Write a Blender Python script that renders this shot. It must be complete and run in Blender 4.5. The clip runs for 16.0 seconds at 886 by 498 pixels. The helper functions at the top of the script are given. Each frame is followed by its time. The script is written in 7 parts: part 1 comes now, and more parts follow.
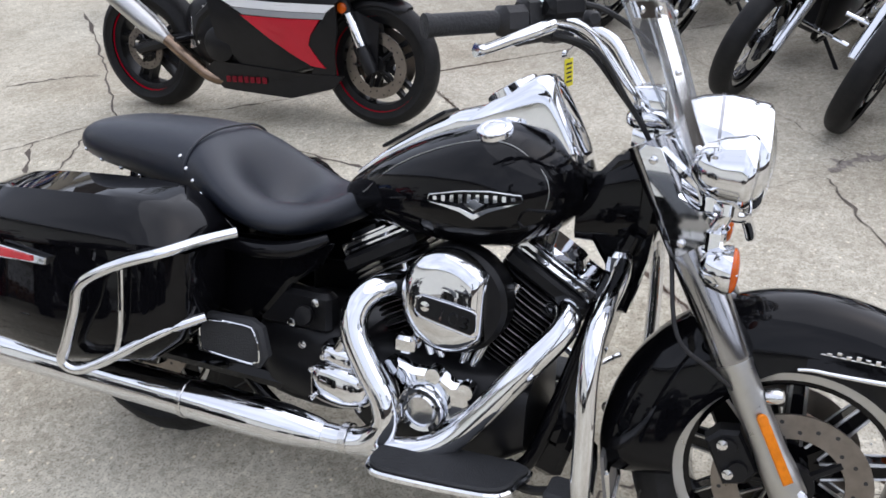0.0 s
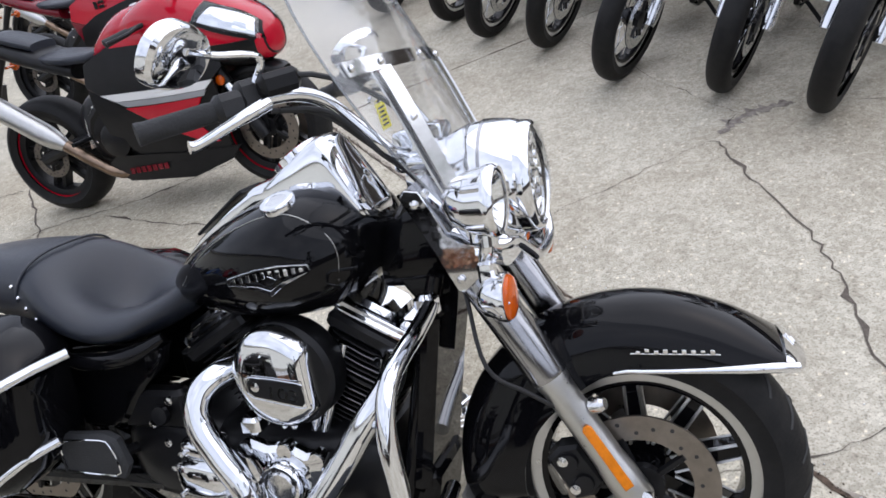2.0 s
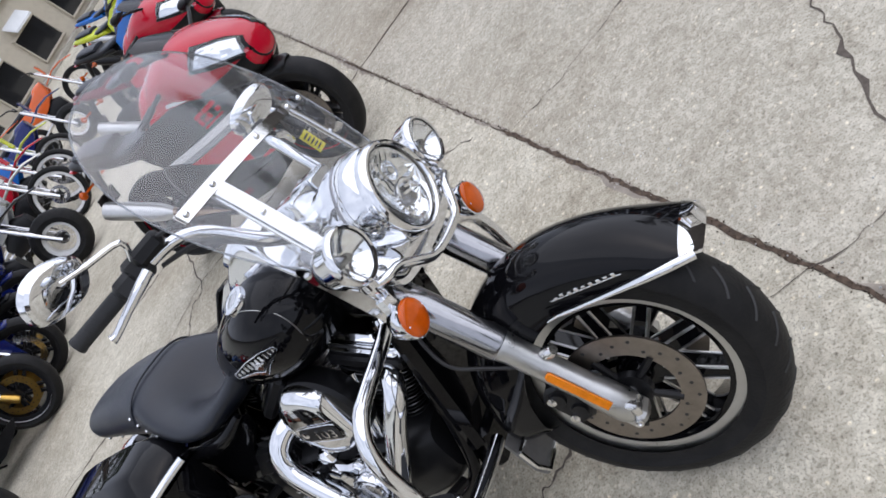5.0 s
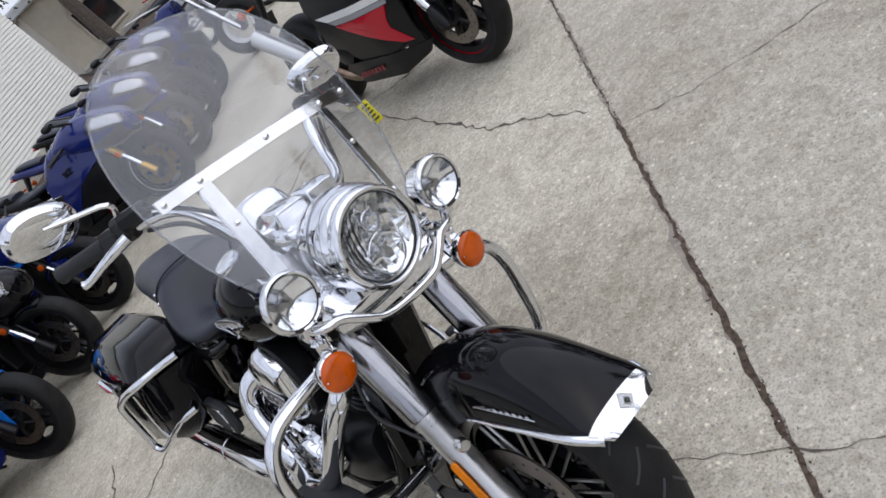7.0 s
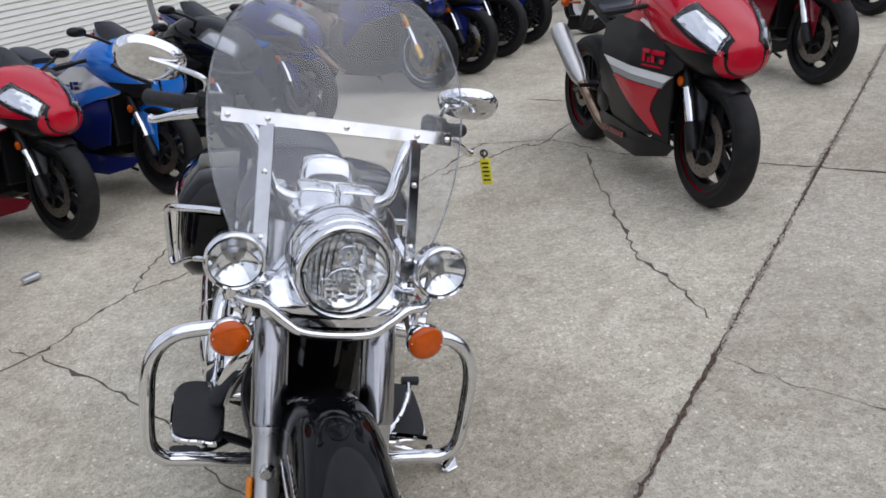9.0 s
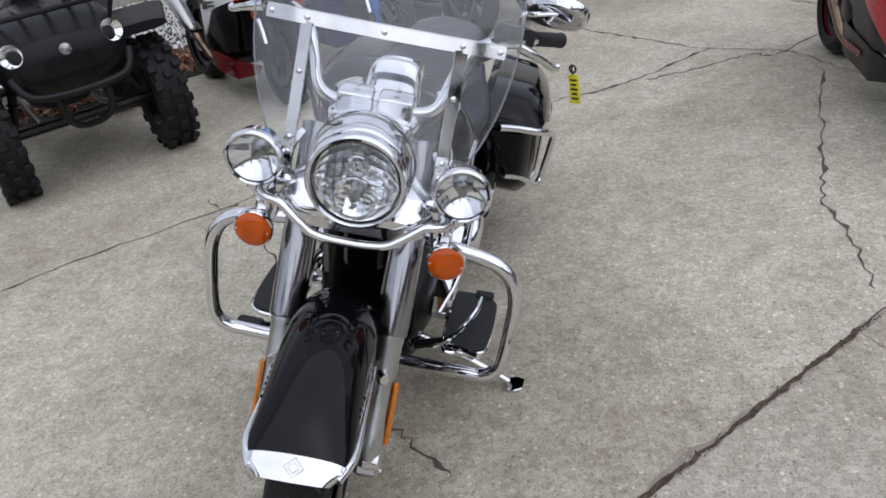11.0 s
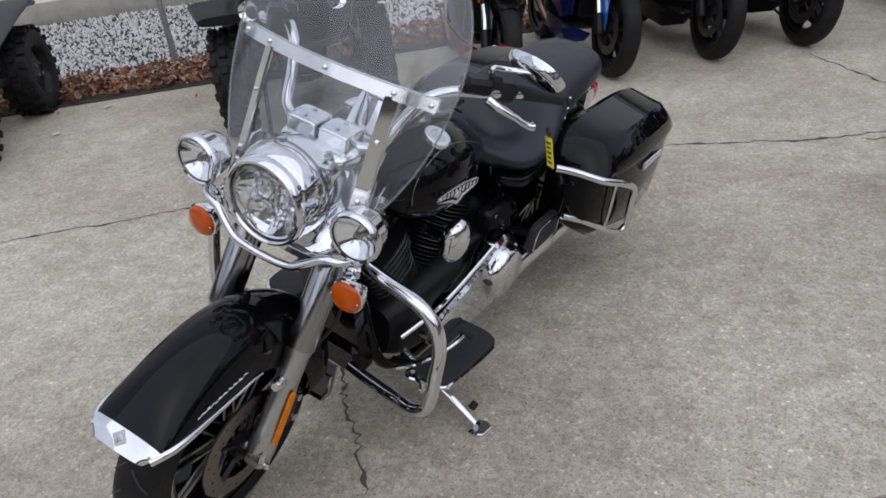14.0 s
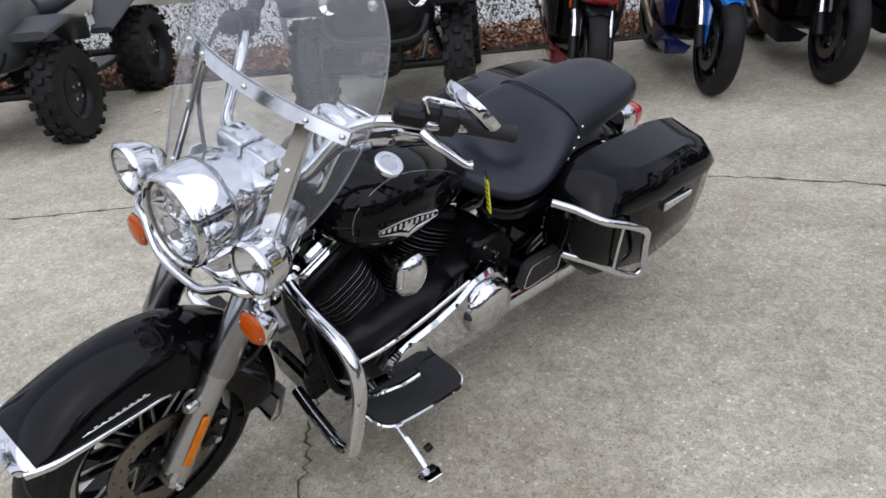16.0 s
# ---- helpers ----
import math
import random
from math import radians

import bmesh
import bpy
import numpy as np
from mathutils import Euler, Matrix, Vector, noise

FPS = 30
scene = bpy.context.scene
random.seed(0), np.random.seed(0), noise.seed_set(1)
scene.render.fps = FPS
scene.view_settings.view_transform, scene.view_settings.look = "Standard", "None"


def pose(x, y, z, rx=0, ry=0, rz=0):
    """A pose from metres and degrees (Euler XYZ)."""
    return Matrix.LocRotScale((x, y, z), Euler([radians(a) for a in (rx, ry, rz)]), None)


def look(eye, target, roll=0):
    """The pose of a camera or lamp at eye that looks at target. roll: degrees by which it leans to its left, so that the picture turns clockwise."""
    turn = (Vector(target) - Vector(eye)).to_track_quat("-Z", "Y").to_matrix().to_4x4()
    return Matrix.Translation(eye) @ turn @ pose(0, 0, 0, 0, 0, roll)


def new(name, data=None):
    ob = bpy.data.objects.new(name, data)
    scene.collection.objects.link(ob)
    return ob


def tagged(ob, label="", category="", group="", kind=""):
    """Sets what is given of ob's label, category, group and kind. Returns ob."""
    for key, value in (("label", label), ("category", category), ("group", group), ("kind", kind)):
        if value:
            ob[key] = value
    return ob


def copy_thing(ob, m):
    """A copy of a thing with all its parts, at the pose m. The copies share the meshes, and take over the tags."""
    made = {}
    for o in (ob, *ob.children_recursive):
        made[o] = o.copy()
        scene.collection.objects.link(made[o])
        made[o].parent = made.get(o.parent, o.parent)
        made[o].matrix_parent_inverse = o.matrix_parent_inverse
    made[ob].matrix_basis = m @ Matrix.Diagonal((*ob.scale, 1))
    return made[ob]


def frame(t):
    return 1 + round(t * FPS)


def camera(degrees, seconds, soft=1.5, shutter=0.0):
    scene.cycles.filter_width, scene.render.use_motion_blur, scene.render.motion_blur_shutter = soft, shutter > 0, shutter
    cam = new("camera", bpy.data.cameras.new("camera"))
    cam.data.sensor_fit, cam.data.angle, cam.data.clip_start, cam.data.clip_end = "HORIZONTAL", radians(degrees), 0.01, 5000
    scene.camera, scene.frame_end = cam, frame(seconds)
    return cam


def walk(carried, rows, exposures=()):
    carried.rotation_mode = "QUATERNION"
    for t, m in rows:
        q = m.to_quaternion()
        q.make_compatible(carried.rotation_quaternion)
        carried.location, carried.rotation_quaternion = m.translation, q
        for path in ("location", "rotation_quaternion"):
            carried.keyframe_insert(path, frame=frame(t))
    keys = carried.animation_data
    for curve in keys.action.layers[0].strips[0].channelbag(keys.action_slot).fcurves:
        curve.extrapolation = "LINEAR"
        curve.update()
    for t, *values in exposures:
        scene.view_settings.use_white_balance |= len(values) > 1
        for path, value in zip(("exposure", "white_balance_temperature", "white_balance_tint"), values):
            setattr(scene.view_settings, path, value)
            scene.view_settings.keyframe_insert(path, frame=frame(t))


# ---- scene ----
cam = camera(58.5, 16.0, soft=1.65)
PATH = [
    (0, (0.688, -1.215, 1.613), (-0.042, 0.316, 0.553), -4.8),
    (0.5, (0.842, -1.164, 1.584), (0.106, 0.364, 0.523), -5.0),
    (1, (0.935, -1.142, 1.583), (0.247, 0.402, 0.515), -4.3),
    (1.5, (0.994, -1.093, 1.599), (0.326, 0.455, 0.522), -7.2),
    (2, (1.075, -1.032, 1.62), (0.319, 0.511, 0.597), -17.9),
    (2.5, (1.201, -0.988, 1.628), (0.306, 0.515, 0.659), -33.4),
    (3, (1.395, -0.944, 1.621), (0.341, 0.469, 0.676), -47.8),
    (3.5, (1.509, -0.922, 1.594), (0.306, 0.301, 0.567), -57.2),
    (4, (1.567, -0.884, 1.592), (0.316, 0.275, 0.547), -59.9),
    (4.5, (1.617, -0.821, 1.617), (0.377, 0.354, 0.577), -58.9),
    (4.7, (1.659, -0.792, 1.62), (0.409, 0.377, 0.585), -58.4),
    (6.8, (2.001, -0.275, 1.582), (0.42, 0.471, 0.611), -49.3),
    (7, (2.033, -0.219, 1.574), (0.419, 0.469, 0.613), -47.3),
    (7.5, (2.102, -0.076, 1.554), (0.439, 0.429, 0.565), -39.3),
    (8, (2.148, 0.054, 1.562), (0.455, 0.501, 0.596), -25.4),
    (8.5, (2.166, 0.143, 1.558), (0.411, 0.566, 0.696), -13.5),
    (9, (2.181, 0.256, 1.583), (0.372, 0.544, 0.778), -9.1),
    (9.5, (2.185, 0.362, 1.576), (0.35, 0.466, 0.788), -9.1),
    (10, (2.164, 0.54, 1.544), (0.365, 0.417, 0.679), -10.3),
    (10.2, (2.149, 0.595, 1.533), (0.378, 0.401, 0.624), -10.5),
    (12.3, (1.994, 1.218, 1.536), (0.372, 0.425, 0.674), -9.7),
    (12.5, (1.964, 1.297, 1.529), (0.378, 0.437, 0.664), -9.6),
    (13, (1.907, 1.396, 1.517), (0.382, 0.449, 0.635), -8.6),
    (13.5, (1.825, 1.466, 1.517), (0.347, 0.454, 0.626), -7.7),
    (14, (1.719, 1.58, 1.558), (0.31, 0.488, 0.652), -7.6),
    (14.5, (1.611, 1.694, 1.542), (0.268, 0.519, 0.639), -7.6),
    (15, (1.513, 1.782, 1.518), (0.241, 0.546, 0.596), -7.3),
    (15.5, (1.424, 1.798, 1.519), (0.186, 0.526, 0.595), -6.5),
    (16, (1.271, 1.826, 1.542), (0.09, 0.479, 0.652), -6.6),
]
walk(cam, [(t, look(eye, target, roll)) for t, eye, target, roll in PATH], [(0.0, 0.69, 6010.0, 15.0), (1.5, 0.6, 6010.0, 15.0), (3.0, 0.74, 6010.0, 15.0), (3.5, 0.52, 6010.0, 15.0), (4.0, 0.43, 6010.0, 15.0), (4.7, 0.46, 6010.0, 15.0), (7.0, 0.22, 6010.0, 15.0), (7.5, 0.1, 6010.0, 15.0), (8.5, 0.14, 6010.0, 15.0), (9.0, 0.15, 6010.0, 15.0), (12.5, -0.02, 6010.0, 15.0), (14.0, -0.07, 6010.0, 15.0), (15.0, -0.08, 6010.0, 15.0), (15.5, 0.12, 6010.0, 15.0), (16.0, 0.19, 6010.0, 15.0)])

# ---- light ----
SUN_EL, SUN_AZ = 50.0, 45.0
world = bpy.data.worlds.new("overcast_sky")
scene.world = world
world.use_nodes = True
_nt = world.node_tree
_bg = _nt.nodes["Background"]
_sky = _nt.nodes.new("ShaderNodeTexSky")
_sky.sky_type = "NISHITA"
_sky.sun_disc = False
_sky.sun_elevation = radians(SUN_EL)
_sky.sun_rotation = radians(SUN_AZ)
_sky.dust_density = 4.0
_tc = _nt.nodes.new("ShaderNodeTexCoord")
_cl = _nt.nodes.new("ShaderNodeTexNoise")
_cl.inputs["Scale"].default_value = 2.2
_cl.inputs["Detail"].default_value = 5.0
_nt.links.new(_tc.outputs["Generated"], _cl.inputs["Vector"])
_rp = _nt.nodes.new("ShaderNodeValToRGB")
_rp.color_ramp.elements[0].position, _rp.color_ramp.elements[0].color = 0.3, (5.8, 6.2, 6.9, 1)
_rp.color_ramp.elements[1].position, _rp.color_ramp.elements[1].color = 0.7, (10.1, 10.3, 10.7, 1)
_nt.links.new(_cl.outputs["Fac"], _rp.inputs["Fac"])
_mx = _nt.nodes.new("ShaderNodeMixRGB")
_mx.inputs["Fac"].default_value = 0.8
_nt.links.new(_sky.outputs["Color"], _mx.inputs["Color1"])
_nt.links.new(_rp.outputs["Color"], _mx.inputs["Color2"])
_nt.links.new(_mx.outputs["Color"], _bg.inputs["Color"])
_bg.inputs["Strength"].default_value = 0.1
_sd = bpy.data.lights.new("sun", "SUN")
_sd.energy, _sd.angle, _sd.color = 1.15, radians(110), (1.0, 0.98, 0.95)
_so = new("sun", _sd)
_so.rotation_euler = (radians(90 - SUN_EL), 0, radians(180 - SUN_AZ))


# ---- materials ----
def mat(name, color, rough=0.5, metal=0.0, var=0.0, scale=8.0, bump=0.0, bscale=60.0, coat=0.0, spec=0.5, trans=0.0, dark=None, rvar=0.0, emit=0.0, alpha=1.0, ior=1.45, random_shift=0.0):
    """A node material: base colour with two scales of variation, relief and gloss."""
    m = bpy.data.materials.new(name)
    m.use_nodes = True
    nt = m.node_tree
    b = nt.nodes["Principled BSDF"]
    b.inputs["Base Color"].default_value = (*color, 1)
    b.inputs["Roughness"].default_value = rough
    b.inputs["Metallic"].default_value = metal
    b.inputs["Coat Weight"].default_value = coat
    b.inputs["Coat Roughness"].default_value = 0.03
    b.inputs["Specular IOR Level"].default_value = spec
    b.inputs["Transmission Weight"].default_value = trans
    b.inputs["IOR"].default_value = ior
    b.inputs["Alpha"].default_value = alpha
    if emit:
        b.inputs["Emission Color"].default_value = (*color, 1)
        b.inputs["Emission Strength"].default_value = emit
    tc = nt.nodes.new("ShaderNodeTexCoord")
    if var or rvar or random_shift:
        n1 = nt.nodes.new("ShaderNodeTexNoise")
        n1.inputs["Scale"].default_value = scale
        n1.inputs["Detail"].default_value = 6.0
        n1.inputs["Roughness"].default_value = 0.65
        nt.links.new(tc.outputs["Object"], n1.inputs["Vector"])
        if var or random_shift:
            d = dark or tuple(c * (1 - var) for c in color)
            rp = nt.nodes.new("ShaderNodeValToRGB")
            rp.color_ramp.elements[0].position, rp.color_ramp.elements[0].color = 0.32, (*d, 1)
            rp.color_ramp.elements[1].position, rp.color_ramp.elements[1].color = 0.62, (*color, 1)
            nt.links.new(n1.outputs["Fac"], rp.inputs["Fac"])
            out = rp.outputs["Color"]
            if random_shift:
                oi = nt.nodes.new("ShaderNodeObjectInfo")
                hs = nt.nodes.new("ShaderNodeHueSaturation")
                mr = nt.nodes.new("ShaderNodeMapRange")
                mr.inputs["To Min"].default_value, mr.inputs["To Max"].default_value = 1 - random_shift, 1 + random_shift
                nt.links.new(oi.outputs["Random"], mr.inputs["Value"])
                nt.links.new(mr.outputs["Result"], hs.inputs["Value"])
                nt.links.new(out, hs.inputs["Color"])
                out = hs.outputs["Color"]
            nt.links.new(out, b.inputs["Base Color"])
        if rvar:
            mr2 = nt.nodes.new("ShaderNodeMapRange")
            mr2.inputs["From Min"].default_value, mr2.inputs["From Max"].default_value = 0.3, 0.7
            mr2.inputs["To Min"].default_value, mr2.inputs["To Max"].default_value = max(0.0, rough - rvar), rough + rvar
            nt.links.new(n1.outputs["Fac"], mr2.inputs["Value"])
            nt.links.new(mr2.outputs["Result"], b.inputs["Roughness"])
    if bump:
        n2 = nt.nodes.new("ShaderNodeTexNoise")
        n2.inputs["Scale"].default_value = bscale
        n2.inputs["Detail"].default_value = 4.0
        nt.links.new(tc.outputs["Object"], n2.inputs["Vector"])
        bp = nt.nodes.new("ShaderNodeBump")
        bp.inputs["Strength"].default_value = bump
        bp.inputs["Distance"].default_value = 0.01
        nt.links.new(n2.outputs["Fac"], bp.inputs["Height"])
        nt.links.new(bp.outputs["Normal"], b.inputs["Normal"])
    return m


CHROME = mat("chrome", (0.74, 0.75, 0.77), 0.03, 1.0, rvar=0.02, scale=14)
STEEL = mat("polished_aluminium", (0.7, 0.7, 0.7), 0.19, 1.0, var=0.12, scale=30, rvar=0.06)
SLIDER = mat("brushed_fork_aluminium", (0.52, 0.52, 0.51), 0.34, 1.0, var=0.12, scale=22, rvar=0.08)
SMOKE = mat("smoked_chrome", (0.34, 0.34, 0.35), 0.16, 1.0, var=0.1, scale=20, rvar=0.04)
BLACK = mat("gloss_black_paint", (0.003, 0.003, 0.0038), 0.03, 0.0, spec=0.25, rvar=0.015, scale=9)
SATIN = mat("satin_black_metal", (0.009, 0.009, 0.01), 0.34, 0.0, var=0.3, scale=20, bump=0.04, spec=0.28)
FINEDGE = mat("machined_fin_edge", (0.15, 0.15, 0.155), 0.3, 1.0, var=0.15, scale=40)
PLASTIC = mat("black_plastic", (0.016, 0.016, 0.017), 0.5, 0.0, var=0.25, scale=25, bump=0.08, bscale=180)
RUBBER = mat("tyre_rubber", (0.009, 0.009, 0.0095), 0.55, 0.0, var=0.35, scale=16, bump=0.15, bscale=120, dark=(0.016, 0.0155, 0.015), spec=0.22)
MATRUBBER = mat("ribbed_rubber", (0.02, 0.021, 0.023), 0.66, 0.0, var=0.25, scale=30, bump=0.25, bscale=220)
LEATHER = mat("seat_vinyl", (0.013, 0.016, 0.024), 0.38, 0.0, var=0.25, scale=10, bump=0.12, bscale=260, rvar=0.06)
AMBER = mat("amber_lens", (0.56, 0.088, 0.001), 0.1, 0.0, var=0.3, scale=26, bump=0.05, bscale=140, coat=0.35, spec=0.3)
REFAMBER = mat("amber_reflector", (0.7, 0.2, 0.004), 0.25, 0.0, var=0.25, scale=60, coat=0.15, spec=0.25)
REDLENS = mat("red_lens", (0.55, 0.012, 0.02), 0.15, 0.0, var=0.25, scale=30, coat=0.8)
ROTOR = mat("brake_disc_steel", (0.27, 0.24, 0.21), 0.36, 1.0, var=0.25, scale=26, rvar=0.1)
REFLECT = mat("lamp_reflector", (0.95, 0.96, 0.97), 0.16, 1.0)
DISH = mat("polished_lamp_dish", (0.9, 0.91, 0.92), 0.1, 1.0, rvar=0.04, scale=40)
BRIGHT = mat("polished_strap_metal", (0.7, 0.7, 0.69), 0.11, 1.0, var=0.1, scale=18, rvar=0.05)
FLAPGREY = mat("satin_flap_plate", (0.2, 0.195, 0.19), 0.4, 0.3, var=0.2, scale=20)
PATCHED = mat("broken_concrete_patch", (0.3, 0.27, 0.235), 0.95, var=0.55, scale=30, bump=0.4, bscale=60, dark=(0.12, 0.1, 0.085))
YELLOW = mat("yellow_tag_plastic", (0.82, 0.72, 0.03), 0.4, 0.0, var=0.2, scale=20)
DARKMARK = mat("dark_print", (0.03, 0.03, 0.03), 0.6)
WHITE = mat("white_paint", (0.74, 0.74, 0.73), 0.22, 0.0, var=0.06, scale=6, coat=0.5)
GREY = mat("grey_paint", (0.3, 0.31, 0.32), 0.3, 0.0, var=0.1, scale=6, coat=0.4)
RED = mat("red_paint", (0.45, 0.004, 0.02), 0.2, 0.0, var=0.12, scale=5, coat=0.35, spec=0.35)
DEEPRED = mat("deep_red_paint", (0.15, 0.004, 0.012), 0.2, 0.0, var=0.12, scale=5, coat=0.35, spec=0.35)
BLUE = mat("light_blue_paint", (0.012, 0.14, 0.52), 0.18, 0.0, var=0.12, scale=5, coat=0.4, spec=0.35)
NAVY = mat("navy_blue_paint", (0.008, 0.016, 0.12), 0.18, 0.0, var=0.15, scale=5, coat=0.4, spec=0.35)
SILVER = mat("silver_paint", (0.5, 0.52, 0.54), 0.22, 0.5, var=0.08, scale=8, coat=0.6)
LIME = mat("lime_yellow_paint", (0.55, 0.62, 0.02), 0.2, 0.0, var=0.1, coat=0.6)
ORANGE = mat("orange_paint", (0.7, 0.12, 0.015), 0.2, 0.0, var=0.1, coat=0.6)
GOLD = mat("gold_anodised", (0.55, 0.34, 0.08), 0.28, 1.0, var=0.15, scale=20)
BURNT = mat("heat_tinted_steel", (0.3, 0.22, 0.16), 0.3, 1.0, var=0.4, scale=14)
ATVGREY = mat("atv_dark_grey_plastic", (0.04, 0.044, 0.046), 0.4, 0.0, var=0.15, scale=8, bump=0.05)


def clear_pane(name, tint, rough, gloss, haze=0.0):
    """Thin clear sheet: mostly see-through, with a glossy reflection."""
    m = bpy.data.materials.new(name)
    m.use_nodes = True
    nt = m.node_tree
    nt.nodes.remove(nt.nodes["Principled BSDF"])
    out = nt.nodes["Material Output"]
    tr = nt.nodes.new("ShaderNodeBsdfTransparent")
    tr.inputs["Color"].default_value = (*tint, 1)
    gl = nt.nodes.new("ShaderNodeBsdfGlossy")
    gl.inputs["Roughness"].default_value = rough
    fr = nt.nodes.new("ShaderNodeLayerWeight")
    fr.inputs["Blend"].default_value = 0.5
    pw = nt.nodes.new("ShaderNodeMath")
    pw.operation, pw.inputs[1].default_value = "POWER", 4.0
    nt.links.new(fr.outputs["Facing"], pw.inputs[0])
    ma = nt.nodes.new("ShaderNodeMath")
    ma.operation, ma.inputs[1].default_value, ma.inputs[2].default_value = "MULTIPLY_ADD", 0.55, gloss
    nt.links.new(pw.outputs[0], ma.inputs[0])
    df = nt.nodes.new("ShaderNodeBsdfDiffuse")
    df.inputs["Color"].default_value = (0.8, 0.82, 0.84, 1)
    hz = nt.nodes.new("ShaderNodeMixShader")
    hz.inputs["Fac"].default_value = haze
    nt.links.new(tr.outputs["BSDF"], hz.inputs[1])
    nt.links.new(df.outputs["BSDF"], hz.inputs[2])
    mx = nt.nodes.new("ShaderNodeMixShader")
    nt.links.new(ma.outputs[0], mx.inputs["Fac"])
    nt.links.new(hz.outputs["Shader"], mx.inputs[1])
    nt.links.new(gl.outputs["BSDF"], mx.inputs[2])
    nt.links.new(mx.outputs["Shader"], out.inputs["Surface"])
    return m


PERSPEX = clear_pane("clear_polycarbonate", (0.97, 0.98, 0.99), 0.03, 0.06, 0.065)
PERSPEX_BACK = clear_pane("clear_polycarbonate_back", (0.985, 0.99, 0.995), 0.03, 0.03)
RIMEDGE = clear_pane("polycarbonate_edge", (0.62, 0.64, 0.66), 0.1, 0.05, 0.12)
LENS = clear_pane("clear_lamp_lens", (0.97, 0.98, 0.985), 0.02, 0.07)
SMOKED = clear_pane("smoked_screen", (0.12, 0.125, 0.14), 0.05, 0.035)


# ---- geometry helpers: every shape is (verts, faces) ----
def join(*gs):
    V, F = [], []
    for v, f in gs:
        o = len(V)
        V += [tuple(p) for p in v]
        F += [tuple(i + o for i in q) for q in f]
    return V, F


def xf(g, m):
    return [tuple(m @ Vector(p)) for p in g[0]], g[1]


def along(p, d, up=(0, 0, 1)):
    """A frame at p whose local z runs along d."""
    z = Vector(d).normalized()
    u = Vector(up)
    if abs(z.dot(u)) > 0.98:
        u = Vector((1, 0, 0))
    x = u.cross(z).normalized()
    y = z.cross(x)
    m = Matrix((x, y, z)).transposed().to_4x4()
    m.translation = Vector(p)
    return m


def smooth_line(pts, sub=5):
    """Catmull-Rom through the points."""
    P = [Vector(p) for p in pts]
    if len(P) < 3 or sub < 2:
        return P
    out = []
    for i in range(len(P) - 1):
        a, b = P[max(i - 1, 0)], P[i]
        c, d = P[i + 1], P[min(i + 2, len(P) - 1)]
        for k in range(sub):
            t = k / sub
            out.append(0.5 * ((2 * b) + (c - a) * t + (2 * a - 5 * b + 4 * c - d) * t * t + (3 * b - a - 3 * c + d) * t ** 3))
    out.append(P[-1])
    return out


def tube(pts, r, n=10, sub=5, cap=True):
    P = smooth_line(pts, sub)
    rs = r if isinstance(r, (list, tuple)) else [r] * 2
    V, F = [], []
    prev = None
    for i, p in enumerate(P):
        d = (P[min(i + 1, len(P) - 1)] - P[max(i - 1, 0)]).normalized()
        if prev is None:
            u = Vector((0, 0, 1)) if abs(d.z) < 0.9 else Vector((1, 0, 0))
            x = u.cross(d).normalized()
        else:
            x = (prev - d * prev.dot(d)).normalized()
        prev = x
        y = d.cross(x)
        f = i / (len(P) - 1) * (len(rs) - 1)
        k = min(int(f), len(rs) - 2)
        rr = rs[k] + (rs[k + 1] - rs[k]) * (f - k)
        for j in range(n):
            a = 2 * math.pi * j / n
            V.append(tuple(p + x * (rr * math.cos(a)) + y * (rr * math.sin(a))))
    m = len(P)
    for i in range(m - 1):
        for j in range(n):
            k = (j + 1) % n
            F.append((i * n + j, i * n + k, (i + 1) * n + k, (i + 1) * n + j))
    if cap:
        F.append(tuple(reversed(range(n))))
        F.append(tuple(range((m - 1) * n, m * n)))
    return V, F


def lathe(profile, m=None, n=32, a0=0.0, a1=360.0):
    """Revolve (radius, height) pairs round local z."""
    V, F = [], []
    full = a1 - a0 >= 359.9
    cols = n if full else n + 1
    for r, h in profile:
        for j in range(cols):
            a = radians(a0 + (a1 - a0) * j / n)
            V.append((max(r, 1e-5) * math.cos(a), max(r, 1e-5) * math.sin(a), h))
    for i in range(len(profile) - 1):
        for j in range(n):
            k = (j + 1) % cols
            F.append((i * cols + j, i * cols + k, (i + 1) * cols + k, (i + 1) * cols + j))
    g = V, F
    return xf(g, m) if m is not None else g


def loft(rings, cap=True):
    n = len(rings[0])
    V = [tuple(p) for r in rings for p in r]
    F = []
    for i in range(len(rings) - 1):
        for j in range(n):
            k = (j + 1) % n
            F.append((i * n + j, i * n + k, (i + 1) * n + k, (i + 1) * n + j))
    if cap:
        F.append(tuple(reversed(range(n))))
        F.append(tuple(range((len(rings) - 1) * n, len(rings) * n)))
    return V, F


def oval(cx, cy, cz, hy, hz, e=2.5, n=24):
    """A superellipse ring in the plane x = cx."""
    out = []
    for j in range(n):
        a = 2 * math.pi * j / n
        c, s = math.cos(a), math.sin(a)
        out.append((cx, cy + hy * math.copysign(abs(c) ** (2 / e), c), cz + hz * math.copysign(abs(s) ** (2 / e), s)))
    return out


def body(secs, e=2.5, n=24, sub=3):
    """Loft of ovals along x. secs: (x, y, zbottom, ztop, half width)."""
    S = smooth_many(secs, sub)
    return loft([oval(x, y, (a + b) / 2, max(w, 0.002), max((b - a) / 2, 0.002), e, n) for x, y, a, b, w in S])


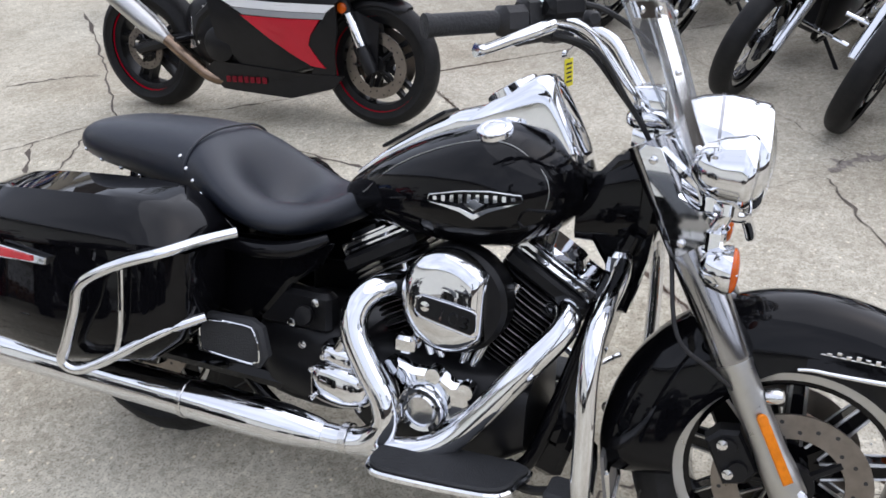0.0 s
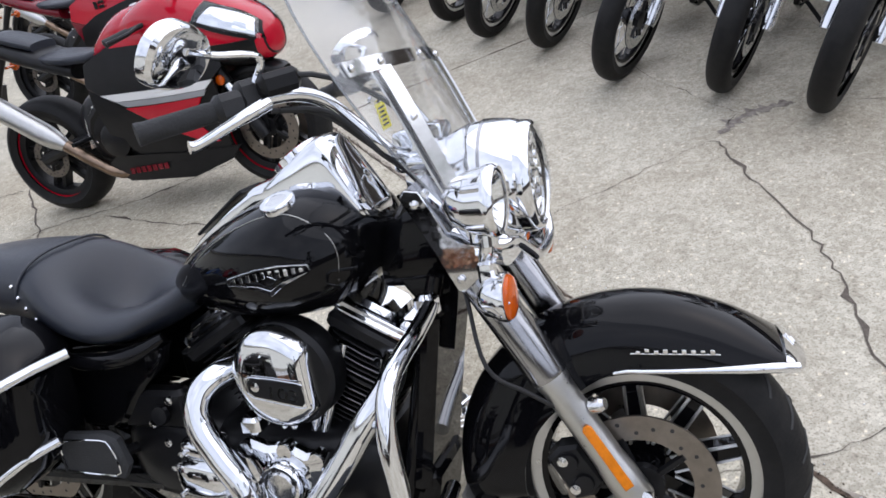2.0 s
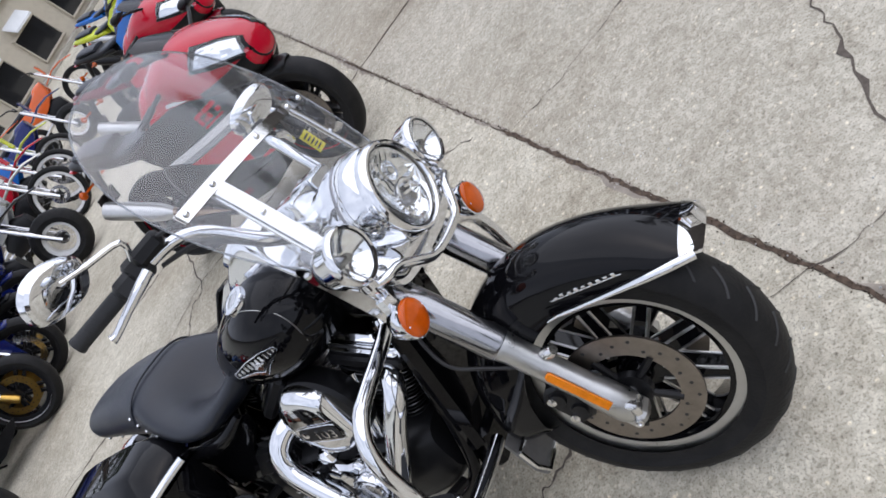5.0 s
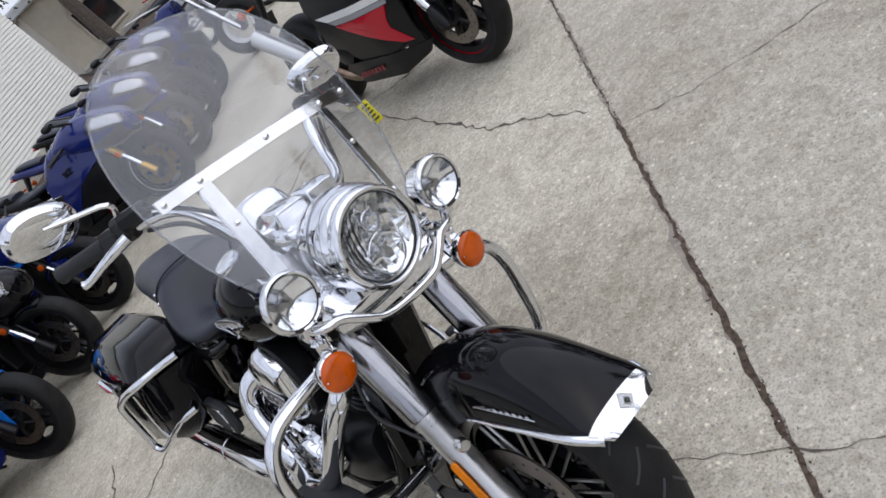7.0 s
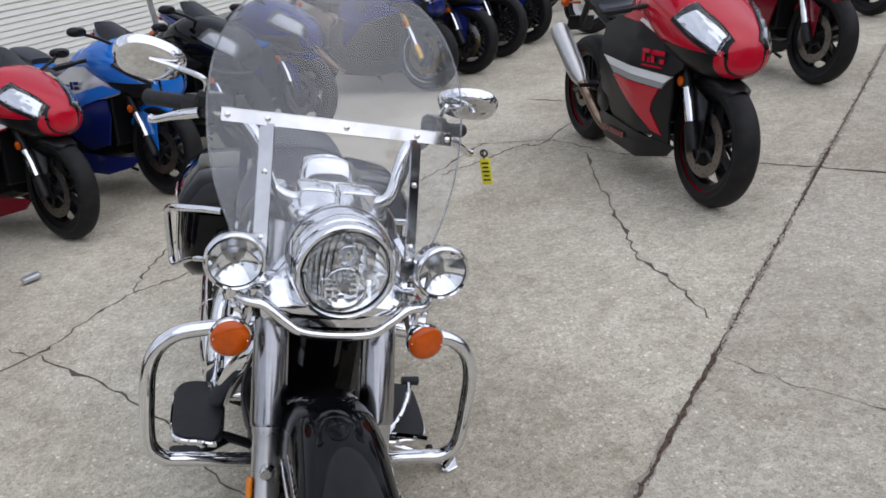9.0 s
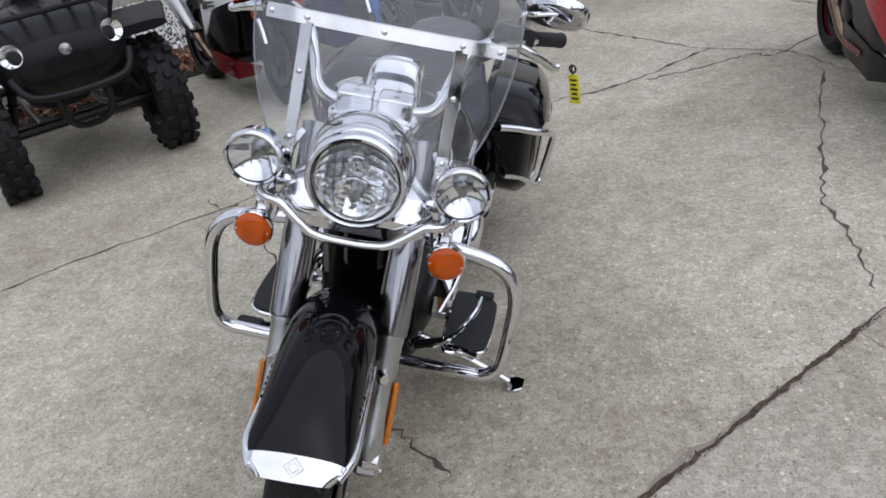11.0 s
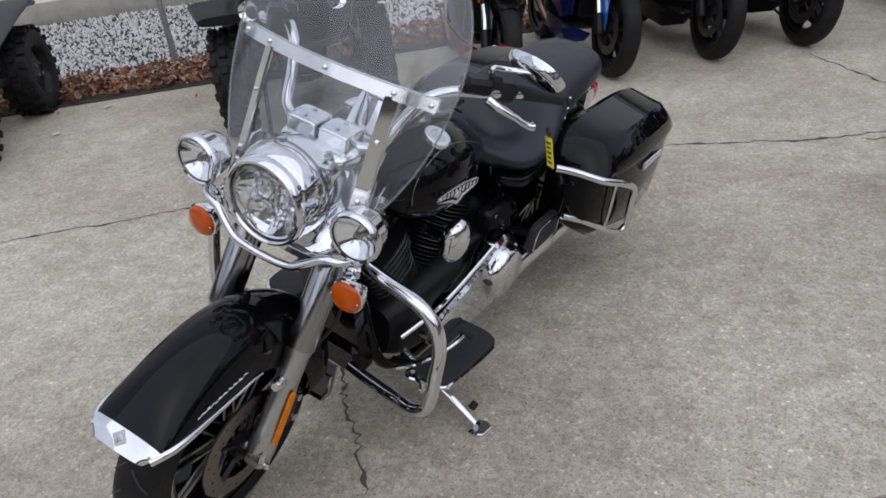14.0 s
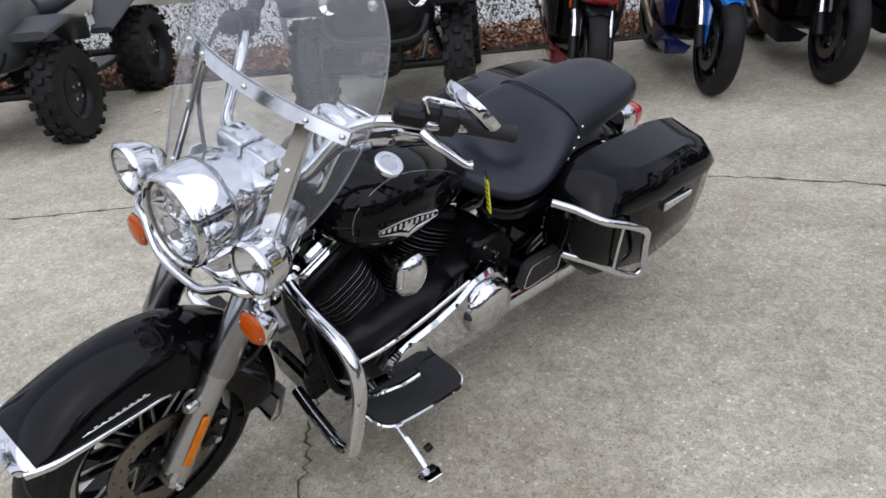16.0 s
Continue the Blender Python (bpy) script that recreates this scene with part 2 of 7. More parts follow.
def smooth_many(rows, sub):
    """Catmull-Rom on rows of any width."""
    R = [np.array(r, float) for r in rows]
    if sub < 2:
        return R
    out = []
    for i in range(len(R) - 1):
        a, b, c, d = R[max(i - 1, 0)], R[i], R[i + 1], R[min(i + 2, len(R) - 1)]
        for k in range(sub):
            t = k / sub
            out.append(0.5 * (2 * b + (c - a) * t + (2 * a - 5 * b + 4 * c - d) * t * t + (3 * b - a - 3 * c + d) * t ** 3))
    out.append(R[-1])
    return out


def block(cx, cy, cz, sx, sy, sz, bev=0.006, m=None):
    """A box with chamfered edges."""
    hx, hy, hz = sx / 2, sy / 2, sz / 2
    b = min(bev, hx * 0.8, hy * 0.8, hz * 0.8)

    def ring(z, i):
        ax, ay = hx - i, hy - i
        c = b
        return [(cx + px, cy + py, cz + z) for px, py in ((ax - c, -ay), (ax, -ay + c), (ax, ay - c), (ax - c, ay), (-ax + c, ay), (-ax, ay - c), (-ax, -ay + c), (-ax + c, -ay))]
    g = loft([ring(-hz, b * 0.8), ring(-hz + b, 0), ring(hz - b, 0), ring(hz, b * 0.8)])
    return xf(g, m) if m is not None else g


def prism(outline, z0, z1, m=None, bev=0.004):
    """An outline in the xy plane, raised from z0 to z1, its edges chamfered."""
    P = [Vector((p[0], p[1], 0)) for p in outline]
    n = len(P)
    area = sum(P[i].x * P[(i + 1) % n].y - P[(i + 1) % n].x * P[i].y for i in range(n))
    if area < 0:
        P.reverse()

    def inset(d):
        out = []
        for i in range(n):
            a, b, c = P[i - 1], P[i], P[(i + 1) % n]
            d1, d2 = (b - a).normalized(), (c - b).normalized()
            nn = Vector((-(d1.y + d2.y), d1.x + d2.x, 0))
            nn = nn.normalized() if nn.length > 1e-6 else Vector((-d1.y, d1.x, 0))
            out.append(b + nn * d)
        return out
    b = min(bev, abs(z1 - z0) * 0.45)
    I = inset(b)
    rings = [[(p.x, p.y, z0) for p in I], [(p.x, p.y, z0 + b) for p in P], [(p.x, p.y, z1 - b) for p in P], [(p.x, p.y, z1) for p in I]]
    g = loft(rings)
    return xf(g, m) if m is not None else g


def ball(p, r, n=10, sq=(1, 1, 1)):
    prof = [(r * math.sin(math.pi * i / 6), -r * math.cos(math.pi * i / 6)) for i in range(7)]
    g = lathe(prof, None, n)
    return [(p[0] + x * sq[0], p[1] + y * sq[1], p[2] + z * sq[2]) for x, y, z in g[0]], g[1]


SIDE_L = Matrix(((1, 0, 0, 0), (0, 0, -1, 0), (0, 1, 0, 0), (0, 0, 0, 1)))  # local xy -> xz, local z -> -y


def panel_xz(outline, y0, y1, bev=0.004):
    """A plate drawn in the xz plane, from y0 to y1."""
    return prism(outline, -y1, -y0, SIDE_L, bev)


def mesh_of(name, g, material, angle=38):
    me = bpy.data.meshes.new(name)
    me.from_pydata(g[0], [], g[1])
    me.materials.append(material)
    me.polygons.foreach_set("use_smooth", [True] * len(me.polygons))
    me.set_sharp_from_angle(angle=radians(angle))
    me.update()
    return me


def part(name, g, material, parent=None, label="", angle=38):
    """One mesh object, under a thing or a part."""
    ob = new(name, mesh_of(name, g, material, angle))
    if parent is not None:
        ob.parent = parent
    if label:
        ob["label"] = label
    return ob


def thing(name, m, label, category, group=""):
    ob = new(name)
    ob.empty_display_size = 0.2
    ob.matrix_basis = m
    return tagged(ob, label, category, group)


def wheel(parent, name, cx, cz, R, W, rim_r, spokes, rim_mat, spoke_mat, lip=None, disc_r=0.0, disc_y=0.07, discs=(1, -1), m=None, double=True, disc_mat=None, tread=True, spoke_w=0.022, tape=None):
    """A wheel about y at (cx, cz): rim, tyre, spokes and brake discs as parts."""
    ax = along((cx, 0, cz), (0, 1, 0))
    T = (m @ ax) if m is not None else ax
    h = W / 2
    rim = lathe([(rim_r - 0.028, -h * 0.55), (rim_r - 0.012, -h * 0.62), (rim_r + 0.012, -h * 0.66), (rim_r + 0.012, -h * 0.56), (rim_r - 0.01, -h * 0.4), (rim_r - 0.022, 0), (rim_r - 0.01, h * 0.4),
                 (rim_r + 0.012, h * 0.56), (rim_r + 0.012, h * 0.66), (rim_r - 0.012, h * 0.62), (rim_r - 0.028, h * 0.55), (rim_r - 0.034, 0), (rim_r - 0.028, -h * 0.55)], T, 48)
    w = part(name, rim, rim_mat, parent)
    for sd in (1, -1) if lip else ():
        part("rim_lip", lathe([(rim_r - 0.016, sd * h * .63), (rim_r + 0.0125, sd * h * .69), (rim_r + 0.0135, sd * h * .65), (rim_r - 0.015, sd * h * .6), (rim_r - 0.016, sd * h * .63)], T, 48), lip, w)
    prof = []
    for i in range(17):
        a = -105 + 210 * i / 16
        s = math.sin(radians(a))
        c = math.cos(radians(a))
        prof.append((rim_r + 0.008 + (R - rim_r - 0.008) * max(0.0, 0.22 + 0.78 * c) if i not in (0, 16) else rim_r + 0.004, h * math.copysign(abs(s) ** 0.8, s) * (1.0 if abs(a) < 91 else 0.86)))
    ty = lathe(prof, T, 64)
    t = part("tyre", ty, RUBBER, w)
    if tread:
        gs = []
        for k in range(26):
            a0 = 2 * math.pi * k / 26
            for sgn in (1, -1):
                pts = []
                for q in range(4):
                    f = q / 3
                    th = a0 + sgn * 0.02 + f * 0.16
                    yy = sgn * (0.12 + 0.62 * f) * h
                    cc = math.sqrt(max(0.0, 1 - min(1.0, abs(yy / h)) ** 2.4))
                    rr = rim_r + 0.008 + (R - rim_r - 0.008) * (0.22 + 0.78 * cc) - 0.0005
                    pts.append((rr * math.cos(th), rr * math.sin(th), yy))
                gs.append(tube(pts, 0.0032, 4, 2))
        part("tread_groove", xf(join(*gs), T), DARKMARK, t)["kind"] = "stuff"
    for sd in (1, -1) if tape else ():
        part("rim_tape", lathe([(rim_r + 0.002, sd * h * 0.665), (rim_r + 0.009, sd * h * 0.675), (rim_r + 0.011, sd * h * 0.66), (rim_r + 0.002, sd * h * 0.655)], T, 48), tape, w)
    hub = lathe([(0.0, -h * 0.7), (0.03, -h * 0.7), (0.04, -h * 0.4), (0.052, 0), (0.04, h * 0.4), (0.03, h * 0.7), (0.0, h * 0.7)], T, 20)
    part("hub", hub, spoke_mat, w)
    for k in range(spokes):
        a = 360 / spokes * k + 8
        gs = []
        offs = (-0.7, 0.7) if double and not lip else (0,)
        for o in offs:
            wv = spoke_w * 0.42 if double and not lip else spoke_w
            gs.append(loft([[(0.03, o * spoke_w - wv, -h * .36), (0.03, o * spoke_w + wv, -h * .36), (0.03, o * spoke_w + wv, h * .36), (0.03, o * spoke_w - wv, h * .36)],
                            [(rim_r - 0.02, o * spoke_w * 1.5 - wv * .8, -h * .3), (rim_r - 0.02, o * spoke_w * 1.5 + wv * .8, -h * .3), (rim_r - 0.02, o * spoke_w * 1.5 + wv * .8, h * .3), (rim_r - 0.02, o * spoke_w * 1.5 - wv * .8, h * .3)]]))
        part("spoke", xf(join(*gs), T @ Matrix.Rotation(radians(a), 4, "Z")), spoke_mat, w)
        if double and lip:
            e = []
            for o in (-1, 1):
                for sd in (1, -1):
                    e.append(tube([(0.06, o * spoke_w * .95, sd * h * .36), (rim_r - 0.02, o * spoke_w * .76, sd * h * .31)], 0.0038, 5, 1))
            part("spoke_edge", xf(join(*e), T @ Matrix.Rotation(radians(a), 4, "Z")), lip, w)
    for sd in discs if disc_r else ():
        T2 = T @ Matrix.Translation((0, 0, sd * disc_y))
        d = part("brake_disc", lathe([(disc_r * 0.66, -0.003), (disc_r, -0.003), (disc_r, 0.003), (disc_r * 0.66, 0.003), (disc_r * 0.66, -0.003)], T2, 40), disc_mat or ROTOR, w)
        hs = [lathe([(0, sd * 0.0034), (0.0045, sd * 0.0034)], T2 @ Matrix.Translation((disc_r * (0.76 + 0.07 * (k % 3)) * math.cos(k * .262), disc_r * (0.76 + 0.07 * (k % 3)) * math.sin(k * .262), 0)), 7) for k in range(24)]
        part("disc_hole", join(*hs), DARKMARK, d)["kind"] = "stuff"
        cr = []
        for k in range(5):
            a = radians(72 * k)
            cr.append(tube([(0.035 * math.cos(a), 0.035 * math.sin(a), 0), (disc_r * 0.7 * math.cos(a), disc_r * 0.7 * math.sin(a), 0)], 0.009, 6, 1))
        cr.append(lathe([(0.0, -.01), (.045, -.01), (.045, .01), (0, .01)], None, 18))
        part("disc_carrier", xf(join(*cr), T2), SATIN, d)
    return w


def bars(parent, name, material, o, ux, uy, spec, th=0.002, label=""):
    """Flat lettering bars: spec rows (x0, y0, x1, y1) in the frame o, ux, uy."""
    o, ux, uy = Vector(o), Vector(ux).normalized(), Vector(uy).normalized()
    nz = ux.cross(uy)
    m = Matrix((ux, uy, nz)).transposed().to_4x4()
    m.translation = o
    gs = [prism([(a, b), (c, b), (c, d), (a, d)], 0, th, m, 0.0006) for a, b, c, d in spec]
    if parent.type != "EMPTY":
        return part(name, join(*gs), material, parent, label)
    first = part(name, gs[0], material, parent, label)
    for g in gs[1:]:
        part("letter_bar", g, material, first)
    return first

# ---- ground ----
U = Vector((-0.7, 0.714, 0)).normalized()   # along the rows of machines and the wall
N = Vector((0.714, 0.7, 0)).normalized()    # from the wall to the lot


def concrete(name, light, dark, seed, speck=1.0):
    m = bpy.data.materials.new(name)
    m.use_nodes = True
    nt = m.node_tree
    b = nt.nodes["Principled BSDF"]
    b.inputs["Roughness"].default_value = 0.88
    b.inputs["Specular IOR Level"].default_value = 0.25
    tc = nt.nodes.new("ShaderNodeTexCoord")

    def nz(scale, detail, rough=0.6):
        n = nt.nodes.new("ShaderNodeTexNoise")
        n.noise_dimensions = "4D"
        n.inputs["W"].default_value = seed
        n.inputs["Scale"].default_value = scale
        n.inputs["Detail"].default_value = detail
        n.inputs["Roughness"].default_value = rough
        nt.links.new(tc.outputs["Object"], n.inputs["Vector"])
        return n.outputs["Fac"]

    def ramp(fac, p0, c0, p1, c1):
        r = nt.nodes.new("ShaderNodeValToRGB")
        r.color_ramp.elements[0].position, r.color_ramp.elements[0].color = p0, (*c0, 1)
        r.color_ramp.elements[1].position, r.color_ramp.elements[1].color = p1, (*c1, 1)
        nt.links.new(fac, r.inputs["Fac"])
        return r.outputs["Color"]

    def mix(kind, fac, a, c):
        x = nt.nodes.new("ShaderNodeMixRGB")
        x.blend_type = kind
        x.inputs["Fac"].default_value = fac
        nt.links.new(a, x.inputs["Color1"])
        nt.links.new(c, x.inputs["Color2"])
        return x.outputs["Color"]
    base = ramp(nz(1.1, 7, 0.7), 0.35, dark, 0.66, light)
    grain = ramp(nz(150, 4, 0.7), 0.34, (0.8, 0.79, 0.77), 0.62, (1.08, 1.08, 1.07))
    mott = ramp(nz(9, 8, 0.72), 0.36, (0.83, 0.81, 0.78), 0.62, (1.06, 1.06, 1.05))
    vor = nt.nodes.new("ShaderNodeTexVoronoi")
    vor.inputs["Scale"].default_value = 66
    nt.links.new(tc.outputs["Object"], vor.inputs["Vector"])
    peb = ramp(vor.outputs["Color"], 0.15, (0.79, 0.77, 0.73), 0.85, (1.17, 1.16, 1.14))
    stain = ramp(nz(0.75, 5, 0.6), 0.34, (0.72, 0.69, 0.65), 0.53, (1, 1, 1))
    pit = ramp(nz(150, 3, 0.6), 0.36, (0.36, 0.345, 0.325), 0.46, (1, 1, 1))
    spk = nt.nodes.new("ShaderNodeTexVoronoi")
    spk.inputs["Scale"].default_value = 36
    spk.inputs["Randomness"].default_value = 1.0
    nt.links.new(tc.outputs["Object"], spk.inputs["Vector"])
    near = ramp(spk.outputs["Distance"], 0.14, (1, 1, 1), 0.24, (0, 0, 0))
    some = ramp(spk.outputs["Color"], 0.52, (0, 0, 0), 0.56, (1, 1, 1))
    chip = ramp(mix("MULTIPLY", 1.0, near, some), 0.0, (1, 1, 1), 1.0, (1.75, 1.72, 1.64))
    spd = nt.nodes.new("ShaderNodeTexVoronoi")
    spd.inputs["Scale"].default_value = 44
    nt.links.new(tc.outputs["Object"], spd.inputs["Vector"])
    close = ramp(spd.outputs["Distance"], 0.14, (1, 1, 1), 0.26, (0, 0, 0))
    few = ramp(spd.outputs["Color"], 0.5, (0, 0, 0), 0.56, (1, 1, 1))
    hole = ramp(mix("MULTIPLY", 1.0, close, few), 0.0, (1, 1, 1), 1.0, (0.34, 0.325, 0.3))
    fin = nt.nodes.new("ShaderNodeTexVoronoi")
    fin.inputs["Scale"].default_value = 105
    nt.links.new(tc.outputs["Object"], fin.inputs["Vector"])
    sand = ramp(fin.outputs["Color"], 0.25, (0.66, 0.65, 0.63), 0.8, (1.22, 1.22, 1.21))
    col = mix("MULTIPLY", 0.3 * speck, mix("MULTIPLY", 1.0, mott, mix("MULTIPLY", 0.75 * speck, mix("MULTIPLY", speck, mix("MULTIPLY", 0.9 * speck, mix("MULTIPLY", 0.8, mix("MULTIPLY", 0.75, mix("MULTIPLY", 0.85, base, grain), peb), stain), pit), chip), hole)), sand)
    nt.links.new(col, b.inputs["Base Color"])
    bp = nt.nodes.new("ShaderNodeBump")
    bp.inputs["Strength"].default_value = 0.35
    bp.inputs["Distance"].default_value = 0.006
    nt.links.new(nz(140, 5, 0.75), bp.inputs["Height"])
    nt.links.new(bp.outputs["Normal"], b.inputs["Normal"])
    return m


CONC = concrete("worn_concrete", (0.63, 0.602, 0.515), (0.484, 0.457, 0.382), 1.0, 0.68)
CONC2 = concrete("smoother_concrete", (0.555, 0.527, 0.455), (0.464, 0.44, 0.374), 5.0, 0.6)
DIRT = mat("joint_dirt", (0.11, 0.078, 0.055), 0.95, var=0.7, scale=45, bump=0.3, bscale=90)
STAINED = mat("joint_edge_stain", (0.33, 0.29, 0.24), 0.95, var=0.4, scale=14, bump=0.2, bscale=90)
# crack dirt, with the crack's own shadow put into the dark colour
CRACK = mat("crack_shadowed_dirt", (0.12, 0.1, 0.082), 0.95, var=0.4, scale=60)

# one sheet to the horizon
ground = tagged(part("ground", ([(-400, -400, -0.02), (400, -400, -0.02), (400, 400, -0.02), (-400, 400, -0.02)], [(0, 1, 2, 3)]), DIRT), "bare dirt under the concrete lot", "ground", kind="structure")
pavement = tagged(new("pavement"), "cracked pale concrete lot of large slabs", "pavement", kind="structure")

N2 = Vector((0.777, 0.629, 0))
J0 = Vector((-1.331, 2.875, 0))   # where two joints cross
GAP = 0.007


def slab(u0, u1, n0, n1, material):
    """A slab between joints, its edge chipped; u along the rows, n away from the wall."""
    rng = random.Random(int(u0 * 13 + n0 * 7 + 999))
    pts = []
    for (a, b, c, d) in ((u0, n0, u1, n0), (u1, n0, u1, n1), (u1, n1, u0, n1), (u0, n1, u0, n0)):
        k = max(2, min(60, int((abs(c - a) + abs(d - b)) / 0.12))) if abs(u0) < 9 and abs(n0) < 6 else 2
        for i in range(k):
            f = i / k
            j = 0.0 if i == 0 else rng.uniform(-0.002, 0.002)
            pts.append((a + (c - a) * f + (j if a == c else 0), b + (d - b) * f + (j if b == d else 0)))
    lo_u, hi_u, lo_n, hi_n = min(u0, u1), max(u0, u1), min(n0, n1), max(n0, n1)
    out = []
    for a, b in pts:
        a = min(max(a, lo_u), hi_u) if abs(a - lo_u) > 0.02 and abs(a - hi_u) > 0.02 else a + (GAP / 2 if abs(a - lo_u) < 0.02 else -GAP / 2)
        b = b + (GAP / 2 if abs(b - lo_n) < 0.02 else (-GAP / 2 if abs(b - hi_n) < 0.02 else 0))
        p = J0 + U * a + N2 * b
        out.append((p.x, p.y))
    part("slab", prism(out, -0.09, 0.0, None, 0.004), material, pavement, angle=20)


NS = [0.0, 4.6, 9.2, 15.0, 24.0, 40.0]
US = [-30.0, -18.0, -12.0, -6.6, 0.0, 4.6, 9.2, 14.0, 20.0, 34.0]
for i in range(len(US) - 1):
    for j in range(len(NS) - 1):
        slab(US[i], US[i + 1], NS[j], NS[j + 1], CONC2)
for a, b in ((-30, -18), (-18, -9), (-9, 9.2), (9.2, 20), (20, 34)):
    slab(a, b, -5.62, 0.0, CONC)
# dirt packed into the joints
for a, b, c, d in ((-9, 0, 14, 0), (0, 0, 0, 9)):
    rng = random.Random(int(a + b))
    pa, pb = J0 + U * a + N2 * b, J0 + U * c + N2 * d
    L = (pb - pa).length
    s = Vector((-(pb - pa).y, (pb - pa).x, 0)).normalized()
    zz = Vector((0, 0, -0.005))
    part("joint_fill", ([tuple(q + s * k + zz) for q, k in ((pa, -.012), (pb, -.012), (pb, .012), (pa, .012))], [(0, 1, 2, 3)]), DIRT, pavement)
    if a:
        V = []
        n = int(L / 0.05)
        for i in range(n + 1):
            p = pa + (pb - pa) * (i / n)
            w0, w1 = (max(.001, rng.uniform(-.002, .02) + .016 * math.sin(i * .17 + q) * math.sin(i * .043)) for q in (0, 2))
            V += [tuple(p - s * w0 + Vector((0, 0, .001))), tuple(p + s * w1 + Vector((0, 0, .001)))]
        part("joint_stain", (V, [(2 * i, 2 * i + 2, 2 * i + 3, 2 * i + 1) for i in range(n)]), STAINED, pavement)
    V, F = [], []
    n = int(L / 0.03)
    for i in range(n + 1):
        p = pa + (pb - pa) * (i / n)
        near = 0.007 if a and -4.6 < a + (c - a) * i / n < -1.9 else 0.001
        w = max(0.0015, near + rng.uniform(-0.003, 0.004) + 0.0055 * max(0.0, math.sin(i * 0.13) + math.sin(i * 0.041 + 1) - 0.7))
        o = rng.uniform(-0.006, 0.006)
        V += [tuple(p + s * (o - w) + Vector((0, 0, 0.0016))), tuple(p + s * (o + w) + Vector((0, 0, 0.0016)))]
    F = [(2 * i, 2 * i + 2, 2 * i + 3, 2 * i + 1) for i in range(n)]
    part("joint_dirt", (V, F), DIRT, pavement)

CRACKS = (
    ((-2.35, 1.97), (-1.68, 1.8), (-1.15, 1.68), (-0.79, 1.6), (-0.51, 1.62), (-0.19, 1.6)),
    ((-1.35, -1.24), (-1.23, -1.09), (-1.48, -0.92), (-1.69, -0.73), (-1.8, -0.44), (-2.02, -0.1), (-2.18, 0.24)),
    ((-1.69, -0.73), (-2.01, -0.68), (-2.4, -0.54)),
    ((-1.23, -1.09), (-0.81, -0.74), (-0.5, -0.5), (-0.1, -0.3), (0.22, -0.07), (0.32, 0.02), (0.44, 0.17), (0.6, 0.33)),
    ((0.5, -2.95), (0.21, -2.66), (-0.05, -2.4), (-0.33, -2.11), (-0.53, -1.93), (-0.83, -1.62), (-1.23, -1.09)),
    ((0.92, 2.12), (1.01, 2.32), (1.25, 2.37), (1.7, 2.28)),
    ((0.9, 2.09), (1.04, 1.75), (1.22, 1.32), (1.29, 1.02), (1.36, 0.55), (1.42, 0.2)),
    ((0.8, 0.3), (1.18, 0.41), (1.4, 0.53), (1.8, 0.7)),
    ((0.9, 2.09), (0.6, 1.87), (0.37, 1.67), (0.05, 1.5)),
    ((-4.74, 3.67), (-3.82, 2.86), (-3.23, 2.32), (-2.72, 1.82), (-2.75, 1.66), (-2.58, 1.29), (-2.5, 1.05)),
    ((-3.9, 2.12), (-3.63, 2.33), (-3.4, 2.44)),
    ((-4.1, 0.4), (-3.68, 0.8), (-3.33, 1.12), (-2.97, 1.46), (-2.74, 1.86), (-2.26, 2.1), (-1.88, 2.38), (-1.6, 2.64), (-1.3, 2.9)),
    ((-2.18, 0.24), (-2.31, 0.54), (-2.43, 0.84), (-2.65, 1.13), (-2.97, 1.46)),
    ((0.1, 3.6), (0.6, 2.84), (1.01, 2.32)),
)


def crack(pts, w):
    """A ragged ribbon laid on the slab to draw a crack, with chips along it."""
    rng = random.Random(len(pts) * 17 + int(pts[0][0] * 100))
    P = smooth_line([(x, y, 0) for x, y in pts], 9)
    V, F = [], []
    for i, p in enumerate(P):
        d = (P[min(i + 1, len(P) - 1)] - P[max(i - 1, 0)]).normalized()
        s = Vector((-d.y, d.x, 0))
        o = s * rng.uniform(-0.014, 0.014)
        k = w * (rng.uniform(0.3, 1.0) if rng.random() < 0.85 else rng.uniform(1.2, 2.6)) * (0.3 if i in (0, len(P) - 1) else 1)
        V += [tuple(p + o - s * k + Vector((0, 0, 0.0022))), tuple(p + o + s * k + Vector((0, 0, 0.0022)))]
    F = [(2 * i, 2 * i + 2, 2 * i + 3, 2 * i + 1) for i in range(len(P) - 1)]
    F = [tuple(reversed(f)) for f in F]
    return V, F


part("crack", crack(((.93, 2.14), (1.0, 2.27), (1.1, 2.34), (1.22, 2.37)), .026), PATCHED, pavement)
FAINT = (8, 5, 7, 13)
for i, c in enumerate(CRACKS):
    part("crack", crack(c, 0.0015 if i in FAINT else 0.008 if i in (9, 12) else 0.0056), CRACK, pavement)

# ---- the black touring motorcycle ----
LEAN = -17.0
bike = thing("touring_motorcycle", pose(0, 0, 0.004, LEAN), "gloss black touring motorcycle with windshield, leaning on its side stand", "motorcycle")
STEER = Matrix.Translation((0.9825, 0, 0)) @ Matrix.Rotation(radians(5), 4, Vector((-0.438, 0, 0.899))) @ Matrix.Translation((-0.9825, 0, 0))


def steered(name, g, material, parent=bike, label="", angle=38):
    return part(name, xf(g, STEER), material, parent, label, angle)


def both(fn, *a):
    return fn(1, *a), fn(-1, *a)


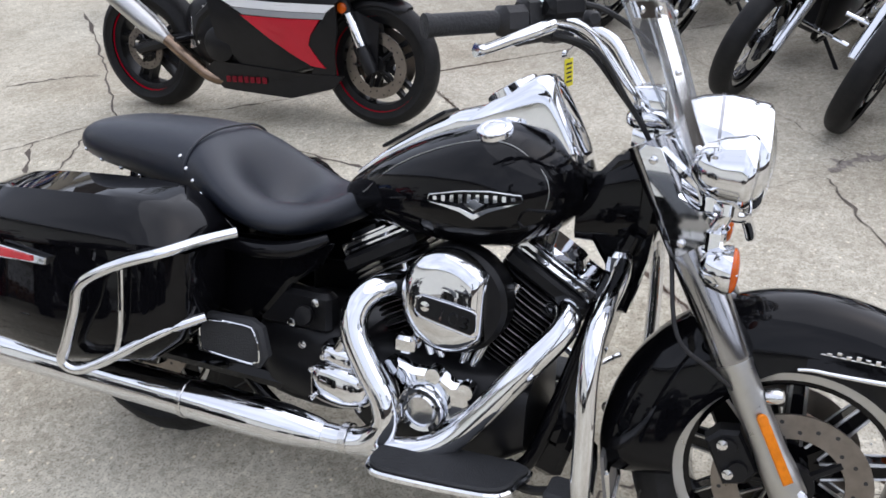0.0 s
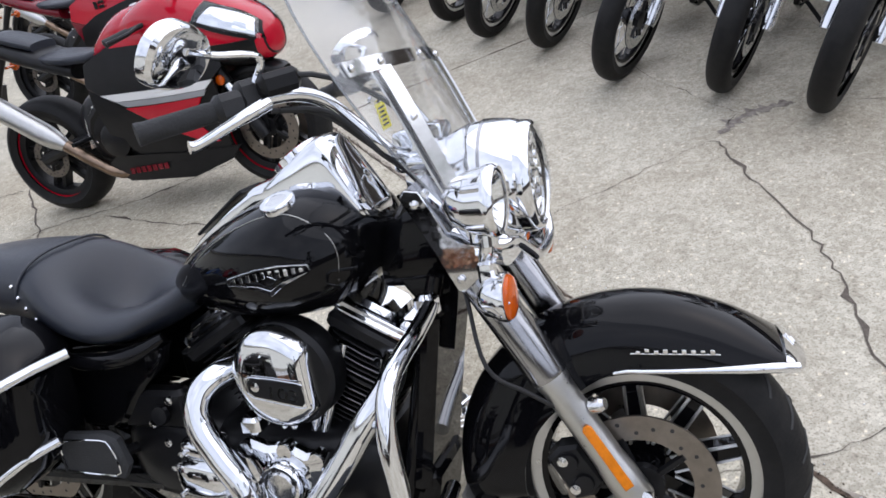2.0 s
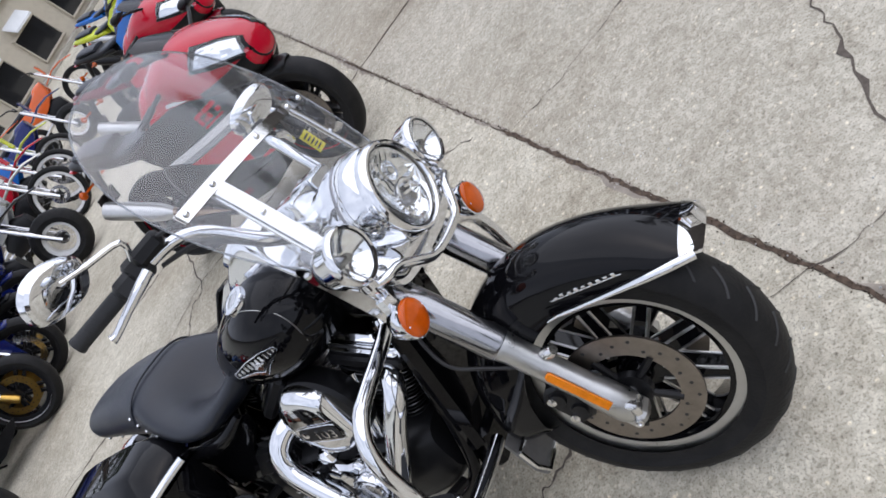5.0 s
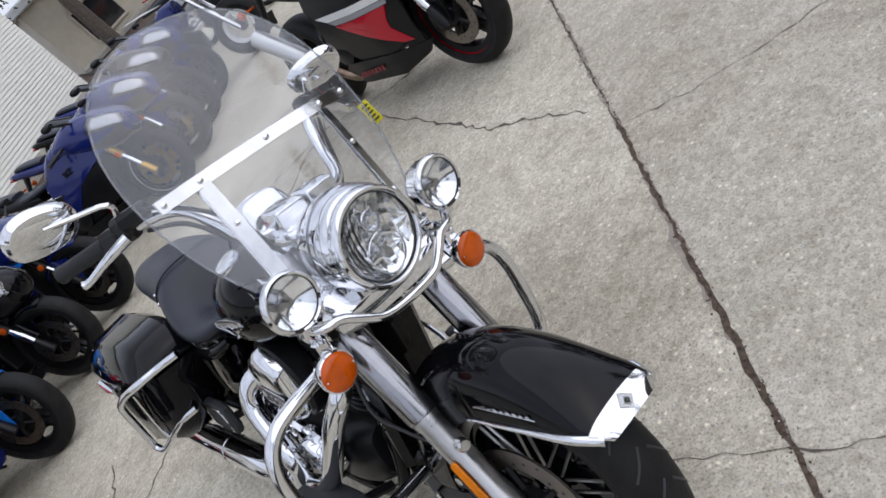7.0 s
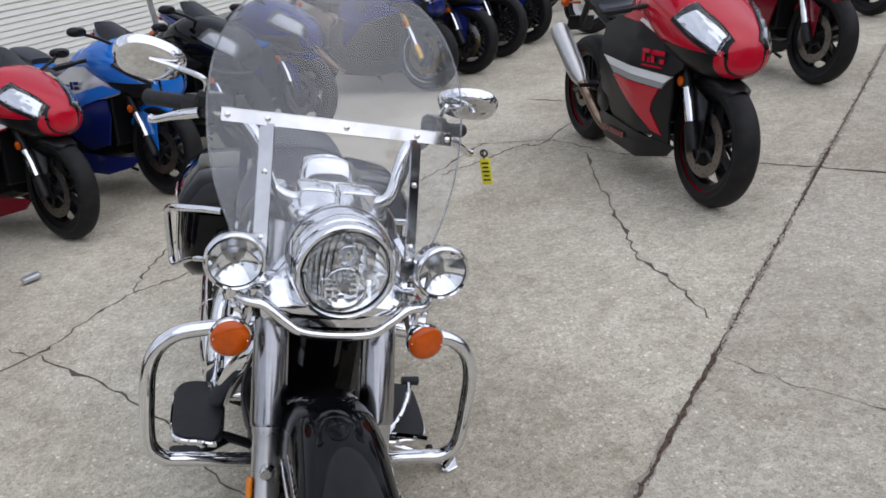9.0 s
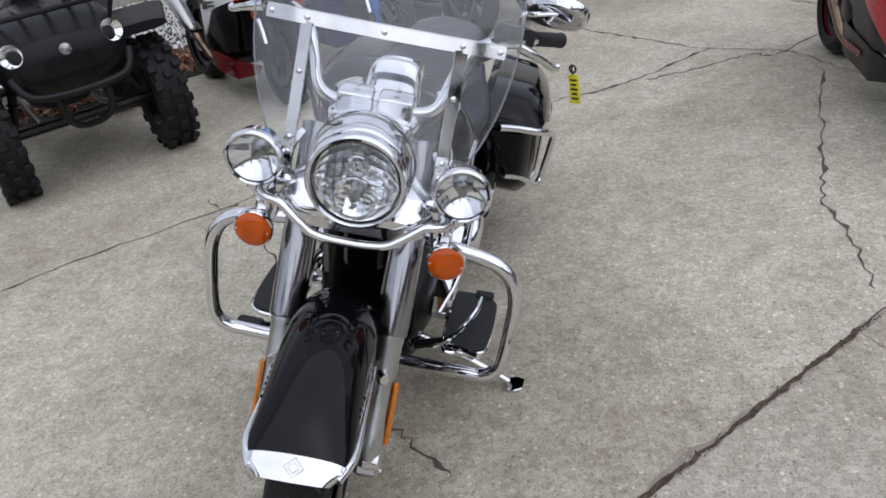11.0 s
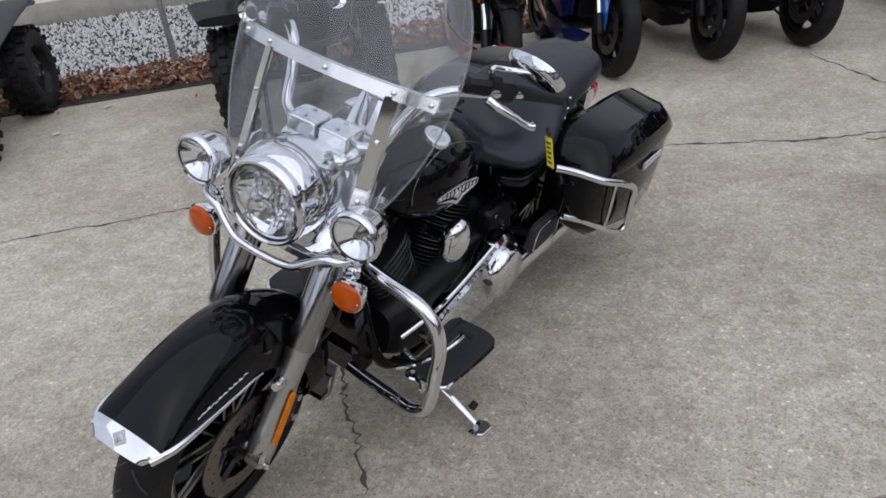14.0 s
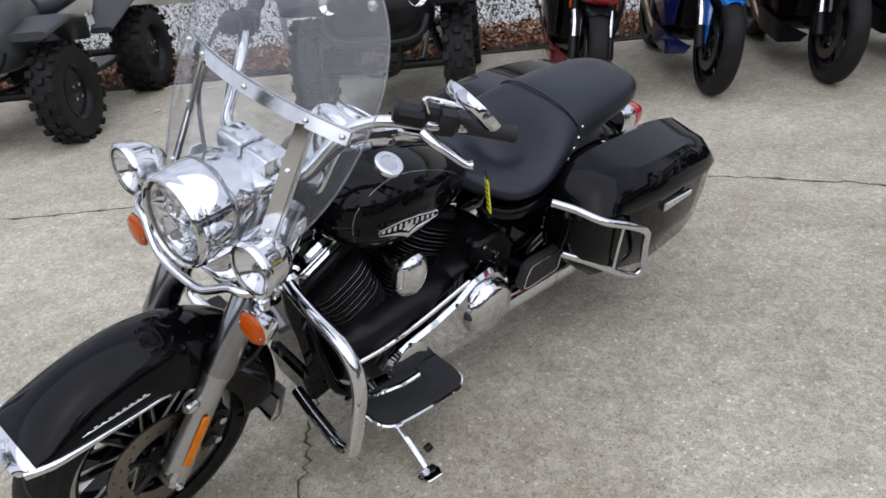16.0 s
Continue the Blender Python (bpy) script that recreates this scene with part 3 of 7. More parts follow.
# wheels
fw = wheel(bike, "front_wheel", 0.8125, 0.318, 0.318, 0.132, 0.222, 9, BLACK, BLACK, SLIDER, 0.15, 0.078, (1, -1), STEER, True, None, True, 0.018)
rw = wheel(bike, "rear_wheel", -0.8125, 0.318, 0.318, 0.18, 0.21, 9, BLACK, BLACK, SLIDER, 0.146, 0.08, (-1,))
steered("axle", lathe([(0, -.152), (.014, -.152), (.016, -.147), (.016, .147), (.014, .152), (0, .152)], along((.8125, 0, .318), (0, 1, 0)), 12), STEEL, fw)

# front fender: a wrapped shell over the tyre
def fender_shell(cx, cz, R, W, a0, a1, drop, n=40, t=0.0, nose=0.0):
    rings = []
    for i in range(n + 1):
        f = i / n
        a = radians(a0 + (a1 - a0) * f)
        row = []
        for k in range(15):
            s = -1 + 2 * k / 14
            e = min(f, 1 - f)
            w = W * (1.0 - 0.34 * max(0, 1 - e / 0.07) ** 2)
            y = w * math.sin(s * math.pi / 2 * 1.0)
            q = math.cos(s * math.pi / 2)
            d = drop(a, R) if callable(drop) else drop
            r = R - d * (1 - q ** 0.6) - t
            r += nose * max(0.0, (f - 0.6) / 0.4) ** 2
            row.append((cx + r * math.cos(a), y, cz + r * math.sin(a)))
        rings.append(row)
    return rings


def shell(rings, inner):
    n = len(rings[0])
    V = [p for r in rings for p in r] + [p for r in inner for p in r]
    o = len(rings) * n
    F = []
    for i in range(len(rings) - 1):
        for j in range(n - 1):
            a = i * n + j
            F.append((a, a + 1, a + n + 1, a + n))
            F.append((o + a, o + a + n, o + a + n + 1, o + a + 1))
    for i in range(len(rings) - 1):
        for j in (0, n - 1):
            a, b = i * n + j, (i + 1) * n + j
            q = (a, b, o + b, o + a)
            F.append(q if j == 0 else tuple(reversed(q)))
    for j in range(n - 1):
        a, b = j, j + 1
        F.append((a, o + a, o + b, b))
        a, b = (len(rings) - 1) * n + j, (len(rings) - 1) * n + j + 1
        F.append((a, b, o + b, o + a))
    return V, F


FC = (0.805, 0.318)
EDGE_N = 82
def fdrop(a, R):
    """Straight lower edge ahead of the fork, a deep skirt behind it."""
    e = (0.252 - 0.02 * max(0.0, math.cos(a))) / math.sin(max(a, 0.5)) if a < radians(92) else 0.252 - 0.03 * min(1.0, (a - radians(92)) / 0.5)
    return max(0.012, R - e)


FEN_O = fender_shell(*FC, 0.378, 0.102, 190, 36.5, fdrop, EDGE_N, 0, 0.02)
FEN_I = fender_shell(*FC, 0.374, 0.098, 190, 36.5, fdrop, EDGE_N, 0, 0.02)
ff = steered("front_fender", shell(FEN_O, FEN_I), BLACK)


def lifted(i, k, h):
    """A point of the fender's skin, raised by h."""
    p = Vector(FEN_O[i][k])
    c = Vector((FC[0], 0, FC[1]))
    n = (p - c)
    n = (n.normalized() * 0.75 + Vector((0, math.copysign(1, p.y) if abs(p.y) > .02 else p.y * 50, 0)) * (0.2 if abs(k - 7) < 6 else 0.9)).normalized()
    return tuple(p + n * h)


# chrome front tip and side trims
def tip_row(f, h):
    """A row of the tip's skin; its inner edge bows forward at the shoulders."""
    row = []
    for k in range(15):
        reach = 3.8 - .022 * (k - 7) ** 2
        i = EDGE_N - reach * (1 - f)
        a = min(int(i), EDGE_N - 1)
        p, q = Vector(lifted(a, k, h)), Vector(lifted(a + 1, k, h))
        row.append(tuple(p + (q - p) * (i - a)))
    return row


steered("fender_tip", shell([tip_row(i / 6, .0045) for i in range(7)], [tip_row(i / 6, .0005) for i in range(7)]), CHROME, ff, "chrome fender tip")
TA = radians(40.3)
tb = steered("tip_badge", xf(prism([(0, -.02), (.02, 0), (0, .02), (-.02, 0)], 0, .004, None, .0015), along((FC[0] + .398 * math.cos(TA), 0, FC[1] + .398 * math.sin(TA)), (math.cos(TA), 0, math.sin(TA)))), STEEL, ff)
steered("badge_centre", xf(prism([(0, -.01), (.01, 0), (0, .01), (-.01, 0)], .003, .0065, None, .0015), along((FC[0] + .398 * math.cos(TA), 0, FC[1] + .398 * math.sin(TA)), (math.cos(TA), 0, math.sin(TA)))), CHROME, tb)
for s in (1, -1):
    k0 = 14 if s > 0 else 0
    i0 = EDGE_N - 31
    tr = [lifted(i, k0, .003) for i in range(i0, EDGE_N + 1, 3)]
    steered("fender_trim", tube(tr, [.0035, .0045, .005, .006, .009, .011], 10, 2), CHROME, ff, "chrome fender trim strip")
    spec = [(-.075 + i * .0165, -.002 + .003 * math.sin(i * 2.1), -.075 + i * .0165 + .0085, .002 + .005 * abs(math.sin(i * 1.7))) for i in range(9)] + [(-.085, -.0045, .075, -.0025)]
    b = bars(ff, "script", CHROME, STEER @ Vector((.905, s * .1005, .604)), STEER.to_3x3() @ Vector((s * -1 if s > 0 else 1, 0, -.06 * (1 if s < 0 else -1))), STEER.to_3x3() @ Vector((0, s * .25, 1)), spec, .002, "raised chrome script shown as plain bars")
# mud flap with a grey emblem plate
flap = steered("mud_flap", loft([[(.44, -.096, .3), (.448, -.096, .3), (.448, .096, .3), (.44, .096, .3)], [(.458, -.096, .2), (.466, -.096, .2), (.466, .096, .2), (.458, .096, .2)], [(.464, -.08, .165), (.472, -.08, .165), (.472, .08, .165), (.464, .08, .165)]]), FLAPGREY, ff, "grey mud flap with a pale raised border")
steered("flap_outline", tube([(.456, -.09, .262), (.464, -.088, .205), (.474, -.074, .172), (.474, .074, .172), (.464, .088, .205), (.456, .09, .262), (.456, -.09, .262)], .0075, 6, 1), BRIGHT, flap, "pale border")

# forks
FA, FB = Vector((0.805, 0, 0.318)), Vector((0.455, 0, 0.975))
FD = (FB - FA).normalized()
def fork(s):
    y = s * 0.122
    a = FA + Vector((0, y, 0))
    ax = along(a, FD)
    leg = steered("fork_leg", lathe([(0, -.02), (.03, -.02), (.036, 0), (.035, .06), (.031, .1), (.0315, .27), (.034, .28), (.034, .3), (0, .3)], ax, 24), SLIDER, bike, "brushed aluminium fork slider")
    steered("fork_cover", lathe([(.038, .292), (.0395, .3), (.0395, .59), (.036, .6), (.036, .74), (0, .74)], ax, 28), SMOKE, leg, "smoked chrome fork cover")
    steered("axle_boss", lathe([(0, 0), (.02, 0), (.028, .006), (.028, .04), (0, .04)], along((.8125, s * .152, .318), (0, -s, 0)), 14), STEEL, leg)
    steered("knob", lathe([(0, 0), (.016, 0), (.016, .022), (.011, .03), (0, .03)], along(a + FD * .205 + Vector((.03, 0, .012)), (1, s * .25, .3)), 10), STEEL, leg)
    nrm = Vector((.35, s * .94, 0)).normalized()
    m = Matrix((FD, nrm.cross(FD), nrm)).transposed().to_4x4()
    m.translation = a + FD * .045 + nrm * .034
    ref = [(0, -.01), (.14, -.01), (.146, -.005), (.146, .005), (.14, .01), (0, .01)]
    steered("reflector", prism(ref, 0, .007, m, .002), REFAMBER, leg, "amber reflector")
    steered("axle_clamp", block(0, 0, 0, .06, .05, .045, .01, along(a - FD * .022, FD)), SLIDER, leg)
    steered("clamp_bolt", lathe([(0, .0), (.009, 0), (.009, .012), (.004, .013), (0, .008)], along(a - FD * .03 + Vector((.0, s * .025, 0)), (.3, s, 0)), 10), STEEL, leg)
    # caliper
    steered("brake_caliper", xf(join(prism([(-.05, -.035), (.05, -.04), (.062, .0), (.045, .035), (-.045, .035), (-.06, 0)], -.026, .026, None, .008),
            lathe([(0, .026), (.02, .026), (.018, .034), (0, .034)], Matrix.Translation((-.026, 0, 0)), 14), lathe([(0, .026), (.02, .026), (.018, .034), (0, .034)], Matrix.Translation((.026, 0, 0)), 14)),
            Matrix.Translation((.695, s * .098, .372)) @ Matrix(((.5, .86, 0, 0), (0, 0, s, 0), (-.86, .5, 0, 0), (0, 0, 0, 1)))), SATIN, leg, "black brake caliper")
    for q in ((.672, .4), (.69, .34)):
        steered("bolt", lathe([(.011, 0), (.011, .008), (0, .01)], along((q[0], s * .128, q[1]), (0, s, 0)), 8), STEEL, leg)
    return leg
both(fork)
steered("lower_fork_bridge", block(.545, 0, .815, .07, .33, .05, .012, None), SATIN)

# headlight nacelle, lamps and light bar
NZ = .945
nac = []
for x, r, zc in ((.612, .02, NZ), (.614, .088, NZ), (.66, .0915, NZ), (.662, .098, NZ), (.655, .108, NZ), (.635, .113, NZ + .002), (.6, .116, NZ + .004), (.55, .112, NZ + .003), (.5, .098, NZ + .005), (.46, .082, NZ + .012), (.425, .06, NZ + .02)):
    nac.append(oval(x, 0, zc, r, r * (1 if x > .5 else .95), 2.0, 40))
nacelle = steered("headlight_nacelle", loft(nac), CHROME, bike, "polished chrome headlight nacelle")
steered("trim_ring", lathe([(.0925, .004), (.094, .0095), (.098, .0135), (.103, .0125), (.1075, .006), (.1095, -.004), (.11, -.016), (.1, -.018), (.0925, .004)], along((.664, 0, NZ), (1, 0, 0)), 48), CHROME, nacelle)
steered("ring_seal", lathe([(.0918, .006), (.0926, .0085), (.0932, .007), (.0925, 0), (.0918, .006)], along((.664, 0, NZ), (1, 0, 0)), 48), PLASTIC, nacelle)
steered("seam_band", lathe([(.1145, -.003), (.1165, -.003), (.1165, .003), (.1145, .003)], along((.585, 0, NZ + .004), (1, 0, 0)), 48), SMOKE, nacelle)
def fluted(r0, r1, depth, n, seed, cx=0.0, cy=0.0):
    """A reflector dish cut into upright flutes of uneven tilt."""
    rng = random.Random(seed)
    V, F = [], []
    for j in range(n):
        x0, x1 = -r1 + 2 * r1 * j / n, -r1 + 2 * r1 * (j + 1) / n
        t = rng.uniform(-.0024, .0024)
        for sg in (1, -1):
            rows = []
            for i in range(7):
                q = []
                for x in (x0, x1):
                    ym = math.sqrt(max(0.0, r1 * r1 - x * x))
                    y = sg * ym * i / 6
                    rr = math.hypot(x, y) / r1
                    q.append((x, y, -depth * (1 - rr ** 2) + (t if x == x0 else -t) * (1 - rr ** 6) + .0015 * (i % 2)))
                rows.append(q)
            for i in range(6):
                o = len(V)
                V += [rows[i][0], rows[i][1], rows[i + 1][1], rows[i + 1][0]]
                F.append((o, o + 1, o + 2, o + 3) if sg > 0 else (o, o + 3, o + 2, o + 1))
    return V, F


hl = steered("headlight", xf(fluted(.02, .0915, .042, 13, 5), along((.664, 0, NZ), (1, 0, 0))), REFLECT, nacelle, "clear headlight with fluted reflector", 1)
steered("lens", lathe([(.091, .002), (.085, .012), (.06, .021), (.03, .026), (0, .028)], along((.667, 0, NZ), (1, 0, 0)), 40), LENS, hl)
for dz, r in ((.04, .022), (-.034, .046)):
    bx = along((.668, 0, NZ + dz), (1, 0, 0))
    steered("reflector_bowl", xf(fluted(.006, r, .024, 7, 7 if dz > 0 else 9), bx), REFLECT, hl, "", 1)
    steered("bowl_rim", lathe([(r - .001, .001), (r, .005), (r + .002, .004), (r + .002, -.004)], bx, 28), CHROME, hl)
    steered("bulb_shield", lathe([(0, .01), (.009, .008), (.012, -.002), (.012, -.022), (0, -.022)], bx, 14), SMOKE if dz < 0 else CHROME, hl)
# flat polished side plates between the shield and the fork covers
SP = [(.45, .958), (.462, .972), (.49, .968), (.51, .93), (.53, .884), (.556, .868), (.612, .856), (.624, .842), (.612, .822), (.575, .798), (.544, .772), (.534, .775), (.5, .85)]
for s in (1, -1):
    pl = panel_xz(SP, min(s * .176, s * .181), max(s * .176, s * .181), .0015)
    sp_ = steered("side_plate", ([(x, y + s * (.008 + .22 * (x - .53) + .1 * (z - .87)), z) for x, y, z in pl[0]], pl[1]), CHROME, nacelle, "flat polished chrome side plate")
    for x, z in ((.478, .945), (.545, .8)):
        steered("bolt", lathe([(.008, 0), (.008, .004), (.005, .007), (0, .008)], along((x, s * (.189 + .22 * (x - .53) + .1 * (z - .87)), z), (0, s, 0)), 10), STEEL, sp_)
# lower chrome skirt between the fork legs
steered("nacelle_skirt", loft([oval(.64, 0, .845, .13, .012, 2.6, 28), oval(.62, 0, .862, .155, .018, 2.6, 28), oval(.57, 0, .88, .165, .03, 2.6, 28), oval(.5, 0, .9, .12, .04, 2.6, 28)]), CHROME, nacelle)
steered("fork_shroud", loft([oval(.62, 0, .83, .16, .035, 3, 24), oval(.52, 0, .86, .16, .05, 3, 24), oval(.47, 0, .93, .13, .06, 3, 24)]), CHROME, nacelle)
steered("light_bar", tube([(.6, -.23, .885), (.62, -.21, .866), (.64, -.19, .86), (.648, -.155, .855), (.66, -.115, .828), (.667, -.075, .805), (.67, 0, .8), (.667, .075, .805), (.66, .115, .828), (.648, .155, .855), (.64, .19, .86), (.62, .21, .866), (.6, .23, .885)], .0105, 12, 4), CHROME)


def pass_lamp(s):
    c = (.632, s * .222, .945)
    ax = along(c, (1, s * .02, -.02))
    p = steered("passing_lamp", lathe([(0, -.088), (.02, -.085), (.042, -.066), (.056, -.036), (.0605, -.01), (.0625, -.006), (.064, .002), (.063, .009), (.059, .0145), (.0545, .0125), (.053, .009)], ax, 36), CHROME, bike, "round chrome passing lamp")
    steered("lamp_seal", lathe([(.0528, .009), (.0536, .0125), (.0545, .0115), (.0535, .006), (.0528, .009)], ax, 36), PLASTIC, p)
    steered("lamp_bowl", lathe([(.0535 * k / 10, .008 - .03 * (1 - (k / 10) ** 2)) for k in range(11)], ax, 36), DISH, p, "smooth polished reflector bowl")
    steered("bulb", lathe([(0, .002), (.008, 0), (.011, -.008), (.011, -.026), (0, -.026)], ax, 14), SMOKE, p)
    steered("lens", lathe([(.053, .009), (.046, .015), (.03, .02), (0, .023)], ax, 30), LENS, p)
    steered("bracket", join(tube([(.615, s * .222, .888), (.61, s * .22, .862), (.6, s * .205, .84)], .013, 10, 3), lathe([(0, 0), (.018, 0), (.018, .02), (0, .024)], along((.615, s * .222, .868), (0, 0, 1)), 12)), CHROME, p)
    return p


def signal(s):
    c = Vector((.622, s * .216, .77))
    ax = along(c, (1, s * .03, 0))
    p = steered("turn_signal", lathe([(0, -.042), (.018, -.04), (.034, -.028), (.0415, -.006), (.0445, .004), (.0445, .012), (.04, .014)], ax, 32), CHROME, bike, "round chrome turn signal with amber lens")
    steered("lens", lathe([(.0415, .012), (.0405, .017), (.036, .0215), (.02, .0255), (0, .0265)], ax, 32), AMBER, p)
    for q in (1, -1):
        steered("lens_screw", ball(ax @ Vector((q * .035, 0, .0215)), .0024, 8), STEEL, p)
    steered("stalk", tube([(.6, s * .19, .775), (.585, s * .18, .82), (.59, s * .195, .86)], .011, 9, 3), CHROME, p)
    steered("stalk_joint", block(.6, s * .205, .815, .03, .03, .045, .006), CHROME, p)
    return p
both(pass_lamp)
both(signal)

# windshield with crossbar, straps and bolts
WS = [(.845, .13), (.9, .18), (.97, .225), (1.05, .262), (1.13, .283), (1.22, .292), (1.3, .285), (1.37, .262), (1.43, .222), (1.475, .165), (1.502, .09), (1.51, .03)]
def ws_x(z, y):
    return .613 - .44 * (z - .86) + .1 * (z - .86) ** 2 - .75 * y * y - .42 * max(0.0, z - 1.1) ** 2
def ws_sheet(off):
    rings = []
    for z, w in smooth_many(WS, 3):
        row = []
        for k in range(21):
            y = w * (-1 + 2 * k / 20)
            row.append((ws_x(z, y) + off, y, z))
        rings.append(row)
    return rings
wsh = steered("windshield", shell(ws_sheet(.0035), ws_sheet(0)), PERSPEX, bike, "clear curved polycarbonate windshield")
wsh.visible_shadow = False
wsh.data.materials.append(PERSPEX_BACK)
for k in range(1, 2 * 20 * 33, 2):
    wsh.data.polygons[k].material_index = 1
wl = [(ws_x(z, w) + .002, w, z) for z, w in smooth_many(WS, 3)]
wr = [(x, -y, z) for x, y, z in wl]
rim_ = steered("windshield_edge", tube(wl + list(reversed(wr)), .0026, 6, 1), RIMEDGE, wsh, "polished clear windshield edge")
rim_.visible_shadow = False
for z0, z1 in ((1.195, 1.221),):
    rings_o, rings_i = [], []
    for z in (z0, z1):
        ro, ri = [], []
        for k in range(25):
            y = .262 * (-1 + 2 * k / 24)
            zz = z - .16 * y * y
            ro.append((ws_x(zz, y) + .008, y, zz))
            ri.append((ws_x(zz, y) + .004, y, zz))
        rings_o.append(ro)
        rings_i.append(ri)
    cb = steered("crossbar", shell(rings_o, rings_i), BRIGHT, wsh, "polished metal windshield crossbar")
    ri2 = [[(x - .011, y, z) for x, y, z in r] for r in rings_o]
    ro2 = [[(x - .0075, y, z) for x, y, z in r] for r in rings_o]
    steered("inner_crossbar", shell(ro2, ri2), STEEL, wsh)
    for y in (-.25, -.168, 0, .168, .25):
        zz = (z0 + z1) / 2 - .16 * y * y
        steered("bolt", lathe([(.0065, 0), (.0065, .003), (.004, .005), (0, .006)], along((ws_x(zz, y) + .008, y, zz), (1, 0, .3)), 12), CHROME, cb)
for s in (1, -1):
    ro, ri = [], []
    for k in range(13):
        z = 1.196 - .356 * k / 12
        y = s * .168
        x = ws_x(z, y)
        ro.append([(x + .0085 + q * s * .009, y - q * .0135, z) for q in (1, -1)])
        ri.append([(x + .0045 + q * s * .009, y - q * .0135 - s * .002, z) for q in (1, -1)])
    st = steered("strap", shell(ro, ri), BRIGHT, wsh, "polished metal windshield strap")
    steered("rear_strap", shell([[(x - .012, y, z) for x, y, z in r] for r in ro], [[(x - .016, y, z) for x, y, z in r] for r in ro]), STEEL, wsh)
    for z in (1.1, .97, .94):
        steered("bolt", lathe([(.0065, 0), (.0065, .003), (.004, .005), (0, .006)], along((ws_x(z, s * .168) + .0085, s * .168, z), (1, s * .67, .4)), 12), CHROME, st)
    steered("mount_arm", tube([(ws_x(.9, s * .16) - .01, s * .165, .9), (.53, s * .17, .93), (.49, s * .15, .96)], .01, 8, 3), CHROME, wsh)
    steered("mount_clip", block(ws_x(.87, s * .15) - .008, s * .165, .872, .03, .045, .05, .008), CHROME, wsh)

# handlebar, controls and mirrors
hb_pts = [(.447, .05, 1.03), (.44, .1, 1.03), (.425, .137, 1.048), (.385, .158, 1.1), (.345, .183, 1.15), (.305, .225, 1.172), (.25, .288, 1.17), (.19, .34, 1.162), (.15, .38, 1.156)]
RB = [(.455, .045), (.455, -.045)]
handlebar = steered("handlebar", join(tube([(x, -y, z) for x, y, z in reversed(hb_pts)] + [(.45, 0, 1.02)] + [(x - .045 * max(0.0, (.345 - x) / .195), y, z) for x, y, z in hb_pts], .0135, 12, 4)), CHROME, bike, "chrome handlebar with black grips")
steered("riser_cover", body([(.41, 0, .995, 1.02, .07), (.425, 0, .985, 1.032, .1), (.46, 0, .985, 1.036, .105), (.5, 0, .985, 1.028, .095), (.52, 0, .995, 1.018, .07)], 3.2, 32), CHROME, handlebar, "", 60)
for x, y in RB:
    steered("bar_clamp", body([(x - .036, y, 1.03, 1.058, .036), (x - .032, y, 1.022, 1.069, .04), (x, y, 1.02, 1.072, .041), (x + .032, y, 1.022, 1.069, .04), (x + .036, y, 1.03, 1.058, .036)], 7, 32), CHROME, handlebar, "", 60)
    for k in (-.018, .018):
        steered("bolt", lathe([(.006, 0), (.006, .003), (.003, .003), (0, .001)], along((x + k, y, 1.071), (0, 0, 1)), 8), STEEL, handlebar)
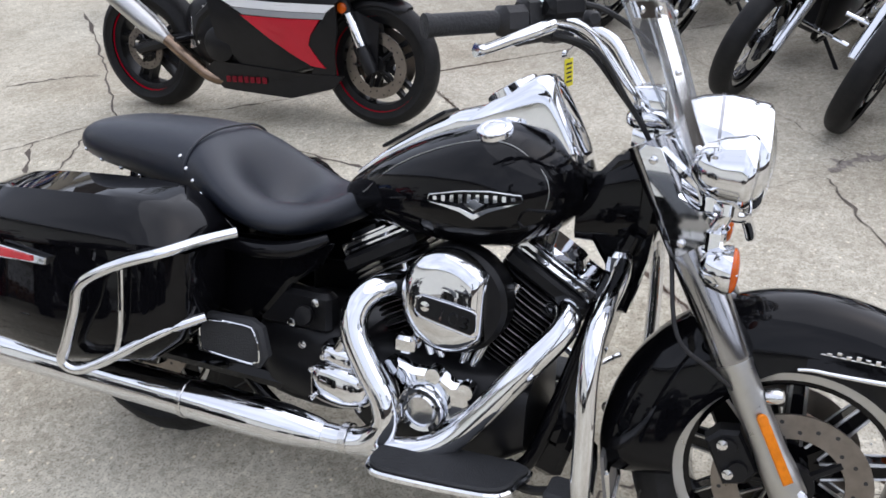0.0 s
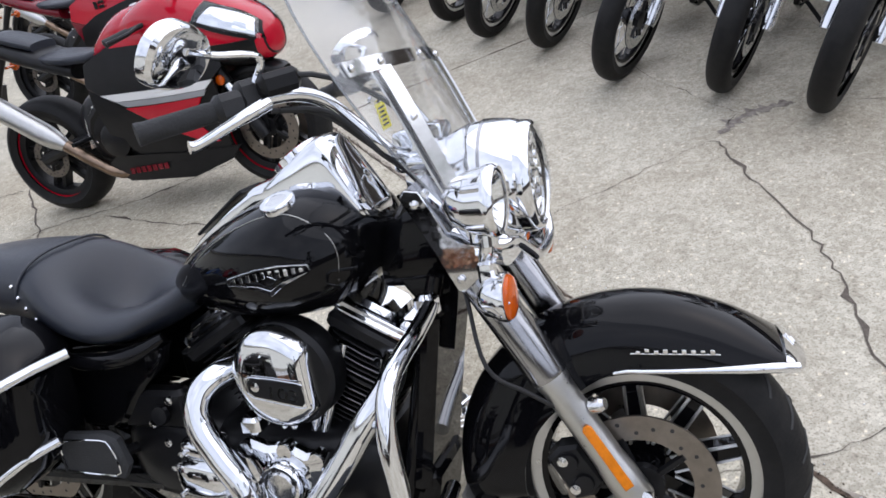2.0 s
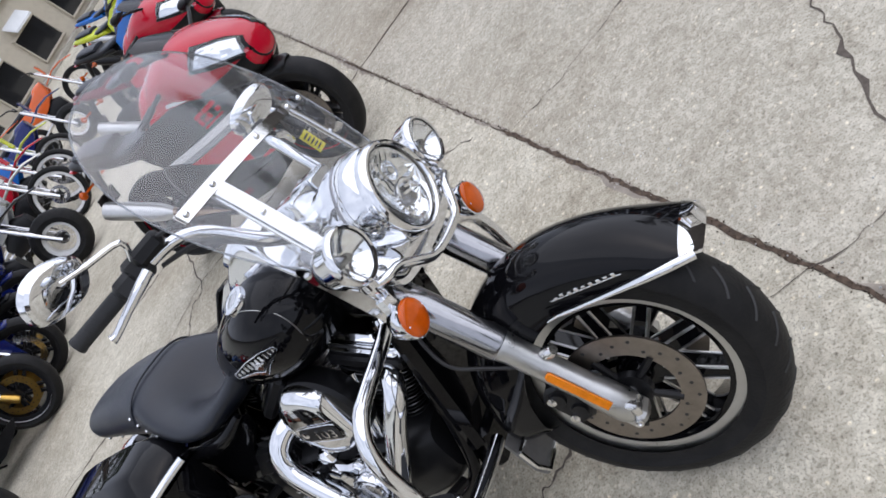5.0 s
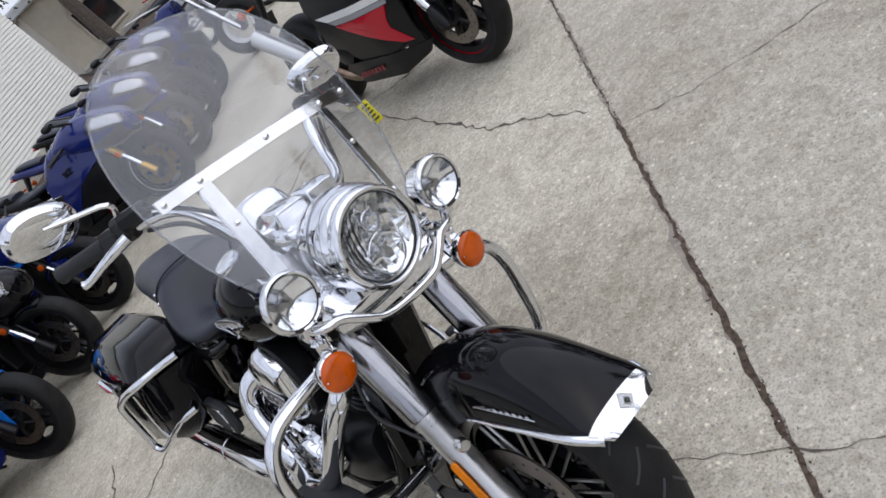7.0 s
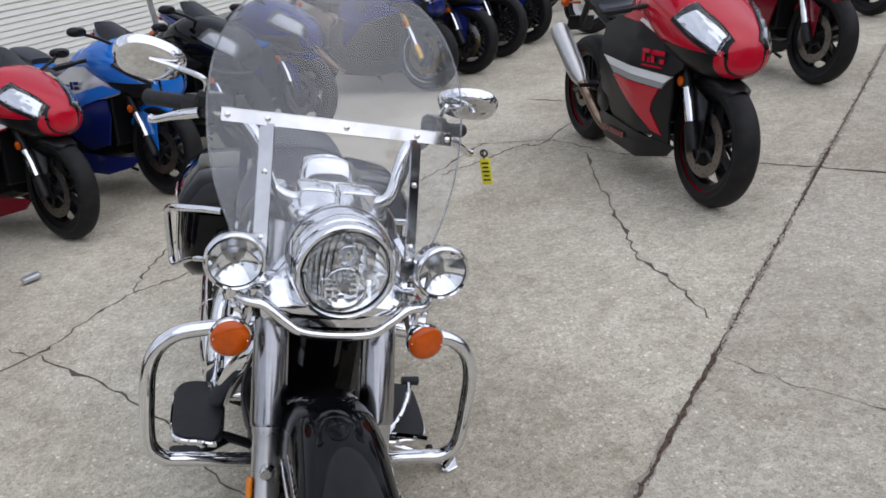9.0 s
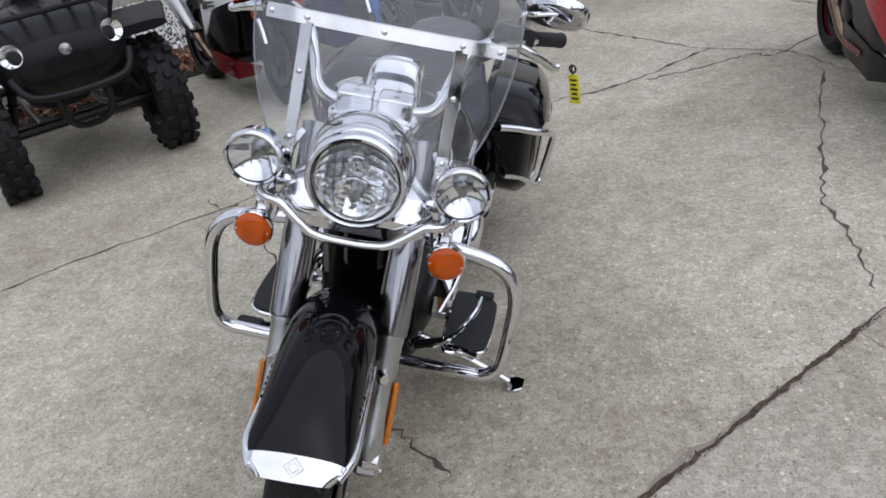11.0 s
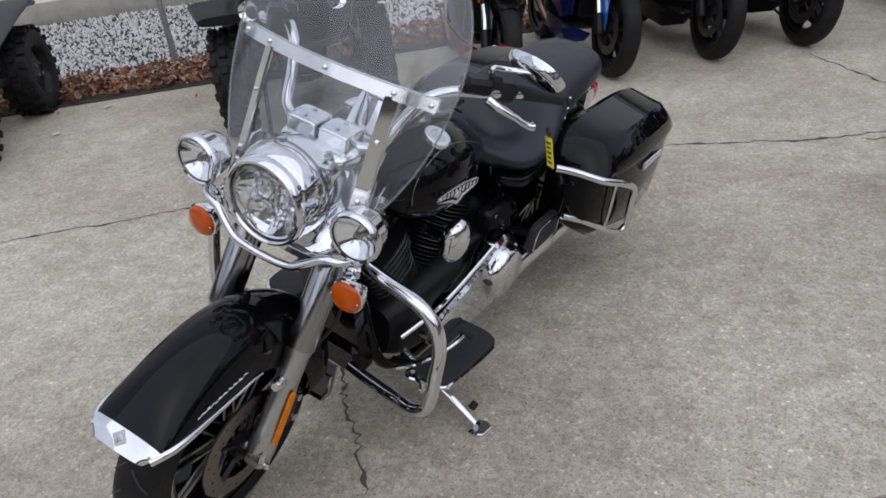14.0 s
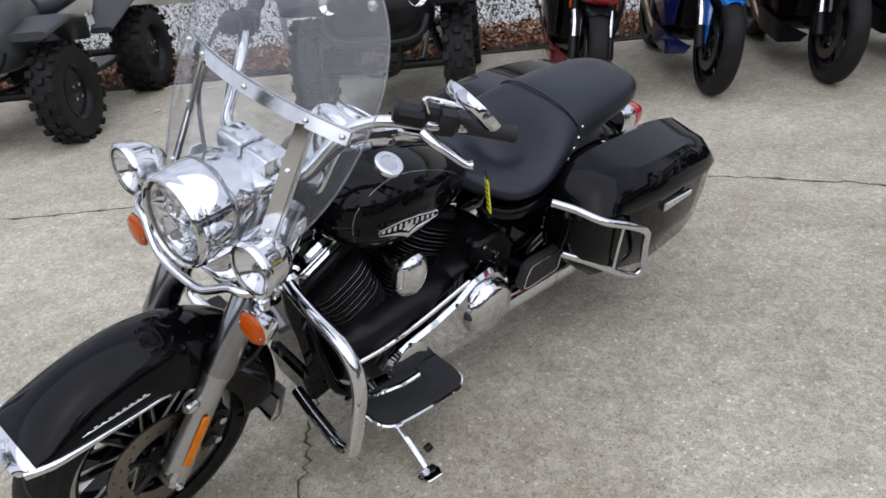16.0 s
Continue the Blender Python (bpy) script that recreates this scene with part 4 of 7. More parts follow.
def control(s):
    g0, g1 = Vector((.2, s * .332, 1.164)), Vector((.097, s * .43, 1.147))
    d = (g1 - g0).normalized()
    tip = g0 + Vector((.074, 0, -.034)) + d * .107
    if s > 0:
        g0 = g0 - Vector((.045, 0, 0))
    steered("grip", lathe([(0, -.01), (.017, -.01), (.0185, 0), (.0185, .11), (.02, .114), (.02, .122), (0, .124)], along(g0, d), 18), MATRUBBER, handlebar, "black rubber grip")
    steered("switch_housing", join(block(0, 0, -.012, .056, .05, .06, .012, along(g0 - d * .025, d)), block(0, .006, 0, .046, .062, .05, .01, along(g0 - d * .075, d))), PLASTIC, handlebar)
    steered("master_cylinder", block(0, .0, .0, .05, .04, .075, .01, along(g0 - d * .09 + Vector((.04, 0, .022)), d)), SATIN, handlebar)
    lv = g0 + Vector((.062, 0, -.004)) - d * .045
    steered("lever", tube([lv, lv + (tip - lv) * .3 + Vector((.012, 0, .003)), lv + (tip - lv) * .6 + Vector((.012, 0, .002)), tip - d * .017, tip], [.013, .012, .0095, .0085, .0115], 10, 4), CHROME, handlebar, "polished control lever")
    mp = g0 - d * .06 + Vector((.03, 0, .03))
    me = Vector((.215, -.415, 1.262) if s < 0 else (.192, .375, 1.25))
    mr = steered("mirror", tube([mp, mp + Vector((.02, s * .005, .04)), me + Vector((.035, -s * .06, -.01)), me + Vector((.022, 0, 0))], .0065, 9, 4), CHROME, handlebar, "chrome mirror")
    back = Vector((.75, -.2, -.72) if s > 0 else (.88, -.06, -.5)).normalized()
    yy = Vector((0, s, -.18)).normalized()
    m = along(me, -back, (0, 0, 1))
    out = [p[:2] for p in smooth_line([(-.07, .0, 0), (-.066, -.02, 0), (-.048, -.036, 0), (-.01, -.044, 0), (.035, -.043, 0), (.06, -.03, 0), (.07, -.004, 0), (.06, .02, 0), (.03, .036, 0), (-.01, .044, 0), (-.045, .038, 0), (-.065, .02, 0), (-.07, .0, 0)], 3)[:-1]]
    rings = []
    for k, sc in ((-.0195, .3), (-.019, .78), (-.0165, .88), (-.01, .96), (0, 1), (.006, 1), (.006, .93)):
        rings.append([(x * sc * s * 1.14, y * sc * 1.26, k) for x, y in out])
    g = loft(rings if s > 0 else [list(reversed(r)) for r in rings])
    steered("mirror_shell", xf(g, m), CHROME, mr, "", 24)
    gl = [[(x * 1.06 * s, y * 1.17, .0065) for x, y in out], [(x * 1.03 * s, y * 1.14, .0075) for x, y in out]]
    steered("mirror_glass", xf(loft(gl if s > 0 else [list(reversed(r)) for r in gl]), m), CHROME, mr)
both(control)
for s, o in ((-1, 0), (1, 0), (-1, .018), (1, .02)):
    steered("cable", tube([(.27 + o, s * .25, 1.15), (.34 + o, s * .2, 1.13), (.4 + o, s * .15, 1.06 - o), (.45, s * .1, .99), (.5, s * .08, .9)], .005, 7, 5), PLASTIC, handlebar)
steered("cable", tube([(.25, -.3, 1.19), (.36, -.25, 1.2), (.47, -.17, 1.12), (.5, -.12, 1.0)], .005, 7, 5), PLASTIC, handlebar)
steered("cable", tube([(.5, -.1, .88), (.53, -.13, .76), (.56, -.17, .62), (.63, -.16, .56), (.7, -.13, .5)], .0045, 7, 5), PLASTIC, handlebar)
steered("cable", tube([(.5, .1, .88), (.53, .14, .76), (.57, .16, .62), (.66, .14, .55), (.7, .12, .46)], .0045, 7, 5), PLASTIC, handlebar)

# fuel tank with console
TANK = [(-.225, 0, .765, .79, .03), (-.19, 0, .74, .825, .075), (-.1, 0, .72, .885, .135), (0, 0, .708, .935, .178), (.1, 0, .705, .97, .205), (.19, 0, .712, .985, .21), (.26, 0, .735, .968, .188), (.315, 0, .775, .93, .14), (.345, 0, .82, .89, .06)]
tank = part("fuel_tank", body(TANK, 2.45, 40, 4), BLACK, bike, "gloss black fuel tank with silver pinstripe", 60)
TANK_ROWS = smooth_many(TANK, 8)


def tank_at(x, ang, lift=0.0):
    """A point of the tank's skin at x, at an angle from the left side over the top."""
    rows = TANK_ROWS
    i = min(range(len(rows)), key=lambda k: abs(rows[k][0] - x))
    _, y, a, b, w = rows[i]
    c, s = math.cos(radians(ang)), math.sin(radians(ang))
    e = 2.45
    return Vector((x, (w + lift) * math.copysign(abs(c) ** (2 / e), c), (a + b) / 2 + ((b - a) / 2 + lift) * math.copysign(abs(s) ** (2 / e), s)))
for s in (1, -1):
    A = lambda a: a if s > 0 else 180 - a
    line = [tank_at(x, A(an), .0008) for x, an in ((-.13, 2), (-.05, 30), (.05, 42), (.15, 46), (.22, 42), (.28, 26), (.3, 4), (.288, -22))]
    part("pinstripe", tube(line, .001, 5, 6), SLIDER, tank)
    # winged emblem: a bar over a chevron, as plain shapes
    o = tank_at(.165, A(-2), .002)
    tx = (tank_at(.22, A(-2), .002) - tank_at(.1, A(-2), .002)).normalized()
    tz = (tank_at(.165, A(8), .002) - tank_at(.165, A(-12), .002)).normalized()
    ux = tx if s < 0 else -tx
    nz = ux.cross(tz)
    m = Matrix((ux, tz, nz)).transposed().to_4x4()
    m.translation = o
    part("emblem", join(prism([(-.1, .0), (-.03, -.022), (0, -.038), (.03, -.022), (.1, .0), (.03, -.012), (0, -.026), (-.03, -.012)], -.004, .004, m, .001),
                        prism([(0, -.02), (.022, -.006), (0, .006), (-.022, -.006)], -.004, .004, m, .001),
                        prism([(-.1, .0), (-.095, .012), (-.03, .019), (.03, .019), (.095, .012), (.1, .0), (.097, .014), (.03, .022), (-.03, .022), (-.097, .014)], -.004, .003, m, .0008),
                        *[prism([(-.088 + i * .0182, .002 - .006 * math.cos((i - 4.5) * .33)), (-.079 + i * .0182, .002 - .006 * math.cos((i - 4.5) * .33)), (-.079 + i * .0182, .009 + .006 * math.cos((i - 4.5) * .3)), (-.088 + i * .0182, .009 + .006 * math.cos((i - 4.5) * .3))], -.004, .003, m, .001) for i in range(10)]), CHROME, tank, "chrome winged tank emblem, lettering shown as bars")
    cp = tank_at(.17, A(57), .002)
    cn = ((tank_at(.22, A(57)) - tank_at(.12, A(57))).cross(tank_at(.17, A(66)) - tank_at(.17, A(48))) * (-1 if s > 0 else 1)).normalized()
    cn = cn if cn.z > 0 else -cn
    cap = part("fuel_cap", lathe([(0, .0075), (.02, .0072), (.022, .0095), (.03, .0105), (.036, .008), (.038, .003), (.038, -.012)], along(cp, cn), 32), CHROME, tank, "round chrome filler cap")
    part("cap_face", lathe([(0, .0095), (.012, .0094), (.021, .0088)], along(cp, cn), 28), STEEL, cap)
console = part("console", loft([oval(-.2, 0, .815, .02, .014, 2.6, 24), oval(-.12, 0, .868, .034, .022, 3, 24), oval(-.02, 0, .925, .048, .026, 3, 24), oval(.06, 0, .962, .056, .032, 3, 24), oval(.16, 0, .98, .06, .04, 3, 24)]), CHROME, bike, "chrome tank console with round speedometer")
POD = [(.06, 0, .9, .975, .05), (.1, 0, .9, 1.0, .066), (.15, 0, .9, 1.034, .072), (.2, 0, .9, 1.064, .07), (.228, 0, .9, 1.077, .068), (.25, 0, .9, 1.074, .068), (.268, 0, .9, 1.05, .07), (.3, 0, .9, .99, .074), (.322, 0, .9, .945, .07), (.335, 0, .9, .92, .05)]
part("speedometer_pod", body(POD, 3.6, 40, 3), CHROME, console, "polished chrome speedometer pod", 70)
sp = along((.158, 0, 1.042), (-.53, 0, .85))
part("speedometer", lathe([(0, .0), (.05, .0), (.053, .005), (.058, .003), (.06, -.02)], sp, 32), CHROME, console)
part("dial", lathe([(0, .0015), (.049, .0015)], sp, 28), SATIN, console)
CI = Matrix(((0, .86, -.51, -.135), (-1, 0, 0, 0), (0, .51, .86, .886), (0, 0, 0, 1)))
part("console_inset", prism([(-.02, 0), (.02, 0), (.044, .17), (.04, .185), (-.04, .185), (-.044, .17)], 0, .008, CI, .002), SATIN, console, "dark leather strip")

# seat
SEAT = [(-1.0, 0, .815, .845, .05), (-.975, 0, .785, .875, .1), (-.9, 0, .765, .893, .135), (-.78, 0, .745, .9, .15), (-.66, 0, .72, .9, .16), (-.585, 0, .705, .893, .17), (-.52, 0, .695, .873, .19), (-.44, 0, .682, .825, .212), (-.36, 0, .672, .78, .216), (-.28, 0, .675, .768, .192), (-.21, 0, .7, .785, .132), (-.15, 0, .735, .815, .075), (-.12, 0, .765, .82, .03)]
def seat_mesh():
    rings = []
    for x, y, a, b, w in smooth_many(SEAT, 5):
        ring = []
        for j in range(48):
            t = 2 * math.pi * j / 48
            c, s = math.cos(t), math.sin(t)
            yy = w * math.copysign(abs(c) ** (2 / 2.6), c)
            zz = (a + b) / 2 + (b - a) / 2 * math.copysign(abs(s) ** (2 / 2.25), s)
            if s > 0:
                zz -= .1 * math.exp(-((x + .425) / .08) ** 2 - (yy / .115) ** 2) + .02 * math.exp(-((x + .3) / .09) ** 2 - (yy / .12) ** 2)
            ring.append((x, yy, zz))
        rings.append(ring)
    return loft(rings)
seat = part("seat", seat_mesh(), LEATHER, bike, "black vinyl two-up seat with chrome studs", 70)
seam = []
for j in range(19):
    t = math.pi * j / 18
    c, s = math.cos(t), math.sin(t)
    seam.append((-.585 + .02 * s, .1715 * math.copysign(abs(c) ** (2 / 2.7), c), .799 + .0955 * abs(s) ** (2 / 2.3)))
part("seam", tube(seam, .0035, 6, 2), LEATHER, seat)
def seat_skin(x, z):
    """Half width of the seat's skin at x and height z."""
    _, y, lo, hi, w = min(smooth_many(SEAT, 8), key=lambda q: abs(q[0] - x))
    k = min(1.0, abs(z - (lo + hi) / 2) / ((hi - lo) / 2)) ** (2.25 / 2)
    return w * (1 - k * k) ** (1 / 2.6)


for s in (1, -1):
    for x, z in ((-.6, .835), (-.575, .81), (-.55, .785), (-.525, .758), (-.505, .732), (-.95, .81), (-.89, .79), (-.83, .775), (-.77, .763), (-.71, .75)):
        part("stud", ball((x, s * (seat_skin(x, z) + .001), z), .006, 8), CHROME, seat)

# rear fender, side covers, tail lamp
rf = part("rear_fender", shell(fender_shell(-.8125, .318, .385, .105, -8, 128, .1, 36), fender_shell(-.8125, .318, .381, .1, -8, 128, .1, 36)), BLACK, bike, "gloss black rear fender")
tl = part("tail_lamp", body([(-1.155, 0, .585, .655, .03), (-1.14, 0, .565, .68, .05), (-1.1, 0, .555, .69, .056), (-1.06, 0, .57, .685, .05)], 2.6), CHROME, bike, "red tail lamp in a chrome housing")
part("lens", body([(-1.205, 0, .6, .645, .02), (-1.19, 0, .585, .668, .042), (-1.15, 0, .577, .682, .052), (-1.13, 0, .575, .684, .053)], 2.6), REDLENS, tl)
for s in (1, -1):
    part("side_cover", panel_xz([(-.52, .66), (-.2, .672), (-.225, .62), (-.3, .565), (-.36, .49), (-.4, .45), (-.52, .46)], min(s * .11, s * .155), max(s * .11, s * .155), .014), BLACK, bike, "gloss black side cover")
    part("tool_tray", block(-.3, s * .12, .5, .2, .05, .1, .012), SATIN, bike)
    for q in ((-.27, .42), (-.3, .47), (-.235, .53)):
        part("bolt", lathe([(.011, 0), (.011, .008), (.006, .01), (0, .01)], along((q[0], s * .146, q[1]), (0, s, 0)), 8), STEEL, bike)
    part("seat_rail", tube([(-.5, s * .175, .66), (-.4, s * .19, .65), (-.28, s * .185, .66), (-.2, s * .15, .69)], [.012, .022, .022, .012], 10, 4), BLACK, bike)


# saddlebags with lids, latches, rails
def bag(s):
    def ring(x, y0, y1, z0, z1, c=.03):
        return [(x, s * y, z) for y, z in ((y0, z0 + c), (y0 + c, z0), (y1 - c, z0), (y1, z0 + c), (y1 + .004, (z0 + z1) / 2), (y1, z1), (y0, z1))]
    secs = [(-.45, .2, .33, .5, .66), (-.475, .19, .355, .45, .668), (-.54, .185, .385, .4, .668), (-.75, .185, .42, .365, .655), (-1.0, .185, .41, .37, .64), (-1.09, .19, .395, .39, .633), (-1.115, .2, .37, .42, .63)]
    rings = [ring(*q) for q in secs]
    if s < 0:
        rings = [list(reversed(r)) for r in rings]
    rings = [list(reversed(r)) for r in rings]
    b = part("saddlebag", loft(rings), BLACK, bike, "gloss black hard saddlebag", 50)

    def lring(x, y0, y1, z0, z1, zi):
        return [(x, s * y, z) for y, z in ((y0, z0), (y1 + .006, z0), (y1 + .008, z0 + .02), (y1 - .012, z0 + (z1 - z0) * .55), (y1 - .06, z1 - .004), (y1 - .1, z1), (y0 + .03, zi), (y0, zi - .02))]
    ls = [(-.435, .2, .35, .675, .695, .7), (-.455, .19, .385, .672, .725, .735), (-.54, .185, .405, .672, .772, .782), (-.75, .185, .42, .66, .772, .782), (-.98, .185, .41, .645, .752, .765), (-1.085, .19, .395, .638, .725, .735), (-1.12, .2, .37, .635, .665, .67)]
    rings = [lring(*q) for q in smooth_many(ls, 3)]
    if s > 0:
        rings = [list(reversed(r)) for r in rings]
    ld = part("lid", loft(rings), BLACK, b, "gloss black saddlebag lid", 36)
    part("latch", prism([(-.075, -.017), (.075, -.012), (.08, .006), (-.08, .017)], -.004, .012, Matrix(((1, 0, 0, -.83), (0, 0, s, s * .424), (0, 1 if s else 1, 0, .625), (0, 0, 0, 1))) if s < 0 else Matrix(((-1, 0, 0, -.83), (0, 0, 1, .424), (0, 1, 0, .625), (0, 0, 0, 1))), .003), CHROME, b, "chrome latch")
    if s < 0:
        part("reflector", prism([(-.055, -.01), (.05, -.007), (.05, .006), (-.055, .012)], 0, .005, Matrix(((1, 0, 0, -.84), (0, 0, -1, -.436), (0, 1, 0, .625), (0, 0, 0, 1))), .001), REDLENS, b, "red side reflector")
    # guard rail
    up = [(-.37, s * .26, .705), (-.415, s * .32, .694), (-.455, s * .395, .68), (-.53, s * .432, .655), (-.6, s * .45, .62), (-.64, s * .453, .585), (-.66, s * .45, .53), (-.7, s * .445, .44), (-.72, s * .442, .395), (-.69, s * .43, .375), (-.63, s * .41, .4), (-.55, s * .38, .45), (-.48, s * .345, .49), (-.43, s * .3, .51)]
    part("guard_rail", tube(up, .0125, 12, 5), CHROME, b, "chrome saddlebag guard rail")
    part("rail_brace", tube([(-.56, s * .41, .63), (-.57, s * .41, .5), (-.6, s * .4, .42)], .006, 8, 3), CHROME, b)
    return b
both(bag)

# exhausts
for s in (-1, 1):
    e = part("muffler", lathe([(0, 0), (.03, 0), (.036, .02), (.046, .1), (.048, .2), (.048, .9), (.044, .98), (.046, 1.0), (.04, 1.0), (.036, .9), (0, .9)], along((-.14, s * (.262 if s < 0 else .205), .268 if s < 0 else .325), (-1, s * .035, .03)), 32), CHROME, bike, "long chrome muffler")
    part("heat_shield_seam", lathe([(.0486, .36), (.0505, .362), (.0505, .372), (.0486, .374)], along((-.14, s * (.262 if s < 0 else .205), .268 if s < 0 else .325), (-1, s * .035, .03)), 32), STEEL, e)
rh = part("rear_header", tube([(-.02, -.12, .61), (-.06, -.18, .605), (-.085, -.215, .575), (-.085, -.235, .52), (-.045, -.245, .45), (-.005, -.25, .39), (.005, -.252, .33), (-.03, -.255, .285), (-.09, -.258, .268), (-.2, -.262, .268)], .031, 16, 5), CHROME, bike, "chrome exhaust header")
fh = part("front_header", tube([(.3, -.07, .605), (.345, -.115, .61), (.35, -.15, .58), (.295, -.188, .505), (.224, -.213, .408), (.158, -.232, .328), (.09, -.243, .285), (.0, -.25, .27), (-.08, -.252, .267)], .029, 16, 5), CHROME, bike, "chrome exhaust header")
part("exhaust_clamp", lathe([(.033, 0), (.036, .002), (.036, .018), (.033, .02)], along((-.075, -.256, .272), (-1, 0, -.1)), 20), STEEL, rh)

# engine
eng = part("engine", body([(-.16, 0, .27, .45, .13), (-.1, 0, .22, .47, .165), (.05, 0, .2, .47, .175), (.2, 0, .21, .46, .165), (.28, 0, .25, .42, .13)], 4), SATIN, bike, "black twin-cylinder engine with chrome covers")
part("gearbox", body([(-.42, 0, .3, .45, .12), (-.36, 0, .25, .48, .15), (-.2, 0, .24, .48, .155), (-.12, 0, .26, .46, .14)], 4), SATIN, eng)
def cylinder(base, top, nm):
    b, t = Vector(base), Vector(top)
    d = (t - b).normalized()
    ax = along(b, d, (0, 1, 0))
    L = (t - b).length
    c = part(nm, lathe([(.062, 0), (.062, L)], ax, 24), SATIN, eng, "finned black cylinder")
    n = 19
    for i in range(n):
        h = .02 + (L - .03) * i / (n - 1)
        w = .098 if i < 12 else .11
        sq = [(w * math.copysign(abs(math.cos(a)) ** .6, math.cos(a)), w * math.copysign(abs(math.sin(a)) ** .6, math.sin(a))) for a in [2 * math.pi * k / 20 for k in range(20)]]
        part("fin", prism(sq, h - .002, h + .0016, ax, .001), FINEDGE if i % 2 and i > 3 else SATIN, c)
    rk = ax @ Matrix.Translation((0, 0, L))
    part("rocker_base", xf(block(0, -.022, .018, .2, .175, .036, .008), rk), SATIN, c)
    part("rocker_box", xf(join(block(0, -.022, .045, .185, .155, .022, .009), block(-.02, -.022, .066, .12, .12, .03, .013), block(.062, -.022, .06, .045, .09, .02, .008)), rk), CHROME, c, "chrome rocker box")
    for y in (-.09, -.022, .046):
        part("rib", xf(block(0, y, .05, .192, .008, .03, .003), rk), CHROME, c)
    for x in (-.085, .085):
        for y in (-.085, .045):
            part("bolt", xf(lathe([(.009, .0), (.009, .012), (0, .014)], Matrix.Translation((x, y, .044)), 8), rk), STEEL, c)
    return c
cylinder((.035, 0, .42), (-.088, 0, .648), "rear_cylinder")
cylinder((.155, 0, .42), (.285, 0, .643), "front_cylinder")
for x0, x1 in ((.06, -.03), (.085, .0), (.12, .2), (.145, .235)):
    part("pushrod_tube", tube([(x0, -.125, .43), (x1, -.105, .65)], .011, 10, 1), CHROME, eng)
# air cleaner
AC = along((.117, -.108, .608), (0, -1, 0))
air = part("air_cleaner", lathe([(.0, .0), (.112, .0), (.12, .012), (.118, .06), (.108, .07), (0, .07)], AC, 40), SATIN, eng, "round air cleaner with chrome cover")
cov = []
for k, sc in ((.064, 1.0), (.078, .985), (.092, .92), (.104, .8), (.108, .6), (.109, .2)):
    ring = []
    for j in range(36):
        a = 2 * math.pi * j / 36
        r = .113 * sc * (1 - .03 * math.cos(2 * a))
        x = r * math.cos(a)
        x = max(x, -.108 * sc) - .006 if x < 0 else min(x, .08 * sc + .008) - .006
        ring.append((x, r * math.sin(a), k))
    cov.append(ring)
acm = Matrix(((1, 0, 0, .115), (0, 0, -1, -.108), (0, 1, 0, .608), (0, 0, 0, 1)))
part("cover", xf(loft(cov), acm), CHROME, air, "polished chrome cover")
part("badge_panel", prism([(-.05, -.028), (.06, -.05), (.07, -.04), (.07, -.008), (.06, .002), (-.05, .016), (-.062, .004), (-.062, -.018)], .104, .1125, acm, .002), SATIN, air)
part("badge_rim", join(tube([acm @ Vector((x, y, .1125)) for x, y in ((-.05, -.03), (.06, -.052), (.072, -.04), (.072, -.008), (.06, .004), (-.05, .018), (-.064, .004), (-.064, -.018), (-.05, -.03))], .0013, 6, 2)), CHROME, air)
_cu = bpy.data.curves.new("badge_number", "FONT")
_cu.body, _cu.size, _cu.extrude, _cu.align_x, _cu.align_y = "103", .042, .0015, "CENTER", "CENTER"
_to = new("badge_number", _cu)
_dg = bpy.context.evaluated_depsgraph_get()
_me = bpy.data.meshes.new_from_object(_to.evaluated_get(_dg))
bpy.data.objects.remove(_to)
_me.transform(acm @ Matrix.Translation((.022, -.021, .1135)) @ Matrix.Rotation(radians(-11), 4, "Z") @ Matrix.Diagonal((1.25, .95, 1, 1)))
_me.materials.clear()
_me.materials.append(CHROME)
_bn = new("badge_number", _me)
_bn.parent = air
part("badge_dot", lathe([(.011, .0), (.011, .003), (0, .004)], acm @ Matrix.Translation((-.042, -.004, .1115)), 16), CHROME, air)
# cam cover and timer
part("cam_cover", panel_xz([(-.02, .34), (.01, .305), (.07, .29), (.13, .3), (.16, .335), (.185, .39), (.17, .435), (.135, .43), (.1, .45), (.04, .445), (.0, .46), (-.03, .44)], -.2, -.16, .012), CHROME, eng, "chrome cam cover")
tm = along((.073, -.2, .366), (0, -1, 0))
tmo = part("timer_cover", lathe([(.055, -.01), (.055, .018), (.049, .026), (.04, .024), (.04, .016), (0, .016)], tm, 32), CHROME, eng, "round chrome timer cover")
part("timer_inset", lathe([(.034, .012), (.036, .018), (.03, .024), (0, .025)], tm, 28), STEEL, tmo)
for k in range(5):
    a = radians(72 * k + 20)
    part("bolt", xf(lathe([(.0055, .024), (.0055, .03), (0, .031)], Matrix.Translation((.045 * math.cos(a), .045 * math.sin(a), 0)), 8), tm), SATIN, tmo)
for x, z in ((-.012, .44), (.165, .42), (.15, .335), (.0, .335), (.09, .44)):
    part("lifter_block", lathe([(0, 0), (.018, 0), (.02, .006), (.02, .03), (0, .03)], along((x, -.205, z), (0, 1, 0)), 14), CHROME, eng)
part("oil_filter_mount", block(.02, -.185, .5, .05, .05, .04, .008), CHROME, eng)
part("oil_line", tube([(-.13, -.17, .53), (-.12, -.2, .5), (-.14, -.2, .455), (-.17, -.19, .44)], .014, 10, 4), CHROME, eng)
ob_ = part("gearbox_cover", body([(-.215, -.17, .33, .385, .03), (-.2, -.175, .315, .41, .045), (-.12, -.178, .31, .415, .05), (-.065, -.175, .325, .4, .04), (-.05, -.17, .34, .385, .02)], 3.4), CHROME, eng, "chrome gearbox side cover")
